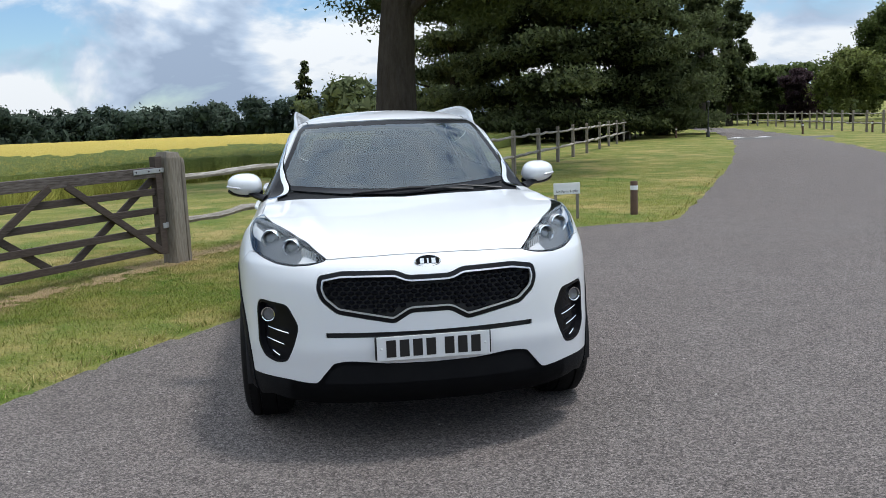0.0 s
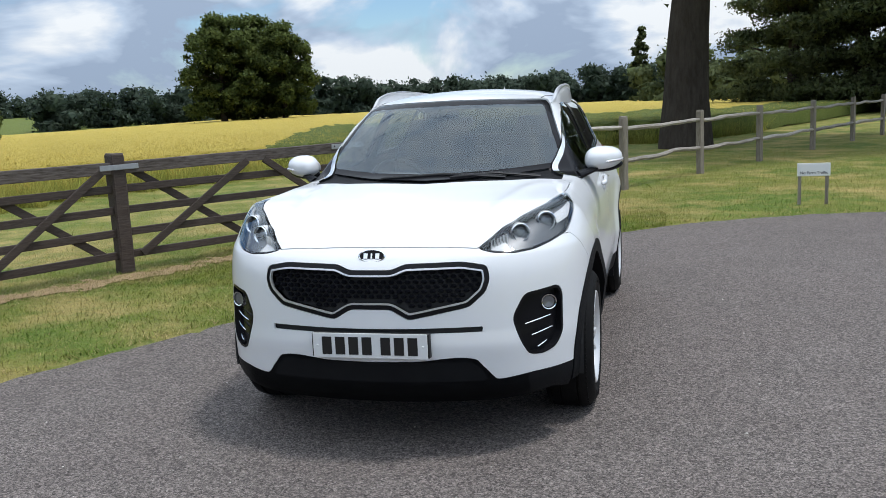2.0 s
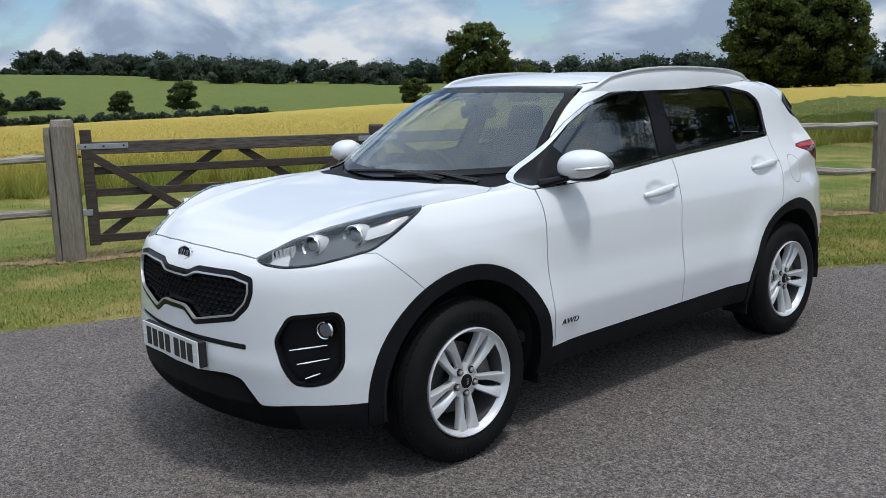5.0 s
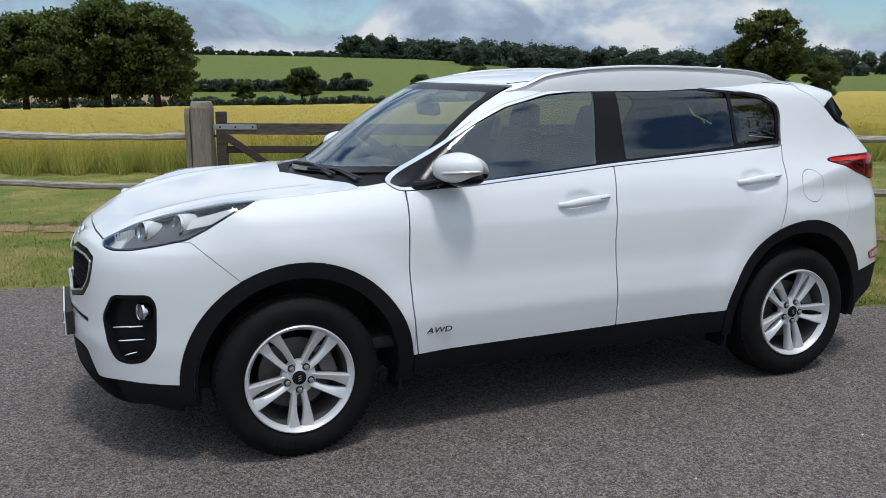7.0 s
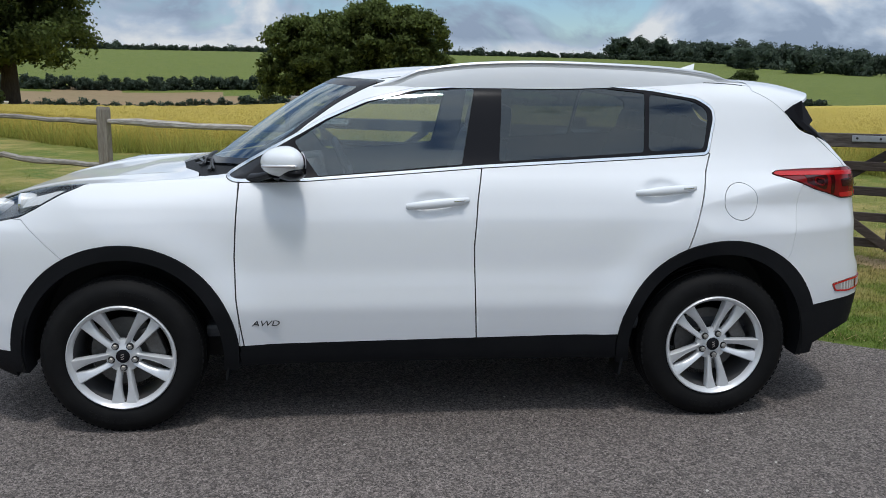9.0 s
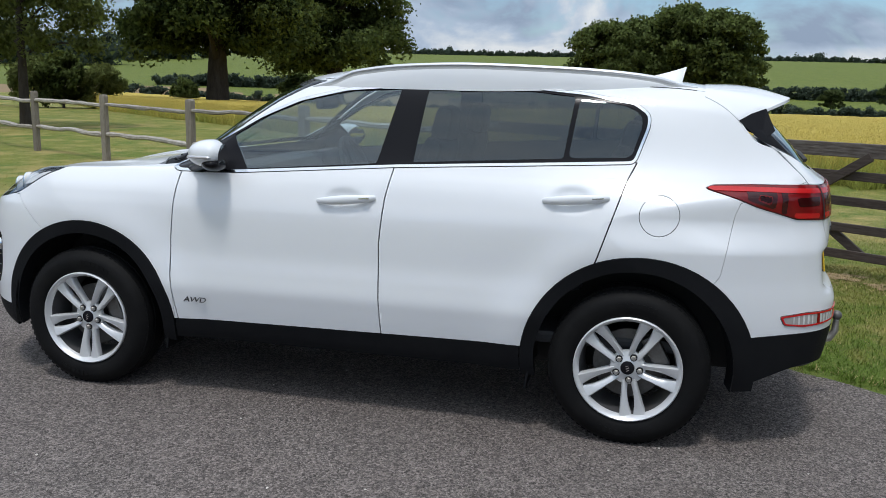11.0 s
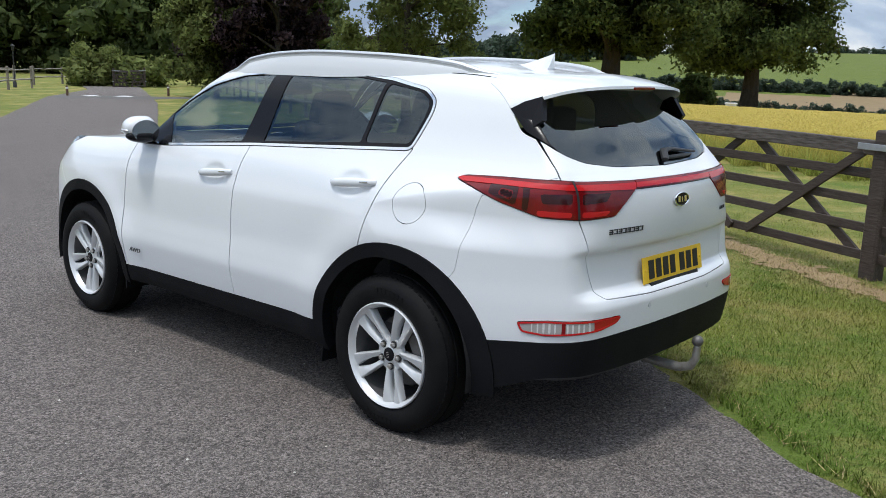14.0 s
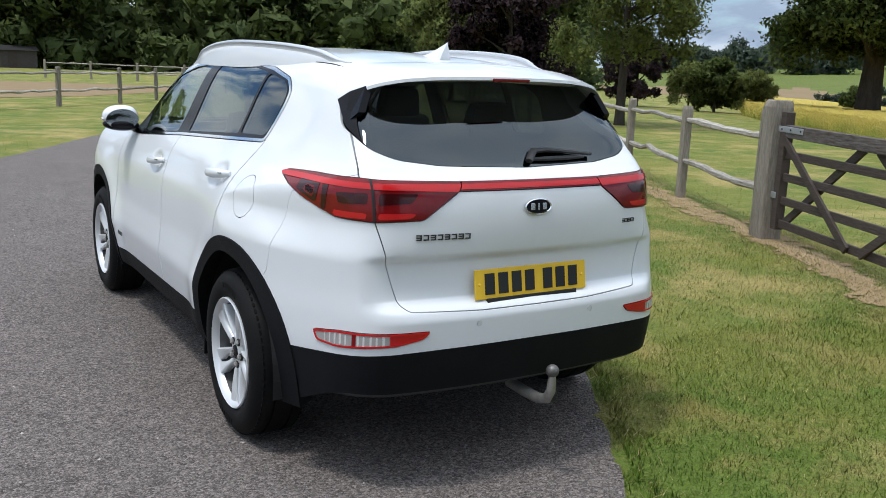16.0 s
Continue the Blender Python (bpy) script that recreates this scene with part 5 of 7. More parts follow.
part("aerial_fin", bm, M.paint, car, "white shark fin aerial", smooth=True)

EDGE_Y = spline(0.0, 1.985, 0.25, 1.972, 0.40, 1.94, 0.48, 1.905, 0.55, 1.845, 0.607, 1.735)
EDGE_Z = spline(0.0, 1.507, 0.25, 1.503, 0.40, 1.493, 0.48, 1.480, 0.55, 1.455, 0.607, 1.405)
bm = bmesh.new()
cols = []
for u in np.linspace(0, 1, 26):
    x_root = 0.556 * u
    root = on_skin_top(x_root, 1.597 - 0.012 * u * u, 0.001)
    x_end = 0.607 * u
    end = Vector((x_end, float(EDGE_Y(x_end)), float(EDGE_Z(x_end))))
    col = []
    for q in np.linspace(0, 1, 9):
        p = root.lerp(end, q)
        p.z += 0.022 * math.sin(math.pi * q) * (1 - 0.5 * u)
        col.append(p)
    col.append(end + Vector((0, 0.002, -0.012)))
    for q in np.linspace(0.92, 0, 6):
        p = root.lerp(end, q)
        p.z += 0.022 * math.sin(math.pi * q) * (1 - 0.5 * u) - 0.018 - 0.03 * (1 - q) * q
        col.append(p)
    cols.append(col)
# the upper face lies on the tailgate's skin and never dips below it
for col in cols:
    for p in col[:9]:
        for _ in range(12):
            f = skin(np.array([p[:]]))[0]
            if f > 0.0015:
                break
            p += Vector(skin_normals(np.array([p[:]]))[0]) * (0.003 - f)
vs = [[bm.verts.new(p) for p in c] for c in cols]
mv = [[v if abs(v.co.x) < 1e-6 else bm.verts.new((-v.co.x, v.co.y, v.co.z)) for v in c] for c in vs]
for grid, turn in ((vs, False), (mv, True)):
    for a, b in zip(grid, grid[1:]):
        for i in range(len(a) - 1):
            f = (a[i], b[i], b[i + 1], a[i + 1])
            bm.faces.new(f[::-1] if turn else f)
bm.faces.new(vs[-1])
bm.faces.new(mv[-1])
bmesh.ops.recalc_face_normals(bm, faces=bm.faces)
spoiler = part("roof_spoiler", bm, M.paint, car, "white roof spoiler", smooth=True)
for s in (1, -1):
    bm = bmesh.new()
    a = [Vector((0.609, 1.732, 1.405)), Vector((0.585, 1.785, 1.436)), Vector((0.551, 1.845, 1.458)), Vector((0.598, 1.885, 1.365)), Vector((0.626, 1.832, 1.318))]
    front = [bm.verts.new(p) for p in a]
    back = [bm.verts.new(p + Vector((-0.03, 0, 0))) for p in a]
    bm.faces.new(front)
    bm.faces.new(back[::-1])
    for k in range(5):
        bm.faces.new((front[k], back[k], back[(k + 1) % 5], front[(k + 1) % 5]))
    bmesh.ops.recalc_face_normals(bm, faces=bm.faces)
    part("spoiler_fin", bm if s == 1 else flip_x(bm), M.gloss_black, spoiler, "gloss black side fin")
bm = bmesh.new()
solid_bm(bm, (0, 1.988, 1.495), (0.17, 0.008, 0.012), (0, 0, 0), 0.003)
part("brake_light", bm, M.red_dark, spoiler, "dark red high brake light")

# wipers, scuttle, sensors, tow bar, mud flaps
for x0, x1 in ((0.42, -0.28), (0.60, 0.12)):
    bm = bmesh.new()
    blade = []
    for q in np.linspace(0, 1, 14):
        x = x0 + (x1 - x0) * q
        y = -1.085 + 0.36 * x * x + 0.045 * (1 - abs(2 * q - 1)) - 0.012
        p = on_skin_top(abs(x), y, 0.003)
        blade.append((x, y, p.z))
    tube_bm(bm, blade, [0.003] + [0.007] * 12 + [0.003], 6, 1.2)
    wiper = part("wiper", bm, M.rubber, car, "black wiper")
    bm = bmesh.new()
    m = Vector(blade[7])
    piv = on_skin_top(abs(x0) - 0.03, -1.118 + 0.36 * x0 * x0, -0.002)
    tube_bm(bm, [(x0, piv.y, piv.z), ((x0 + m.x) / 2, (piv.y + m.y) / 2 + 0.004, (piv.z + m.z) / 2 + 0.002), m + Vector((0, 0, 0.003))], [0.010, 0.008, 0.006], 6, 0.6)
    part("wiper_arm", bm, M.rubber, wiper)
bm = bmesh.new()
pth = [on_skin_rear(abs(x), z, 0.016) * 1.0 for x, z in ((0.02, 1.198), (0.06, 1.232), (0.12, 1.236), (0.22, 1.228), (0.35, 1.216))]
pth = [Vector((-p.x, p.y, p.z)) for p in pth]
tube_bm(bm, pth, [0.016, 0.018, 0.014, 0.011, 0.008], 8, 0.7)
rear_wiper = part("rear_wiper", bm, M.rubber, car, "black rear wiper", smooth=True)
bm = bmesh.new()
tube_bm(bm, [Vector((-x, on_skin_rear(x, 1.203 + 0.01 * x, 0.008).y, 1.203 + 0.01 * x)) for x in (0.03, 0.12, 0.22, 0.31)], [0.006, 0.008, 0.008, 0.005], 6, 1.2)
part("wiper_blade", bm, M.rubber, rear_wiper)
for x, z in ((0.26, 0.625), (-0.26, 0.625), (0.62, 0.60), (-0.62, 0.60)):
    bm = bmesh.new()
    c = on_skin_rear(abs(x), z, 0.001)
    c.x = x
    ring_bm(bm, c, (0.0, 1, 0), [(0.0003, 0.001), (0.009, 0.001), (0.0095, -0.001), (0.011, -0.001), (0.0115, 0.0005)], 18)
    part("parking_sensor", bm, M.paint_grey, car, "round parking sensor")
tow = new("tow_bar")
tow.parent = car
tow["label"] = "worn steel tow ball below the rear bumper"
bm = bmesh.new()
tube_bm(bm, [(-0.02, 2.05, 0.30), (-0.02, 2.15, 0.295), (-0.02, 2.24, 0.295), (-0.02, 2.295, 0.312), (-0.02, 2.318, 0.35), (-0.02, 2.32, 0.395), (-0.02, 2.32, 0.41)], [0.022, 0.022, 0.021, 0.02, 0.018, 0.016, 0.014], 12, up=Vector((1, 0, 0)))
part("neck", bm, M.steel, tow, smooth=True)
bm = bmesh.new()
bmesh.ops.create_uvsphere(bm, u_segments=20, v_segments=14, radius=0.025, matrix=Matrix.Translation((-0.02, 2.32, 0.43)))
part("ball", bm, M.steel_dark, tow, smooth=True)
for s in (1, -1):
    for y, z in ((-0.90, 0.245), (0.895, 0.25)):
        bm = bmesh.new()
        solid_bm(bm, (0.81, y, z), (0.15, 0.012, 0.11 if y > 0 else 0.06), (-8, 0, 0), 0.003)
        part("mud_flap", bm if s == 1 else flip_x(bm), M.plastic, car, "black mud flap")
# underbody, and wheel housings
bm = bmesh.new()
solid_bm(bm, (0, -0.15, 0.30), (1.15, 3.7, 0.14), bevel=0.03)
solid_bm(bm, (0, 0, 0.33), (1.66, 1.55, 0.12), bevel=0.03)
part("underbody", bm, M.dark, car, "black underbody")
for s in (1, -1):
    for yc in (-HUB_Y, HUB_Y):
        bm = bmesh.new()
        ring_bm(bm, (0.52, yc, HUB_Z), (1, 0, 0), [(0.05, 0.0), (0.44, 0.0), (0.44, 0.36)], 40)
        bmesh.ops.bisect_plane(bm, geom=bm.verts[:] + bm.edges[:] + bm.faces[:], plane_co=(0, 0, 0.27), plane_no=(0, 0, -1), clear_outer=True)
        part("wheel_housing", bm if s == 1 else flip_x(bm), M.dark, car, "black wheel housing")

# ---- wheels ----
def wheel_parts():
    wheel = new("wheel")
    wheel.parent = car
    wheel["label"] = "silver five twin-spoke alloy wheel with black tyre"
    bm = bmesh.new()
    prof = [(0.231, -0.012), (0.239, 0.0), (0.262, 0.008), (0.29, 0.012), (0.312, 0.006), (0.328, -0.006), (0.340, -0.020)]
    groove = [(0.3495, -0.034), (0.3515, -0.060), (0.3515, -0.064), (0.344, -0.066), (0.344, -0.074), (0.352, -0.076), (0.3525, -0.104), (0.345, -0.106), (0.345, -0.116), (0.3525, -0.118)]
    full = prof + groove
    back = [(r, -0.222 - a) for r, a in full[::-1]]
    ring_bm(bm, (0, 0, 0), (1, 0, 0), full + back, 80)
    bmesh.ops.recalc_face_normals(bm, faces=bm.faces)
    tyre = part("tyre", bm, M.tyre, wheel, "black rubber tyre", smooth=True)
    bm = bmesh.new()
    for k in range(72):
        a = 2 * math.pi * k / 72
        for x, w in ((-0.034, 0.026), (-0.188, 0.026)):
            solid_bm(bm, (x, 0.3415 * math.cos(a), 0.3415 * math.sin(a)), (w, 0.017, 0.010), (math.degrees(a) - 90, 0, 0))
    part("tread", bm, M.tyre, wheel, "fine shoulder tread")["kind"] = "stuff"
    for base in (60, 240):
        for k in range(7):
            bm = bmesh.new()
            a = math.radians(base + 5 * k)
            solid_bm(bm, (0.0125, 0.288 * math.cos(a), 0.288 * math.sin(a)), (0.002, 0.013, 0.022), (math.degrees(a) - 90, 0, 0))
            part("sidewall_bar", bm, M.tyre, wheel, "raised plain bar on the sidewall")
    bm = bmesh.new()
    ring_bm(bm, (0, 0, 0), (1, 0, 0), [(0.234, -0.012), (0.234, 0.004), (0.229, 0.008), (0.223, 0.003), (0.214, -0.012), (0.209, -0.024)], 72)
    part("rim", bm, M.alloy, wheel, "silver rim", smooth=True)
    bm = bmesh.new()
    ring_bm(bm, (0, 0, 0), (1, 0, 0), [(0.2092, -0.022), (0.206, -0.05), (0.200, -0.10), (0.196, -0.19), (0.222, -0.20)], 72)
    part("rim_barrel", bm, M.barrel, wheel, "dark inside of the rim", smooth=True)
    for n in range(5):
        a0 = -math.pi / 2 + 2 * math.pi * n / 5
        for sgn in (-1, 1):
            bm = bmesh.new()
            rows = []
            for q in np.linspace(0, 1, 9):
                r = 0.052 + 0.167 * q
                inn = 0.0015 + 0.0125 * math.sin(math.pi * q) ** 0.9
                out = 0.030 + 0.030 * q ** 1.1
                xf = -0.030 + 0.020 * q + 0.004 * math.sin(math.pi * q)
                mid = (inn + out) / 2
                rows.append([(inn, xf - 0.034, r), (inn, xf - 0.012, r), (inn + 0.003, xf - 0.007, r), (mid, xf - 0.001, r), (out - 0.005, xf + 0.001, r), (out, xf - 0.006, r), (out, xf - 0.036, r)])
            vv = [[bm.verts.new((x, (r * math.cos(a0) - sgn * t * math.sin(a0)), (r * math.sin(a0) + sgn * t * math.cos(a0)))) for t, x, r in row] for row in rows]
            for a, b in zip(vv, vv[1:]):
                for i in range(6):
                    bm.faces.new((a[i], a[i + 1], b[i + 1], b[i]))
            bmesh.ops.recalc_face_normals(bm, faces=bm.faces)
            part("spoke", bm, M.alloy, wheel, smooth=True)
        bm = bmesh.new()
        c = (-0.030, 0.053 * math.cos(a0), 0.053 * math.sin(a0))
        ring_bm(bm, c, (1, 0, 0), [(0.0115, -0.004), (0.0115, 0.012), (0.008, 0.016), (0.0003, 0.0165)], 6)
        part("wheel_nut", bm, M.steel, wheel)
        # no hole is sunk here: a black disc stands for its shade
        bm = bmesh.new()
        ring_bm(bm, c, (1, 0, 0), [(0.0003, 0.0035), (0.0155, 0.0045), (0.0165, -0.004)], 16)
        part("nut_recess", bm, M.dark, wheel, "black disc standing for the shaded nut hole")
    bm = bmesh.new()
    ring_bm(bm, (0, 0, 0), (1, 0, 0), [(0.0003, -0.034), (0.028, -0.034), (0.028, -0.026), (0.032, -0.024), (0.045, -0.030), (0.074, -0.034), (0.078, -0.05), (0.06, -0.07)], 40)
    part("hub", bm, M.alloy, wheel, smooth=True)
    bm = bmesh.new()
    ring_bm(bm, (0, 0, 0), (1, 0, 0), [(0.0003, -0.017), (0.02, -0.018), (0.029, -0.021), (0.0315, -0.03)], 32)
    cap = part("centre_cap", bm, M.gloss_black, wheel, "black centre cap", smooth=True)
    bm = bmesh.new()
    for y, z, ln in ((0.0, 0.010, 0.014), (0.0, 0.0, 0.016), (0.0, -0.010, 0.014)):
        solid_bm(bm, (-0.0165, y, z), (0.002, ln, 0.004), (20, 0, 0))
    part("cap_strokes", bm, M.chrome, wheel)
    bm = bmesh.new()
    ring_bm(bm, (0, 0, 0), (1, 0, 0), [(0.06, -0.11), (0.155, -0.11), (0.155, -0.13), (0.06, -0.13)], 40)
    part("brake_disc", bm, M.steel_dark, wheel, "dull steel brake disc")
    bm = bmesh.new()
    solid_bm(bm, (-0.09, 0.125, 0.05), (0.06, 0.07, 0.15), (20, 0, 0), 0.012)
    part("brake_caliper", bm, M.steel_dark, wheel, "dark brake caliper")
    return wheel


first = wheel_parts()
first.matrix_basis = pose(0.905, -1.347, 0.336, 0, 0, 0)
copy_thing(first, pose(0.905, HUB_Y, 0.336, 9, 0, 0))
copy_thing(first, pose(-0.905, -1.347, 0.336, 0, 0, 180))
copy_thing(first, pose(-0.905, HUB_Y, 0.336, 24, 0, 180))

# ---- cabin ----
def seat(x, y, w, rear=False):
    ob = new("rear_seat" if rear else "front_seat")
    ob.parent = car
    ob["label"] = "black cloth seat with headrest"
    bm = bmesh.new()
    solid_bm(bm, (x, y, 0.66), (w, 0.50, 0.16), (4, 0, 0), 0.05)
    part("cushion", bm, M.cloth, ob, smooth=True)
    bm = bmesh.new()
    solid_bm(bm, (x, y + 0.33, 0.98), (w, 0.15, 0.62), (-16, 0, 0), 0.055, (0.82, 0.7))
    part("backrest", bm, M.cloth, ob, smooth=True)
    for hx in ((x,) if not rear else (x - 0.38, x + 0.38)):
        bm = bmesh.new()
        solid_bm(bm, (hx, y + 0.43, 1.345 if not rear else 1.30), (0.26, 0.11, 0.17), (-10, 0, 0), 0.045, (0.85, 0.8))
        part("headrest", bm, M.cloth, ob, smooth=True)
        bm = bmesh.new()
        for o in (-0.06, 0.06):
            tube_bm(bm, [(hx + o, y + 0.42, 1.18), (hx + o, y + 0.43, 1.32)], 0.006, 6)
        part("headrest_posts", bm, M.steel, ob)
    return ob


seat(0.38, -0.05, 0.50)
seat(-0.38, -0.05, 0.50)
seat(0.0, 0.85, 1.30, True)
bm = bmesh.new()
solid_bm(bm, (0, -0.72, 1.0), (1.36, 0.50, 0.20), (6, 0, 0), 0.06, (0.96, 0.8))
solid_bm(bm, (-0.38, -0.58, 1.08), (0.36, 0.16, 0.09), (8, 0, 0), 0.035)
solid_bm(bm, (0, -0.45, 0.82), (0.26, 0.5, 0.25), (20, 0, 0), 0.03)
part("dashboard", bm, M.lining, car, "black dashboard")
bm = bmesh.new()
axis = Vector((0, 0.9, 0.42)).normalized()
centre = Vector((-0.38, -0.36, 1.03))
u, w = Vector((1, 0, 0)), axis.cross(Vector((1, 0, 0)))
loop = [centre + (u * math.cos(t) + w * math.sin(t)) * 0.185 for t in np.linspace(0, 2 * math.pi, 33)]
tube_bm(bm, loop, 0.015, 8)
for t in (0, math.pi, math.pi * 1.5):
    tube_bm(bm, [centre, centre + (u * math.cos(t) + w * math.sin(t)) * 0.18], [0.035, 0.012], 8)
part("steering_wheel", bm, M.rubber, car, "black steering wheel", smooth=True)
bm = bmesh.new()
solid_bm(bm, (0, -0.40, 1.415), (0.24, 0.05, 0.07), (10, 0, 0), 0.02)
solid_bm(bm, (0, -0.43, 1.46), (0.08, 0.06, 0.05), (35, 0, 0), 0.02)
part("rear_view_mirror", bm, M.dark, car, "black rear-view mirror")
bm = bmesh.new()
solid_bm(bm, (0, 0.3, 0.42), (1.6, 2.6, 0.06), bevel=0.02)
solid_bm(bm, (0, 1.72, 0.80), (1.05, 0.55, 0.04), bevel=0.01)
part("cabin_floor", bm, M.lining, car, "dark cabin floor")

# ---- fences, gates and small posts ----
M.oak = material("weathered_oak", (0.27, 0.235, 0.19), 0.85, noise=((3, 0.6, (0.19, 0.16, 0.125)), (14, 0.6, (0.34, 0.31, 0.27)), (70, 0.6, (0.12, 0.10, 0.08))), bump=((30, 0.012), (140, 0.006)), objects=0.14, spec=0.2, grain=((1, 1, 9), 0))
M.rail_wood = material("cleft_rail_wood", (0.36, 0.33, 0.29), 0.85, noise=((5, 0.8, (0.22, 0.185, 0.15)), (22, 0.7, (0.52, 0.49, 0.45)), (80, 0.5, (0.10, 0.08, 0.06))), bump=((40, 0.012), (120, 0.006)), objects=0.2, spec=0.2, grain=((8, 1, 1), 61))
M.gate_wood = material("dark_gate_wood", (0.045, 0.031, 0.025), 0.7, noise=((2.5, 0.5, (0.06, 0.045, 0.038)), (25, 0.5, (0.028, 0.02, 0.017)), (90, 0.35, (0.11, 0.09, 0.08))), bump=((60, 0.006),), objects=0.12, spec=0.3, grain=((8, 1, 1), 0))
M.gate_worn = material("worn_gate_wood", (0.045, 0.032, 0.027), 0.8, noise=((2.2, 0.25, (0.22, 0.19, 0.17)), (14, 0.7, (0.035, 0.026, 0.022)), (60, 0.3, (0.30, 0.27, 0.25))), bump=((60, 0.006),), spec=0.25, grain=((7, 1, 1), 0))
M.zinc = material("galvanised_strap", (0.40, 0.41, 0.43), 0.45, metal=0.6, noise=((25, 0.5, (0.30, 0.31, 0.33)),))
M.sign_white = material("sign_white", (0.78, 0.78, 0.77), 0.5, noise=((8, 0.3, (0.70, 0.70, 0.68)),))
M.sign_ink = material("sign_ink", (0.03, 0.03, 0.04), 0.5)
M.bollard_wood = material("stained_bollard", (0.10, 0.055, 0.032), 0.75, noise=((9, 0.6, (0.065, 0.036, 0.022)),), bump=((50, 0.004),))
M.iron = material("black_iron", (0.018, 0.018, 0.019), 0.5)


def ground_z(x, y):
    return float(land(np.array([float(x)]), np.array([float(y)]))[0])


def post_bm(w, d, h, seed, point=0.03):
    """A weathered post with a tapered top and uneven faces."""
    bm = bmesh.new()
    rows = []
    rng = random.Random(seed)
    lean = (rng.uniform(-0.012, 0.012), rng.uniform(-0.012, 0.012))
    levels = [-0.25, 0.0, 0.25 * h, 0.5 * h, 0.75 * h, h - point, h]
    for z in levels:
        k = 0.86 if z == h else 1.0
        row = []
        for sx, sy in ((-1, -0.8), (-0.8, -1), (0.8, -1), (1, -0.8), (1, 0.8), (0.8, 1), (-0.8, 1), (-1, 0.8)):
            row.append(bm.verts.new((sx * w / 2 * k * rng.uniform(0.94, 1.05) + lean[0] * z, sy * d / 2 * k * rng.uniform(0.94, 1.05) + lean[1] * z, z + (rng.uniform(-0.008, 0.008) if z >= h - point else 0))))
        rows.append(row)
    for a, b in zip(rows, rows[1:]):
        for i in range(8):
            bm.faces.new((a[i], a[(i + 1) % 8], b[(i + 1) % 8], b[i]))
    bm.faces.new(rows[-1])
    return bm


def rail_bm(p, q, r, seed, sag=0.03):
    """A cleft rail, bent and of uneven thickness."""
    bm = bmesh.new()
    off = Vector((seed * 3.7, seed * 1.3, 0))
    path, radius = [], []
    for k in range(11):
        s = k / 10
        c = Vector(p).lerp(Vector(q), s)
        e = 0.15 + 0.85 * math.sin(math.pi * s)
        c.z += (noise.noise(c * 1.4 + off) * 0.055 + noise.noise(c * 4.1 + off) * 0.02) * e
        path.append(c)
        radius.append(r * (1 + 0.35 * noise.noise(c * 3.3 - off)) * (0.72 if k in (0, 10) else 1))
    tube_bm(bm, path, radius, 7, 0.8 + 0.2 * noise.noise(off))
    return bm


def fence(line, label, heights=(0.46, 0.97), tall=1.16, first_post=True, last_rail=True):
    ob = new("post_and_rail_fence")
    tagged(ob, label, "fence", "fences along the field")
    for i, (x, y) in enumerate(line):
        z = ground_z(x, y)
        if i or first_post:
            near = line[i + 1] if i + 1 < len(line) else line[i - 1]
            bm = post_bm(0.15, 0.10, tall, i * 7 + int(abs(x) * 10))
            bmesh.ops.transform(bm, verts=bm.verts, matrix=pose(x, y, z, 0, 0, math.degrees(math.atan2(near[1] - y, near[0] - x))))
            part("post", bm, M.oak, ob)
        if i + 1 < len(line):
            x1, y1 = line[i + 1]
            z1 = ground_z(x1, y1)
            for n, h in enumerate(heights):
                part("rail", rail_bm((x, y, z + h), (x1, y1, z1 + h + 0.02), 0.052 if n == 0 else 0.045, i * 2 + n + x), M.rail_wood, ob, smooth=True)
    return ob


fence(FENCE_SOUTH, "weathered oak post and cleft rail fence beside the drive", first_post=False)
fence(FENCE_NORTH, "grey oak post and rail fence under the big tree", first_post=False)
fence([(4.5, -17.0), (2.2, -19.4), (-0.1, -21.8), (-2.1, -24.0), (-4.3, -26.2), (-6.2, -29.2), (-7.9, -31.8), (-9.6, -34.6), (-11.4, -37.3), (-13.4, -39.9), (-15.6, -42.6), (-18, -45.4)], "wooden post and rail fence across the drive")
fence([(27.6, 30), (27.8, 32), (28.1, 34), (28.4, 36), (28.8, 38), (29.3, 40), (29.9, 42), (30.5, 44), (31.2, 46), (31.9, 48), (32.6, 50), (33.2, 52), (33.8, 54), (34.3, 56.2), (34.9, 58.6), (35.5, 61), (36.0, 63.6), (36.5, 66.2), (36.9, 69), (37.3, 72), (37.6, 75), (37.7, 78), (37.7, 81), (37.5, 84), (36.9, 87), (35.8, 90), (34, 92.5), (31.5, 94.5), (28.5, 96)], "brown post and rail fence far along the drive")
fence([(-19, -50), (-16.5, -52), (-14, -54), (-11.5, -56), (-9, -58), (-6.5, -60)], "far wooden fence by the wood")
fence([(-21, -52), (-24.2, -55), (-27.4, -58), (-31, -60)], "far wooden fence by the drive bend")


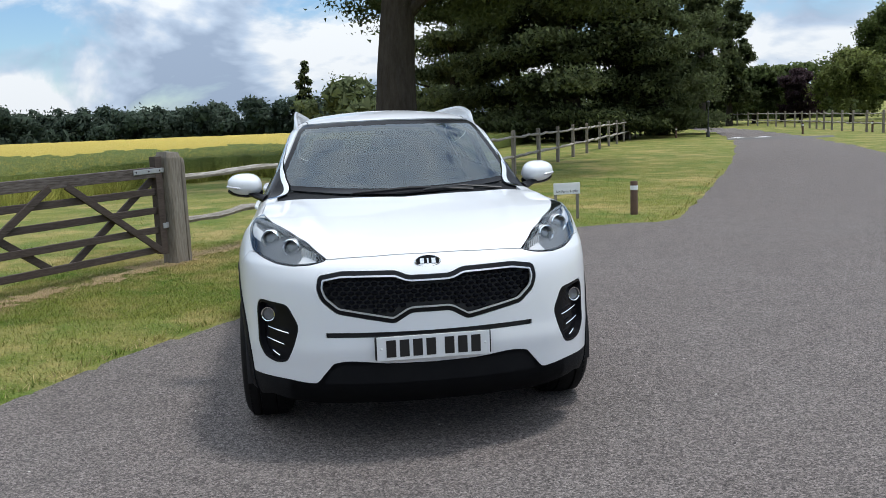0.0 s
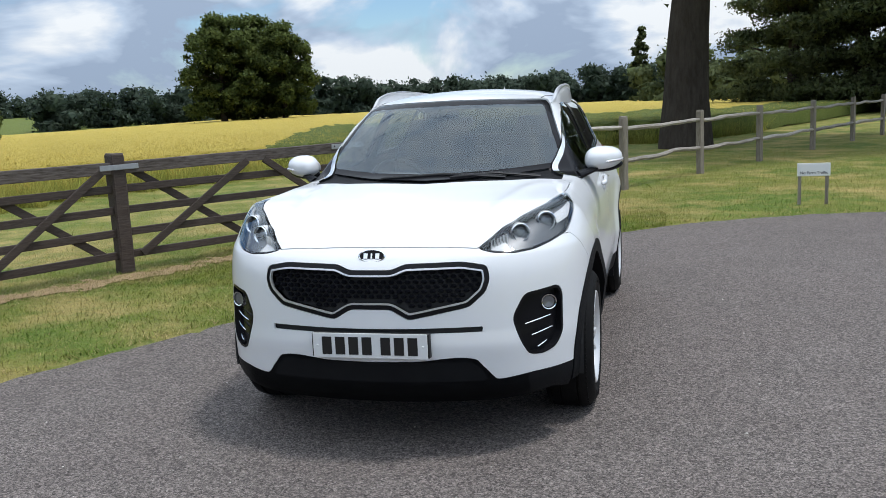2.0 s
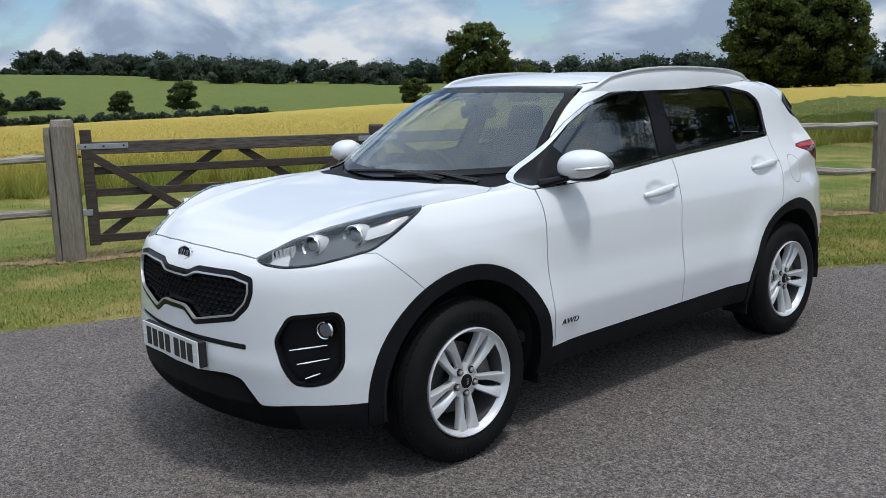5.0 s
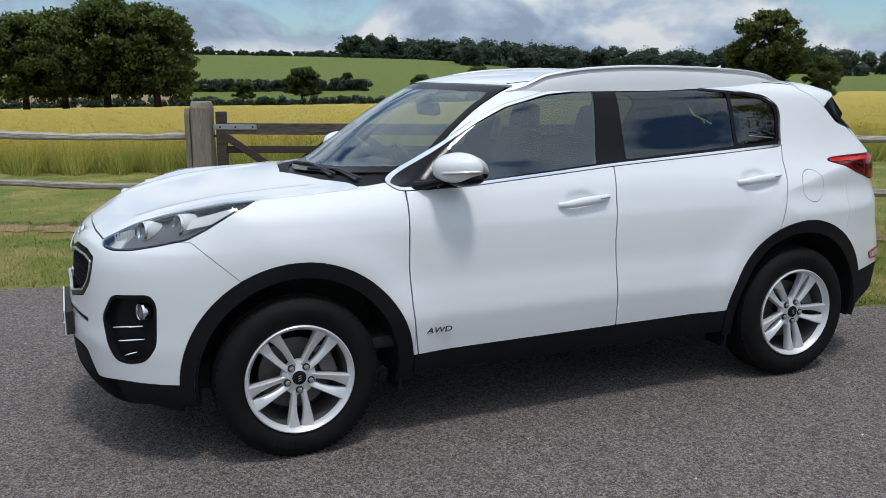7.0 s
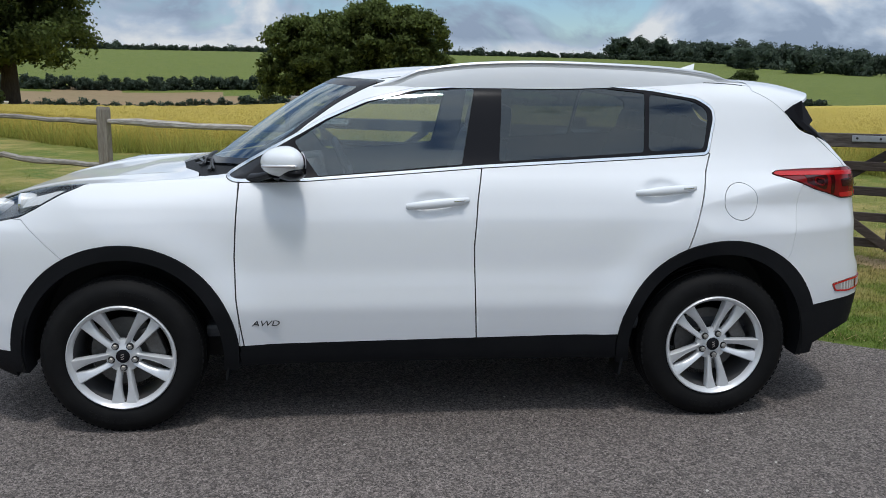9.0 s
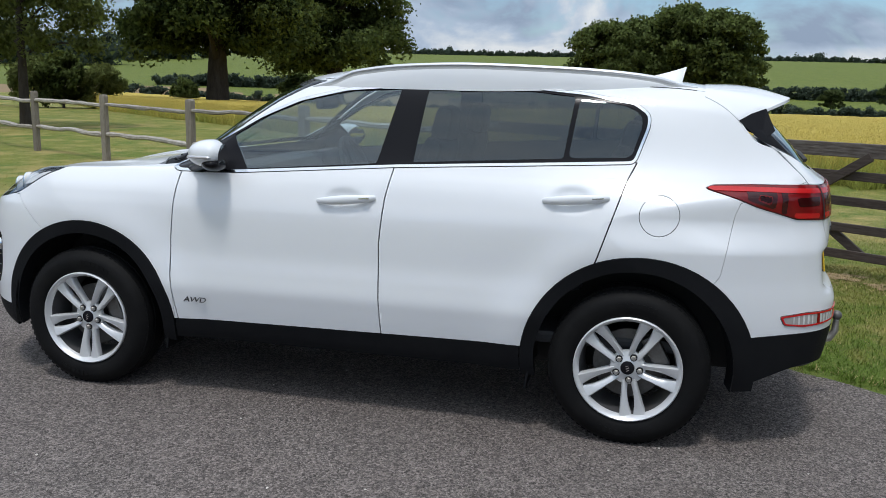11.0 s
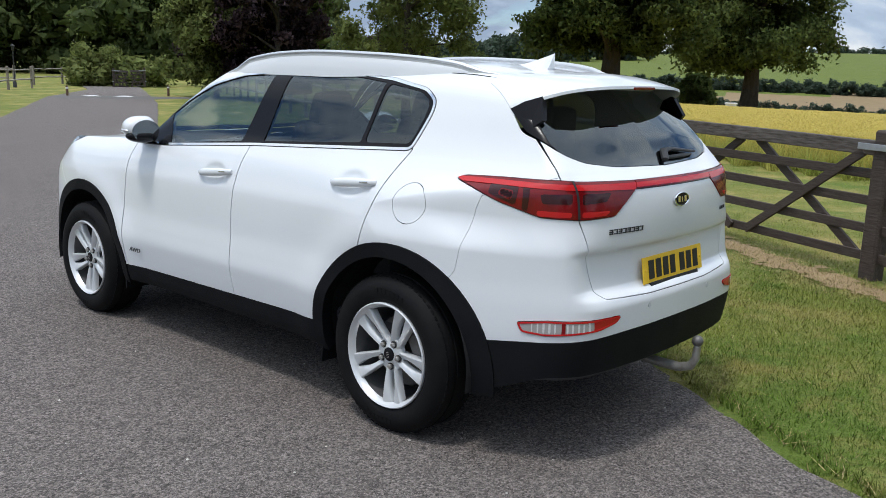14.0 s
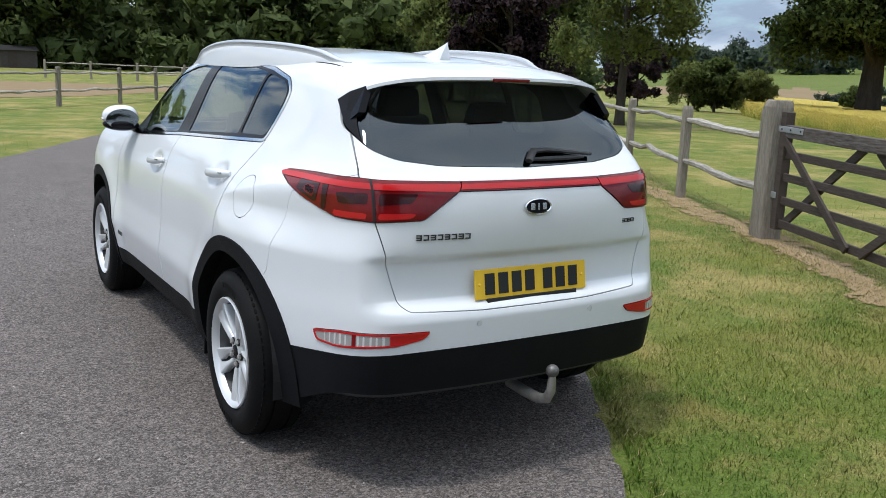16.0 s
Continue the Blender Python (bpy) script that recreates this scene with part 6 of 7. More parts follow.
def gate_post(x, y, h, turn, label, seed):
    ob = tagged(new("gate_post"), label, "gate post", "gate posts")
    ob.matrix_basis = pose(x, y, ground_z(x, y), 0, 0, turn)
    for k, (dx, w, d, hh) in enumerate(((0.02, 0.21, 0.22, h), (-0.115, 0.06, 0.20, h - 0.07))):
        bm = post_bm(w, d, hh, seed + k, 0.06)
        bmesh.ops.translate(bm, verts=bm.verts, vec=(dx, 0, 0))
        bmesh.ops.bevel(bm, geom=[e for e in bm.edges if abs(e.verts[0].co.z - e.verts[1].co.z) > 0.2], offset=0.006, segments=1, affect="EDGES")
        part("post_half", bm, M.oak, ob)
    bm = bmesh.new()
    tube_bm(bm, [(0.13, 0, 0.98), (0.16, 0, 0.98)], 0.012, 8)
    part("hinge_pin", bm, M.iron, ob)
    return ob


PR, PM, PL = Vector((-5.15, -0.87, 0)), Vector((-3.91, 1.89, 0)), Vector((-2.11, 4.38, 0))
gate_post(PR.x, PR.y, 1.33, math.degrees(math.atan2((PM - PR).y, (PM - PR).x)), "tall grey weathered oak gate post, split down its face", 11)
gate_post(PL.x, PL.y, 1.27, math.degrees(math.atan2((PM - PL).y, (PM - PL).x)), "tall grey weathered oak gate post with a lopped top", 29)
meet = tagged(new("meeting_post"), "dark stained post where the two gates meet", "gate post", "gate posts")
meet.matrix_basis = pose(PM.x, PM.y, ground_z(PM.x, PM.y), 0, 0, 62)
bm = post_bm(0.15, 0.13, 1.17, 5, 0.02)
part("post", bm, M.gate_wood, meet)
bm = bmesh.new()
solid_bm(bm, (0, -0.08, 1.04), (0.40, 0.012, 0.05), bevel=0.003)
part("latch_bar", bm, M.zinc, meet, "grey metal latch bar")


def bar(name, p, q, w, t, mat, parent):
    """A sawn bar from p to q, w high and t thick, with softened edges."""
    p, q = Vector(p), Vector(q)
    d = q - p
    bm = bmesh.new()
    solid_bm(bm, (0, 0, 0), (d.length, t, w), bevel=0.006)
    bmesh.ops.transform(bm, verts=bm.verts, matrix=Matrix.Translation((p + q) / 2) @ Matrix.Rotation(-math.atan2(d.z, d.x), 4, "Y"))
    return part(name, bm, mat, parent)


def gate(hinge, end, label):
    """A five-barred gate with two crossed braces, hung on its hinge post."""
    ob = tagged(new("field_gate"), label, "gate", "pair of field gates")
    d = end - hinge
    ob.matrix_basis = pose(hinge.x, hinge.y, ground_z(hinge.x, hinge.y), 0, 0, math.degrees(math.atan2(d.y, d.x)))
    a, b = 0.17, d.length - 0.09
    bar("stile", (a + 0.045, 0, 0.13), (a + 0.046, 0, 1.23), 0.10, 0.085, M.gate_wood, ob)
    bar("top_rail", (a + 0.08, 0, 1.055), (b + 0.02, 0, 1.03), 0.115, 0.075, M.gate_worn, ob)
    for z in (0.19, 0.41, 0.63, 0.84):
        bar("rail", (a + 0.06, 0, z), (b + 0.02, 0, z - 0.012), 0.075, 0.03, M.gate_wood, ob)
    ln = b - a
    for x0, z0, x1, z1, y in ((0.02, 1.0, 0.46, 0.17, -0.03), (0.03, 0.17, 0.46, 1.0, 0.03), (0.97, 1.0, 0.53, 0.17, -0.03), (0.97, 0.17, 0.53, 1.0, 0.03)):
        bar("brace", (a + ln * x0, y, z0), (a + ln * x1, y, z1), 0.075, 0.028, M.gate_wood, ob)
    bar("hinge_strap", (a - 0.03, -0.043, 1.075), (a + 0.42, -0.043, 1.07), 0.055, 0.008, M.zinc, ob)
    bar("hinge_strap", (a - 0.03, 0.043, 1.075), (a + 0.42, 0.043, 1.07), 0.055, 0.008, M.zinc, ob)
    for x in (0.04, 0.2, 0.38):
        for sy in (-1, 1):
            bm = bmesh.new()
            ring_bm(bm, (a + x, 0.047 * sy, 1.073), (0, sy, 0), [(0.0003, 0.008), (0.008, 0.006), (0.011, 0.0)], 8)
            part("bolt", bm, M.iron, ob)
    bar("lower_hinge", (a - 0.04, 0, 0.45), (a + 0.05, 0, 0.45), 0.06, 0.10, M.zinc, ob)
    return ob


gate(PR, PM, "dark stained five-barred timber gate, shut")
gate(PL, PM, "dark stained five-barred timber gate with a worn top rail, shut")

gate(Vector((-22.6, -45.6, 0)), Vector((-23.75, -45.5, 0)), "dark barred gate shutting off the drive")
gate(Vector((-24.9, -45.4, 0)), Vector((-23.75, -45.5, 0)), "dark barred gate at the end of the drive")
# the sign, which can be read
sign = tagged(new("traffic_sign"), "low white sign on two short posts reading No Farm Traffic", "sign")
sign.matrix_basis = pose(3.145, 6.43, ground_z(3.145, 6.43), 0, 0, 2)
bm = bmesh.new()
solid_bm(bm, (0, 0, 0.452), (0.40, 0.018, 0.165), bevel=0.003)
part("board", bm, M.sign_white, sign)
for x in (-0.165, 0.165):
    bm = bmesh.new()
    solid_bm(bm, (x, 0.02, 0.19), (0.04, 0.025, 0.56), bevel=0.003)
    part("sign_post", bm, M.oak, sign)
curve = bpy.data.curves.new("lettering", "FONT")
curve.body, curve.size, curve.extrude, curve.align_x = "No Farm Traffic", 0.052, 0.001, "CENTER"
tmp = new("tmp", curve)
me = bpy.data.meshes.new_from_object(tmp.evaluated_get(bpy.context.evaluated_depsgraph_get()))
bpy.data.objects.remove(tmp)
me.materials.clear()
me.materials.append(M.sign_ink)
text = new("lettering", me)
text.parent = sign
text.matrix_local = pose(0, -0.0105, 0.395, 90, 0, 0)
text["label"] = "dark letters"


def bollard(x, y, h, r=0.055):
    ob = tagged(new("bollard"), "short brown timber bollard with a pale band", "bollard", "bollards")
    ob.matrix_basis = pose(x, y, ground_z(x, y))
    bm = bmesh.new()
    ring_bm(bm, (0, 0, 0), (0, 0, 1), [(r, -0.1), (r, h - 0.012), (r * 0.88, h), (0.0005, h)], 20)
    part("post", bm, M.bollard_wood, ob, smooth=True)
    bm = bmesh.new()
    ring_bm(bm, (0, 0, 0), (0, 0, 1), [(r + 0.001, h * 0.74), (r + 0.003, h * 0.75), (r + 0.003, h * 0.86), (r + 0.001, h * 0.87)], 20)
    part("band", bm, M.sign_white, ob, "pale reflective band")


for x, y, h in ((4.23, 6.6, 0.50), (-3.85, -6.95, 0.55), (19.7, 41.7, 0.6), (25.9, 39.3, 0.6), (28.6, 37.2, 0.6), (-14.8, -34.6, 0.5), (-10.2, -31.0, 0.5), (-19.6, -34.4, 0.5)):
    bollard(x, y, h)


def lamp_post(x, y, h):
    ob = tagged(new("lamp_post"), "small black iron lamp post by the drive", "lamp post", "lamp posts")
    ob.matrix_basis = pose(x, y, ground_z(x, y))
    bm = bmesh.new()
    ring_bm(bm, (0, 0, 0), (0, 0, 1), [(0.10, -0.05), (0.10, 0.25), (0.06, 0.32), (0.035, 0.5), (0.03, h - 0.35), (0.05, h - 0.33)], 14)
    part("column", bm, M.iron, ob, smooth=True)
    bm = bmesh.new()
    ring_bm(bm, (0, 0, 0), (0, 0, 1), [(0.06, h - 0.33), (0.11, h - 0.08), (0.13, h - 0.06), (0.03, h), (0.0005, h + 0.05)], 8)
    part("lantern", bm, M.iron, ob, "black lantern")


lamp_post(21.4, 41.3, 2.0)
lamp_post(-17.6, -46.6, 2.3)


def hump_mark(x, y, turn):
    """A painted wedge on a road hump."""
    bm = bmesh.new()
    vs = [bm.verts.new((dx, dy, 0.0)) for dx, dy in ((-0.45, -0.55), (0.45, -0.55), (0.12, 0.6), (-0.12, 0.6))]
    bm.faces.new(vs)
    bmesh.ops.transform(bm, verts=bm.verts, matrix=pose(x, y, 0.05, 0, 0, turn))
    tagged(part("road_marking", bm, M.sign_white, None), "white painted wedge on a road hump", "road marking", kind="structure")


for x, y, turn in ((20.9, 36.9, -28), (22.2, 36.6, -28), (-15.6, -34.0, 148), (-16.8, -33.4, 148)):
    hump_mark(x, y, turn)
M.hump = material("patched_asphalt", (0.10, 0.095, 0.09), 0.9, noise=((3, 0.5, (0.08, 0.076, 0.072)), (60, 0.6, (0.15, 0.14, 0.13))))
for a, b in (((20.4, 36.9), (24.8, 34.6)), ((-14.2, -34.5), (-19.2, -32.0))):
    a, b = Vector((*a, 0)), Vector((*b, 0))
    d = (b - a).normalized()
    n = Vector((-d.y, d.x, 0))
    bm = bmesh.new()
    rows = [[bm.verts.new(p + n * w + Vector((0, 0, h))) for w, h in ((-1.4, -0.01), (-0.7, 0.03), (0, 0.042), (0.7, 0.03), (1.4, -0.01))] for p in (a, b)]
    for i in range(4):
        bm.faces.new((rows[0][i], rows[1][i], rows[1][i + 1], rows[0][i + 1]))
    bmesh.ops.recalc_face_normals(bm, faces=bm.faces)
    tagged(part("road_hump", bm, M.hump, None, smooth=True), "low asphalt road hump across the drive", "road hump", kind="structure")

# hives and shed
M.blue_box = material("blue_paint", (0.06, 0.16, 0.30), 0.6, noise=((6, 0.4, (0.05, 0.12, 0.22)),))
M.shed_wood = material("shed_boards", (0.06, 0.05, 0.045), 0.85, noise=((4, 0.6, (0.035, 0.03, 0.028)),), bump=((20, 0.01),))
for x, y, w, mat, word in ((-48.3, -22.6, 1.1, M.blue_box, "blue"), (-50.2, -20.4, 0.7, M.sign_white, "white")):
    ob = tagged(new("field_box"), word + " box standing at the field edge", "box")
    ob.matrix_basis = pose(x, y, ground_z(x, y), 0, 0, 30)
    bm = bmesh.new()
    solid_bm(bm, (0, 0, 0.45), (w, 0.6, 0.8), bevel=0.02)
    part("body", bm, mat, ob)
    bm = bmesh.new()
    solid_bm(bm, (0, 0, 0.88), (w + 0.1, 0.7, 0.08), bevel=0.02)
    part("lid", bm, mat, ob)
shed = tagged(new("shed"), "small dark boarded shed at the edge of the wood", "shed")
shed.matrix_basis = pose(-9, -100, ground_z(-9, -100), 0, 0, 8)
bm = bmesh.new()
solid_bm(bm, (0, 0, 0.9), (3.6, 2.4, 2.0), bevel=0.03)
part("wall", bm, M.shed_wood, shed)
bm = bmesh.new()
solid_bm(bm, (0, 0, 2.05), (4.0, 2.9, 0.5), bevel=0.03, taper=(0.98, 0.2))
part("roof", bm, M.iron, shed, "dark felt roof")
bm = bmesh.new()
solid_bm(bm, (0.6, 1.21, 0.85), (0.9, 0.06, 1.7), bevel=0.02)
part("door", bm, M.gate_wood, shed)

# ---- trees, hedges, crop and grass ----
M.bark = material("bark", (0.045, 0.037, 0.030), 0.95, noise=((2.0, 0.6, (0.028, 0.023, 0.019)), (9, 0.6, (0.075, 0.064, 0.054))), bump=((7, 0.06), (30, 0.03)), spec=0.1, grain=((1, 1, 4), 0))


def leaf_material(name, dark, light):
    """Leaves that also let some light through."""
    m = material(name, dark, 0.7, noise=((0.35, 0.7, light), (2.5, 0.5, light)), island=0.24, spec=0.25)
    nt = m.node_tree
    b, o = nt.nodes["Principled BSDF"], nt.nodes["Material Output"]
    thin, mx = nt.nodes.new("ShaderNodeBsdfTranslucent"), nt.nodes.new("ShaderNodeMixShader")
    nt.links.new(b.inputs["Base Color"].links[0].from_socket, thin.inputs[0])
    mx.inputs[0].default_value = 0.5
    nt.links.new(b.outputs[0], mx.inputs[1])
    nt.links.new(thin.outputs[0], mx.inputs[2])
    nt.links.new(mx.outputs[0], o.inputs[0])
    return m


M.oak_leaf = leaf_material("oak_leaves", (0.085, 0.125, 0.034), (0.155, 0.195, 0.055))
M.pale_leaf = leaf_material("pale_leaves", (0.15, 0.19, 0.05), (0.23, 0.26, 0.085))
M.dark_leaf = leaf_material("dark_foliage", (0.098, 0.128, 0.056), (0.155, 0.185, 0.078))
M.copper_leaf = leaf_material("copper_leaves", (0.062, 0.042, 0.050), (0.10, 0.062, 0.070))
M.wood_leaf = leaf_material("woodland_leaves", (0.085, 0.12, 0.042), (0.145, 0.185, 0.06))
# far woods and hedges: the haze of distance is mixed into the leaf colour
M.hazed_leaf = leaf_material("haze_tinted_leaves", (0.055, 0.082, 0.060), (0.085, 0.115, 0.076))


ico = bmesh.new()
bmesh.ops.create_icosphere(ico, subdivisions=2, radius=1)
ICO = np.array([[v.co[:] for v in f.verts] for f in ico.faces])
ico.free()


def clump_hearts(rng, centres, radii, fill, squash):
    """The close-packed leaves in the heart of each clump: small facets, rough and uneven."""
    tris = ICO[None] * np.ones((len(centres), 1, 1, 1))
    at = centres[:, None, None, :]
    bumps = 1 + 0.22 * np.sin(3.7 * tris[..., 0:1] + at[..., 0:1] * 2.1) * np.sin(4.1 * tris[..., 1:2] + at[..., 1:2] * 1.7) + 0.16 * np.sin(6.3 * tris[..., 2:3] + at[..., 2:3] * 3.1)
    jut = rng.uniform(0.78, 1.16, (len(centres), len(ICO), 1, 1))
    pts = at + (tris * bumps * jut + rng.normal(size=tris.shape) * 0.11) * (radii * fill)[:, None, None, None] * np.array([1, 1, squash])
    ways = tris + 0.55 * rng.normal(size=(len(centres), len(ICO), 1, 3))
    return pts.reshape(-1, 3), (ways / np.linalg.norm(ways, axis=-1, keepdims=True)).reshape(-1, 3)


def leaves_mesh(name, centres, outward, size, mat, rng, hearts=None):
    """Many small pointed leaves, each at a random tilt, over the hearts of their clumps."""
    n = len(centres)
    a = rng.normal(size=(n, 3))
    a /= np.linalg.norm(a, axis=1)[:, None]
    b = np.cross(a, rng.normal(size=(n, 3)))
    b /= np.linalg.norm(b, axis=1)[:, None] + 1e-9
    s = size * rng.uniform(0.6, 1.35, (n, 1))
    v = np.stack([centres - a * s, centres + a * s * 0.7 + b * s * 0.62, centres + a * s * 0.7 - b * s * 0.62], 1).reshape(-1, 3)
    nn = outward + rng.normal(size=(n, 3)) * 0.45
    nn /= np.linalg.norm(nn, axis=1)[:, None]
    nn = np.repeat(nn, 3, 0)
    if hearts is not None:
        v, nn = np.concatenate([v, hearts[0]]), np.concatenate([nn, hearts[1]])
        n = len(v) // 3
    me = bpy.data.meshes.new(name)
    me.vertices.add(3 * n)
    me.vertices.foreach_set("co", v.ravel())
    me.loops.add(3 * n)
    me.loops.foreach_set("vertex_index", np.arange(3 * n, dtype=np.int32))
    me.polygons.add(n)
    me.polygons.foreach_set("loop_start", np.arange(0, 3 * n, 3, dtype=np.int32))
    me.polygons.foreach_set("loop_total", np.full(n, 3, dtype=np.int32))
    me.update(calc_edges=True)
    me.polygons.foreach_set("use_smooth", [True] * n)
    me.normals_split_custom_set_from_vertices(nn.tolist())
    me.materials.append(mat)
    return me


def clump_points(rng, centres, radii, count, squash=0.75):
    """Points on and in the shells of many clumps, with their outward ways."""
    w = radii ** 2 / (radii ** 2).sum()
    pick = rng.choice(len(centres), count, p=w)
    d = rng.normal(size=(count, 3))
    d /= np.linalg.norm(d, axis=1)[:, None]
    r = radii[pick] * rng.uniform(0.35, 1.0, count) ** 0.5 * (1 + 0.10 * rng.normal(size=count))
    # sprays reach out of each clump, with hollows between them
    lobes = np.sin(3.1 * d[:, 0] + 1.7 * pick) + np.sin(4.3 * d[:, 1] + 2.9 * pick) + np.sin(5.2 * d[:, 2] + 0.8 * pick)
    r *= 1 + 0.17 * lobes
    r[: count // 8] *= 1.22
    return centres[pick] + d * r[:, None] * np.array([1, 1, squash]), d


def tree(name, label, category, seed, h, radius, trunk, base, leaf, count, size, style="broad", squash=0.75, clumps=46, group="field trees", offset=(0, 0)):
    """A tree: tapered trunk, limbs that reach the clumps, and a crown of many leaves."""
    rng = np.random.default_rng(seed)
    ob = tagged(new(name), label, category, group)
    centres, radii = [], []
    for k in range(clumps):
        q = rng.uniform(0, 1)
        a = rng.uniform(0, 2 * math.pi)
        if style == "broad":
            z = base + (h - base) * (0.08 + 0.86 * q)
            reach = radius * math.sqrt(max(0.06, 1 - abs(2 * q - 0.75) ** 2.2 / 2.0)) * (0.72 if q > 0.9 else 1)
            rad = reach * (rng.uniform(0.2, 0.72) if k % 3 else rng.uniform(0.68, 0.86))
            cr = radius * rng.uniform(0.10, 0.25)
        elif style == "cedar":
            tier = int(q * 7) / 7
            z = base + (h - base) * (tier + 0.02 * rng.normal())
            rad = radius * (1 - 0.62 * tier) * rng.uniform(0.2, 0.85)
            cr = radius * rng.uniform(0.15, 0.26)
        else:
            z = base + (h - base) * q
            rad = radius * (1 - 0.85 * q) * rng.uniform(0.2, 0.9)
            cr = radius * rng.uniform(0.22, 0.4) * (1 - 0.5 * q)
        centres.append((offset[0] + rad * math.cos(a), offset[1] + rad * math.sin(a), z))
        radii.append(cr)
    centres, radii = np.array(centres), np.array(radii)
    pts, out = clump_points(rng, centres, radii, 2 * count, 0.38 if style == "cedar" else squash)
    outward = out * 0.7 + (pts - np.array([offset[0], offset[1], (base + h) / 2])) / max(radius, h / 2) * 0.8
    crown = new("crown", leaves_mesh("crown", pts, outward, size * 0.74, leaf, rng, clump_hearts(rng, centres, radii, 0.48, 0.38 if style == "cedar" else squash)))
    crown.parent = ob
    bm = bmesh.new()
    top = h * (0.72 if style == "broad" else 0.95)
    path, rad = [], []
    for k in range(10):
        q = k / 9
        path.append((offset[0] * q ** 2 * 0.6 + 0.05 * trunk * math.sin(5 * q + seed), offset[1] * q ** 2 * 0.6 + 0.10 * trunk * math.cos(4 * q + seed), -0.3 + (top + 0.3) * q))
        rad.append(trunk * (1.22 if k == 0 else 1.05 - 0.95 * q))
    tube_bm(bm, path, rad, 14)
    part("trunk", bm, M.bark, ob, smooth=True)
    for k in range(0, clumps, max(1, clumps // 14)):
        c = Vector(centres[k])
        z0 = max(base * 0.75, min(c.z - abs(c.x) * 0.5, top * 0.9))
        q = (z0 + 0.3) / (top + 0.3)
        s = Vector((offset[0] * q ** 2 * 0.6, offset[1] * q ** 2 * 0.6, z0))
        bend = 0.22 * (c - s).length
        bough = [s.lerp(c, q) + Vector((0.06 * bend * math.sin(9 * q + k), 0.06 * bend * math.cos(7 * q + k), bend * 0.45 * math.sin(math.pi * q))) for q in (0, 0.15, 0.35, 0.55, 0.8, 1.0)]
        bm = bmesh.new()
        tube_bm(bm, bough, [trunk * w for w in (0.34, 0.27, 0.2, 0.15, 0.09, 0.04)], 7)
        part("limb", bm, M.bark, ob, smooth=True)
    return ob


def put(ob, x, y, turn=0.0, scale=1.0):
    ob.scale = (scale,) * 3
    ob.location = (x, y, ground_z(x, y))
    ob.rotation_euler = (0, 0, radians(turn))
    return ob


def again(ob, x, y, turn=0.0, scale=1.0, label=""):
    c = copy_thing(ob, pose(x, y, ground_z(x, y), 0, 0, turn))
    c.scale = (scale,) * 3
    if label:
        c["label"] = label
    return c


def polar(cam_xy, az, d):
    return cam_xy[0] + d * math.sin(radians(az)), cam_xy[1] + d * math.cos(radians(az))


giant = put(tree("tree", "huge old dark-leaved tree in the crop behind the fence", "tree", 3, 20, 7.4, 0.64, 3.9, M.dark_leaf, 120000, 0.10, clumps=130, offset=(3.4, 0.8)), 1.9, 19.3)
START = (-0.5, -6.2)
cedar = put(tree("tree", "dark spreading cedar beyond the field", "tree", 5, 15, 6.0, 0.45, 1.0, M.dark_leaf, 34000, 0.15, "cedar", clumps=130), *polar(START, 13.0, 56))
for az, d, turn, s in ((16.6, 52, 70, 1.1), (19.6, 54, 150, 1.0), (9.2, 62, 210, 0.95), (22.0, 60, 250, 0.8)):
    again(cedar, *polar(START, az, d), turn, s)
pine = put(tree("tree", "tall narrow conifer beside the drive", "tree", 8, 13.5, 3.2, 0.35, 1.5, M.dark_leaf, 16000, 0.2, clumps=70, squash=1.0), *polar(START, 24.4, 80))
again(pine, *polar(START, 22.6, 78), 90, 1.05)
again(pine, *polar(START, 26.0, 84), 200, 0.82)
spire_tree = put(tree("tree", "pointed dark conifer at the far field edge", "tree", 9, 9.2, 1.9, 0.2, 0.6, M.dark_leaf, 7000, 0.2, "spire", clumps=50), *polar(START, -0.2, 112))
round_tree = put(tree("tree", "round green parkland tree", "tree", 12, 5.4, 3.4, 0.22, 0.9, M.wood_leaf, 7000, 0.22, clumps=60), *polar(START, 27.4, 92))
for az, d, turn, s in ((29.0, 98, 60, 1.05), (23.6, 90, 130, 0.8), (21.0, 88, 10, 0.85), (26.0, 88, 300, 0.75), (25.0, 96, 240, 0.9)):
    again(round_tree, *polar(START, az, d), turn, s)
pale = put(tree("tree", "pale green young tree by the drive", "tree", 15, 6.0, 3.4, 0.16, 0.9, M.pale_leaf, 9000, 0.17, squash=0.95, clumps=110), *polar(START, 32.7, 84))
again(pale, *polar(START, 21.2, 62), 100, 0.55)
copper = put(tree("tree", "dark copper beech beside the fence", "tree", 19, 6.6, 3.2, 0.22, 0.5, M.copper_leaf, 13000, 0.16, clumps=70), -21.6, -28.6)
again(copper, *polar(START, 30.0, 90), 40, 0.75)
again(copper, -33, -32.5, 120, 0.62)
again(copper, -35, -52, 200, 1.25)
oak = put(tree("tree", "broad oak with drooping boughs in the field", "tree", 22, 11.0, 5.5, 0.6, 2.6, M.oak_leaf, 40000, 0.165, clumps=150), -35, -19.8)
oak_far = put(tree("tree", "old spreading oak at the field edge", "tree", 41, 11.5, 6.2, 0.7, 2.9, M.oak_leaf, 28000, 0.2, clumps=130), -57.5, -22.4)
again(oak, *polar(START, 35.6, 96), 130, 1.0, "large round tree behind the far fence")
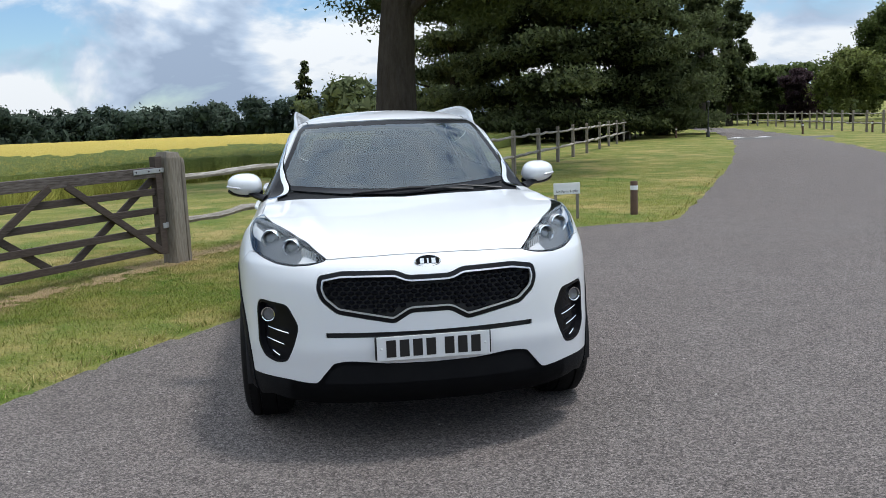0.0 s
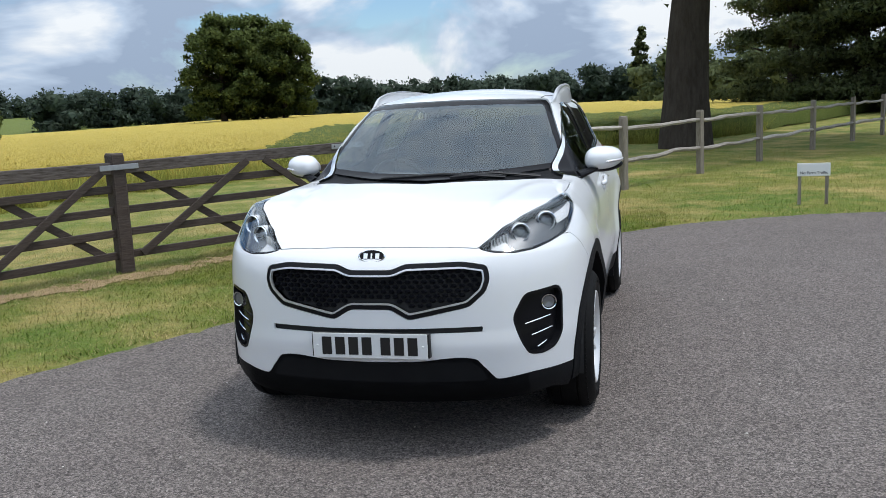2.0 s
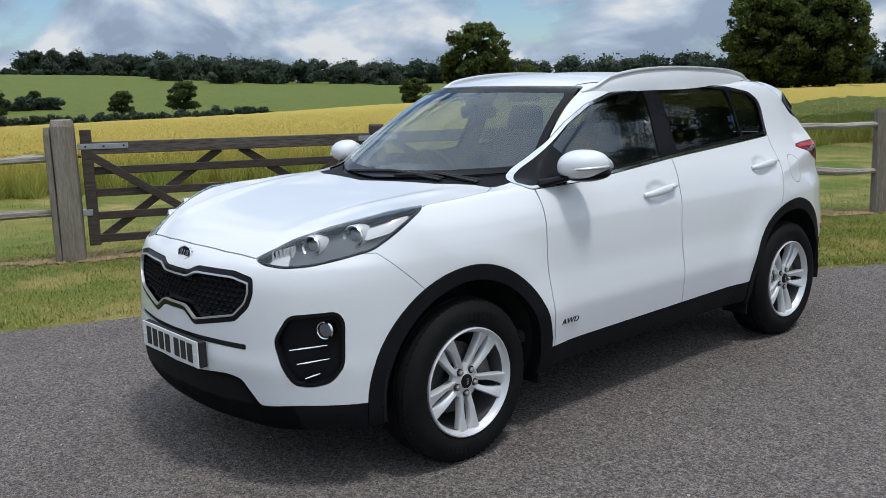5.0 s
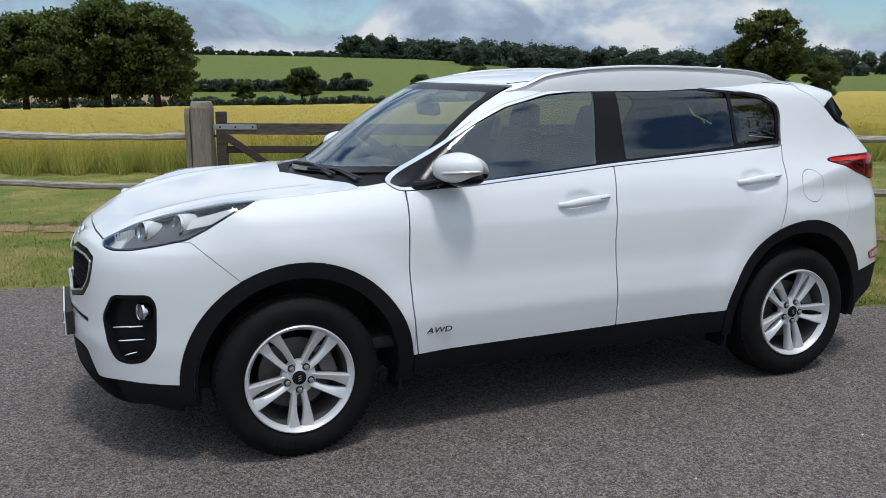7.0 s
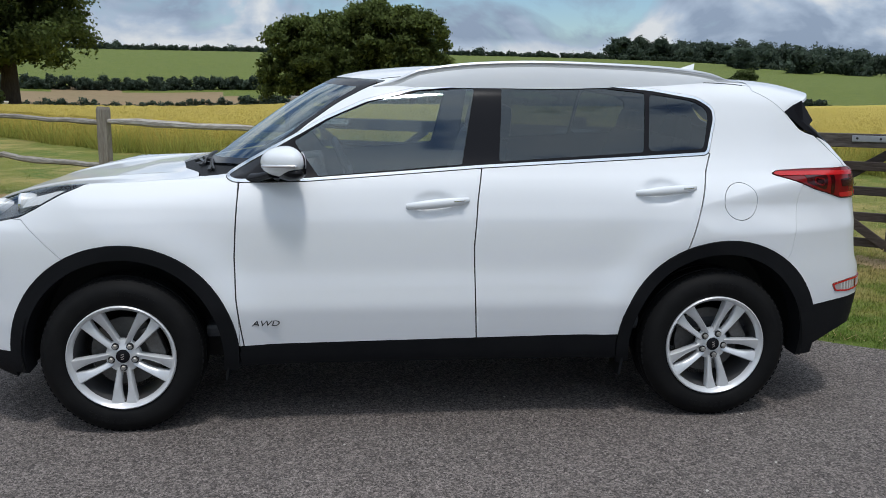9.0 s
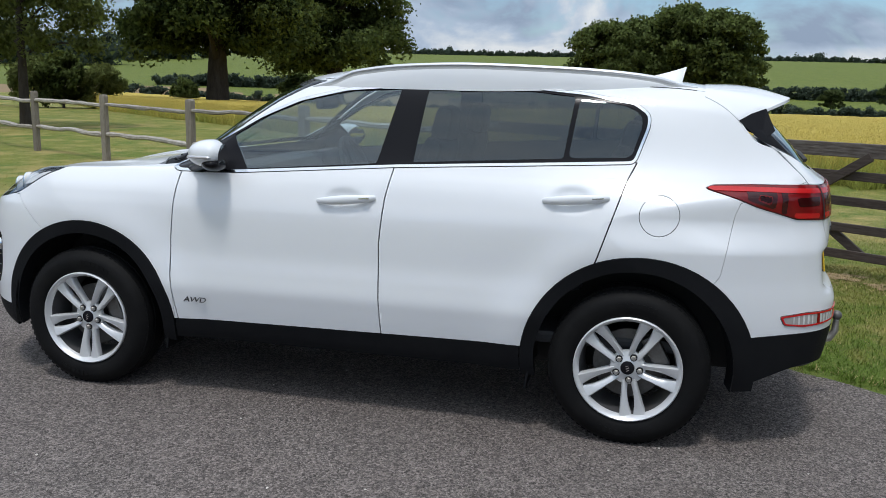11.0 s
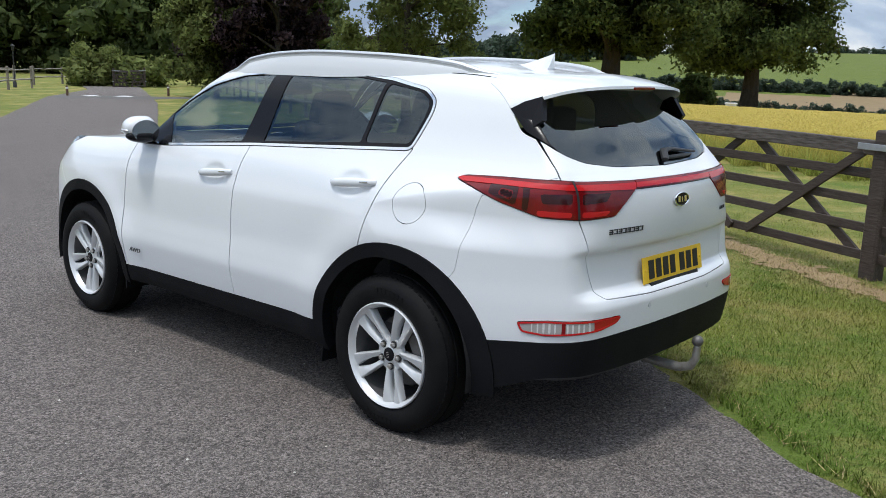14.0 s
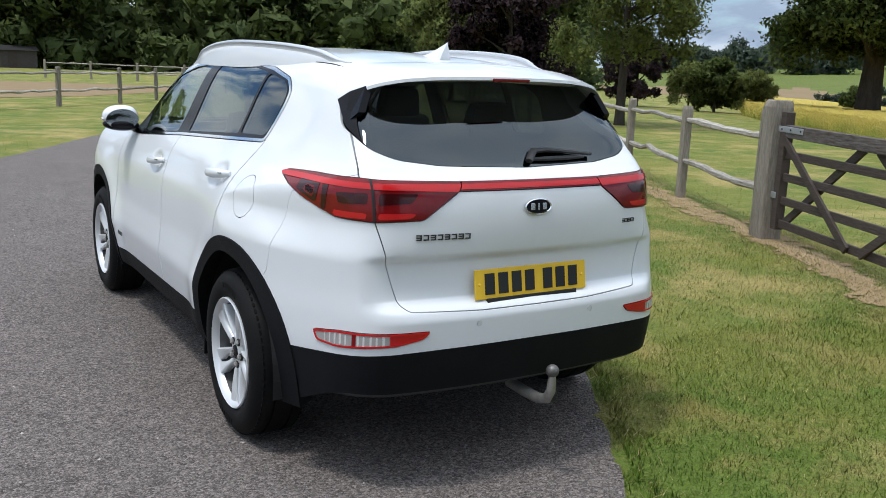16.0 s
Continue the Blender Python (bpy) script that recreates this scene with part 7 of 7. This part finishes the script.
# trees standing in and behind the crop
tall = put(tree("tree", "tall ragged tree at the far edge of the crop", "tree", 52, 11.4, 4.4, 0.4, 0.5, M.oak_leaf, 20000, 0.22, clumps=150), *polar((0.8, -6.0), -26.8, 95))
again(tall, *polar((0.8, -6.0), -23.1, 96), 150, 0.92)
again(tall, *polar((0.8, -6.0), -25.0, 99), 260, 1.02)
lone = put(tree("tree", "lone windswept tree at the far edge of the crop", "tree", 57, 6.7, 2.9, 0.25, 0.8, M.oak_leaf, 13000, 0.16, clumps=100), *polar((2.1, -5.2), -44.4, 70))
again(lone, *polar((2.1, -5.2), -41.4, 70), 80, 0.52)
NOON = (4.8, 0.1)
west = put(tree("tree", "broad dark tree at the far edge of the crop", "tree", 61, 10.6, 4.6, 0.4, 1.6, M.oak_leaf, 16000, 0.24, clumps=140), *polar(NOON, -89.0, 88))
for az, d, turn, s in ((-93.4, 86, 90, 0.84), (-86.2, 86, 200, 0.93), (-91.2, 95, 300, 0.95)):
    again(west, *polar(NOON, az, d), turn, s)
for az, d, s in ((-76, 150, 1.02), (-79.6, 150, 0.62), (-68.6, 152, 0.75), (-73.2, 190, 0.5), (-65.0, 150, 0.98), (-51, 118, 0.7)):
    again(round_tree, *polar((4.4, -2.2), az, d), az * 3, s, "round hedgerow tree in the far fields")
airy = put(tree("tree", "light airy tree with a slender trunk beyond the fence", "tree", 71, 8.6, 2.7, 0.16, 1.5, M.pale_leaf, 15000, 0.085, clumps=110, squash=1.0), -17.2, -16.3)
again(pale, -21, -32.5, 60, 0.9, "yellow-green tree beside the copper beech")
for x, y, s in ((-32.8, -28.4, 0.40), (-34.8, -26.0, 0.36)):
    again(pale, x, y, x * 7, s, "small pale tree in the paddock")
shrub = put(tree("bush", "dark rounded shrub at the field edge", "bush", 31, 2.6, 1.5, 0.08, 0.2, M.oak_leaf, 7000, 0.115, squash=0.95, clumps=80, group="shrubs"), -33.6, -27.4)
for x, y, s in ((-39.5, -17.5, 0.8), (-46, -28, 0.7)):
    again(shrub, x, y, x * 11, s)


def thicket(name, label, spots, crown_r, h, leaf, per, size, seed, category="woodland"):
    """A belt of trees or a hedge, as one mass of leaf clumps with an uneven top."""
    rng = np.random.default_rng(seed)
    cs, rs = [], []
    for x, y in spots:
        z = ground_z(x, y)
        k = rng.uniform(0.62, 1.15)
        for j in range(6):
            cs.append((x + rng.normal() * crown_r * 0.45, y + rng.normal() * crown_r * 0.45, z + h * k * (0.16 * j + rng.uniform(0.02, 0.16))))
            rs.append(crown_r * rng.uniform(0.4, 0.75))
    cs, rs = np.array(cs), np.array(rs)
    pts, out = clump_points(rng, cs, rs, 2 * per * len(spots), 0.8)
    pts[:, 2] = np.maximum(pts[:, 2], land(pts[:, 0], pts[:, 1]) + 0.1)
    out[:, 2] += 0.5
    return tagged(new(name, leaves_mesh(name, pts, out, size * 0.74, leaf, rng, clump_hearts(rng, cs, rs, 0.8, 0.8))), label, category, kind="stuff")


def belt(az0, az1, r, step, wob, rng, centre=(0, 0)):
    n = int(math.radians(abs(az1 - az0)) * r / step)
    return [polar(centre, az0 + (az1 - az0) * (k + rng.uniform(-0.4, 0.4)) / n, r + rng.normal() * wob) for k in range(n)]


rng = np.random.default_rng(77)
thicket("crop_end_wood", "dark belt of woodland closing the crop", belt(-38.5, 5, 160, 2.6, 4, rng) + belt(-37, 5, 178, 3.5, 6, rng), 3.2, 5.4, M.hazed_leaf, 330, 0.42, 1)
thicket("far_wood", "distant woodland tinted blue-green for haze", belt(-66, -34, 340, 6, 14, rng), 5.5, 7.0, M.hazed_leaf, 480, 0.58, 11)
thicket("hill_wood", "distant wood along the hilltop", belt(-73, -59, 440, 4.5, 20, rng) + belt(-73, -59, 470, 4.5, 20, rng) + belt(-60, -40, 480, 7, 16, rng), 6.0, 9.0, M.hazed_leaf, 460, 0.75, 2)
thicket("ridge_trees", "line of trees on the far ridge", belt(-136, -72, 560, 6, 14, rng), 4.6, 5.0, M.hazed_leaf, 220, 0.9, 3)
thicket("side_wood", "woodland along the side of the valley", belt(-138, -119, 330, 5, 14, rng) + belt(-136, -124, 280, 7, 8, rng), 5.5, 8, M.hazed_leaf, 330, 0.8, 12)
thicket("near_wood", "tall mixed wood behind the parkland", belt(-192, -138, 110, 3.6, 6, rng) + belt(-190, -139, 124, 3.8, 6, rng) + belt(-190, -139, 138, 4.0, 6, rng), 5.0, 16.5, M.wood_leaf, 640, 0.56, 4)
thicket("drive_wood", "dark trees where the drive bends", belt(14, 50, 122, 5, 7, rng), 4.2, 6.0, M.wood_leaf, 600, 0.34, 5)
thicket("yew_belt", "dark evergreen belt behind the field", belt(0, 28, 96, 4.2, 4, rng), 3.4, 6.0, M.dark_leaf, 520, 0.3, 6)
thicket("field_hedge", "trimmed hedge at the end of the crop", belt(-125, -60, 117, 0.8, 0.3, rng), 0.9, 1.5, M.hazed_leaf, 110, 0.17, 7, "hedge")
thicket("upper_hedge", "hedge across the far slope", belt(-122, -72, 172, 0.9, 0.5, rng) + belt(-106, -52, 400, 1.8, 3, rng), 1.2, 2.0, M.hazed_leaf, 110, 0.3, 8, "hedge")
thicket("ridge_hedge", "hedge and scrub below the skyline", belt(-124, -84, 480, 4, 3, rng), 2.4, 3.0, M.hazed_leaf, 110, 0.5, 9, "hedge")
thicket("roadside_hedge", "bright low hedge by the bend of the drive", belt(-154.5, -148.5, 62, 1.0, 0.5, rng, (3.5, 4.0)), 1.4, 2.0, M.pale_leaf, 420, 0.13, 10, "hedge")

# the crop: a golden canopy, with green stalks along its near edge
CROP_EDGE = spline(-131, 100, -130, 88, -127, 41, -116.6, 22.4, -109.7, 15.2, -102, 12.4, -86, 11.4, -71.7, 11.4, -57, 11.9, -44.4, 13.3, -24.9, 15.6, -11.9, 20.4, 4.7, 22.3, 14, 41, 16, 73, 17, 104)
M.crop = material("ripe_crop", (0.56, 0.42, 0.085), 0.9, noise=((0.12, 0.6, (0.61, 0.44, 0.10)), (0.9, 0.6, (0.48, 0.39, 0.075)), (9, 0.7, (0.64, 0.49, 0.13)), (35, 0.5, (0.40, 0.33, 0.06))), bump=((12, 0.12), (40, 0.06)), spec=0.15)
M.crop_green = material("green_crop", (0.105, 0.145, 0.030), 0.9, noise=((0.25, 0.6, (0.14, 0.17, 0.038)), (2.5, 0.6, (0.08, 0.12, 0.026)), (18, 0.6, (0.19, 0.21, 0.06))), bump=((12, 0.12), (40, 0.06)), spec=0.15)
M.stalk = material("crop_stalks", (0.31, 0.36, 0.080), 0.8, noise=((0.5, 0.8, (0.55, 0.48, 0.13)), (5, 0.4, (0.22, 0.29, 0.06))), island=0.35, spec=0.2)
M.ear = material("crop_ears", (0.60, 0.46, 0.11), 0.8, noise=((0.8, 0.5, (0.46, 0.40, 0.08)),), island=0.3, spec=0.2)
azs = np.linspace(-130.5, 16.5, 420)
fr = np.concatenate([[0, 0.002], np.geomspace(0.01, 1, 46)])
er = CROP_EDGE(azs) * (1 + 0.015 * np.sin(azs * 1.9)) + 0.25
ra = er[None, :] + (114 - er[None, :]) * fr[:, None]
cx, cy = ra * np.sin(np.radians(azs))[None, :], ra * np.cos(np.radians(azs))[None, :]
cz = land(cx, cy) + 0.66
rng = np.random.default_rng(5)
cz += rng.normal(size=cz.shape) * 0.02
cz[0] -= 0.64
na = len(azs)
faces = [(i * na + j, (i + 1) * na + j, (i + 1) * na + j + 1, i * na + j + 1) for i in range(len(fr) - 1) for j in range(na - 1)]
me = bpy.data.meshes.new("crop")
me.from_pydata(np.stack([cx, cy, cz], -1).reshape(-1, 3).tolist(), [], faces)
me.materials.append(M.crop)
me.materials.append(M.crop_green)
# the corner nearest the big tree is still green
slots = []
for i in range(len(fr) - 1):
    for j in range(na - 1):
        green = ramp(np.array([azs[j]]), -30, -22)[0] * (17 + 2.5 * math.sin(azs[j] * 0.8) + 1.5 * math.sin(azs[j] * 2.9))
        slots.append(1 if ra[i, j] - er[j] < green else 0)
me.polygons.foreach_set("material_index", slots)
me.polygons.foreach_set("use_smooth", [True] * len(faces))
tagged(new("crop", me), "ripening golden cereal crop filling the field", "crop", kind="stuff")


def blades_mesh(name, x, y, z, h, w, lean, mat, rng):
    """Thin upright blades, one triangle each, bent at random."""
    n = len(x)
    a = rng.uniform(0, 2 * math.pi, n)
    p = np.stack([x, y, z], 1)
    side = np.stack([np.cos(a), np.sin(a), np.zeros(n)], 1) * (w / 2)[:, None]
    tip = p + np.stack([rng.normal(size=n) * lean * h, rng.normal(size=n) * lean * h, h], 1)
    v = np.stack([p - side, p + side, tip], 1).reshape(-1, 3)
    me = bpy.data.meshes.new(name)
    me.vertices.add(3 * n)
    me.vertices.foreach_set("co", v.ravel())
    me.loops.add(3 * n)
    me.loops.foreach_set("vertex_index", np.arange(3 * n, dtype=np.int32))
    me.polygons.add(n)
    me.polygons.foreach_set("loop_start", np.arange(0, 3 * n, 3, dtype=np.int32))
    me.polygons.foreach_set("loop_total", np.full(n, 3, dtype=np.int32))
    me.update(calc_edges=True)
    nn = np.stack([rng.normal(size=n) * 0.35, rng.normal(size=n) * 0.35, np.ones(n)], 1)
    nn /= np.linalg.norm(nn, axis=1)[:, None]
    me.polygons.foreach_set("use_smooth", [True] * n)
    me.normals_split_custom_set_from_vertices(np.repeat(nn, 3, 0).tolist())
    me.materials.append(mat)
    return me


n = 120000
az = rng.uniform(-129, 10, n)
r = CROP_EDGE(az) + rng.exponential(1.5, n) - 0.2 + 0.3 * np.sin(az * 1.9)
x, y = r * np.sin(np.radians(az)), r * np.cos(np.radians(az))
tagged(new("crop_stalks", blades_mesh("crop_stalks", x, y, land(x, y), rng.uniform(0.2, 0.72, n), rng.uniform(0.004, 0.011, n), 0.36, M.stalk, rng)), "green stalks along the edge of the crop", "crop", kind="stuff")
n = 110000
az = rng.uniform(-129, 14, n)
r = CROP_EDGE(az) + 0.8 + rng.exponential(9.0, n)
x, y = r * np.sin(np.radians(az)), r * np.cos(np.radians(az))
tagged(new("crop_ears", blades_mesh("crop_ears", x, y, land(x, y) + 0.55, rng.uniform(0.10, 0.20, n), rng.uniform(0.006, 0.015, n), 0.4, M.ear, rng)), "golden ears standing above the crop", "crop", kind="stuff")

# grass blades on the verge, thickest near the drive
M.blade = grass_material("grass_blades", ((0.135, 0.215, 0.034), (0.23, 0.25, 0.05), (0.30, 0.28, 0.08)), (0.46, 0.37, 0.15), 9.0, 0.50, True)


def let_through(m, amount):
    """Let part of the light through thin blades."""
    nt = m.node_tree
    b, o = nt.nodes["Principled BSDF"], nt.nodes["Material Output"]
    thin, mx = nt.nodes.new("ShaderNodeBsdfTranslucent"), nt.nodes.new("ShaderNodeMixShader")
    nt.links.new(b.inputs["Base Color"].links[0].from_socket, thin.inputs[0])
    mx.inputs[0].default_value = amount
    nt.links.new(b.outputs[0], mx.inputs[1])
    nt.links.new(thin.outputs[0], mx.inputs[2])
    nt.links.new(mx.outputs[0], o.inputs[0])


M.straw = material("dry_straw", (0.50, 0.41, 0.20), 0.8, noise=((0.7, 0.7, (0.38, 0.30, 0.13)), (7, 0.5, (0.58, 0.48, 0.27))), island=0.3, spec=0.25)
for m in (M.blade, M.stalk, M.ear, M.straw):
    let_through(m, 0.45)


def verge(n, x0, x1, y0, y1, h0, h1, seed, near, far, mat=None):
    rng = np.random.default_rng(seed)
    x, y = rng.uniform(x0, x1, n), rng.uniform(y0, y1, n)
    ok = ~inside_drive(x, y)
    x, y = x[ok], y[ok]
    d = polyline_distance(x, y, WEST_EDGE)
    track = polyline_distance(x, y, line)
    fade = np.clip((np.hypot(x, y) - far * 0.55) / (far * 0.45), 0, 1)
    ok = ((mat is not None) | (track > rng.uniform(-0.16, 0.24, len(x)))) & (d < near) & (rng.uniform(0, 1, len(x)) > fade)
    x, y, d = x[ok], y[ok], d[ok]
    h = rng.uniform(h0, h1, len(x)) * np.where(d < 0.12, 1.5, 1.0)
    return blades_mesh("verge_grass", x, y, land(x, y) - 0.005, h, h * 0.11 + 0.0022, 0.45 if mat is None else 0.9, mat or M.blade, rng)


tagged(new("verge_grass", verge(250000, -6.5, 1.6, -5.0, 8.0, 0.012, 0.034, 51, 9, 8)), "short mown verge grass with straw patches", "grass", kind="stuff")
tagged(new("fine_grass", verge(115000, -3.6, 1.3, 1.2, 6.0, 0.010, 0.032, 54, 9, 9)), "fine short grass by the parked car", "grass", kind="stuff")
tagged(new("rough_grass", verge(50000, -12, 6, -13, 16, 0.02, 0.055, 52, 14, 17)), "longer rough grass by the fence", "grass", kind="stuff")
tagged(new("island_grass", verge(60000, 0.5, 11, 4.6, 19, 0.02, 0.05, 53, 8, 19)), "short grass beside the sign", "grass", kind="stuff")
tagged(new("edge_straw", verge(160000, -5.5, 9.5, -8.0, 14.0, 0.012, 0.035, 55, 0.20, 60, M.straw)), "dry straw and cut grass along the drive's edge", "grass", kind="stuff")
tagged(new("straw_litter", verge(36000, -5.5, 1.4, -4.5, 7.5, 0.012, 0.03, 56, 9, 12, M.straw)), "dry cuttings scattered through the verge grass", "grass", kind="stuff")

# straw lying on and beside the trodden earth
rng = np.random.default_rng(57)
x, y = rng.uniform(-8.0, 0.0, 420000), rng.uniform(-6.2, 7.2, 420000)
d = polyline_distance(x, y, line)
near = (d < np.abs(rng.normal(size=len(d))) * 0.26) & (d < 0.55)
x, y = x[near][:52000], y[near][:52000]
h = rng.uniform(0.008, 0.026, len(x))
tagged(new("track_straw", blades_mesh("track_straw", x, y, land(x, y) + 0.004, h, h * 0.16 + 0.003, 1.3, M.straw, rng)), "dry straw trodden into the earth track", "grass", kind="stuff")

# loose pale grit and crumbs on the asphalt
M.grit = material("pale_grit", (0.42, 0.39, 0.36), 0.9, island=0.45)
rng = np.random.default_rng(58)
gx, gy = rng.uniform(-3.2, 6.0, 900), rng.uniform(-7.5, 5.5, 900)
ok = inside_drive(gx, gy) & (polyline_distance(gx, gy, DRIVE) > 0.05)
base = np.array([(1, 0, 0), (-1, 0, 0), (0, 1, 0), (0, -1, 0), (0, 0, 1), (0, 0, -1)], float)
tris = [(4, 0, 2), (4, 2, 1), (4, 1, 3), (4, 3, 0), (5, 2, 0), (5, 1, 2), (5, 3, 1), (5, 0, 3)]
verts, faces = [], []
for px, py in zip(gx[ok], gy[ok]):
    r = 0.0022 + 0.006 * rng.random() ** 3
    at = len(verts)
    verts += [tuple(np.array((px, py, -0.008 + r * 0.5)) + v * r * rng.uniform(0.6, 1.3, 3) * (1, 1, 0.7)) for v in base]
    faces += [tuple(at + i for i in t) for t in tris]
me = bpy.data.meshes.new("loose_grit")
me.from_pydata(verts, [], faces)
me.materials.append(M.grit)
tagged(new("loose_grit", me), "loose pale grit scattered over the asphalt", "grit", kind="stuff")
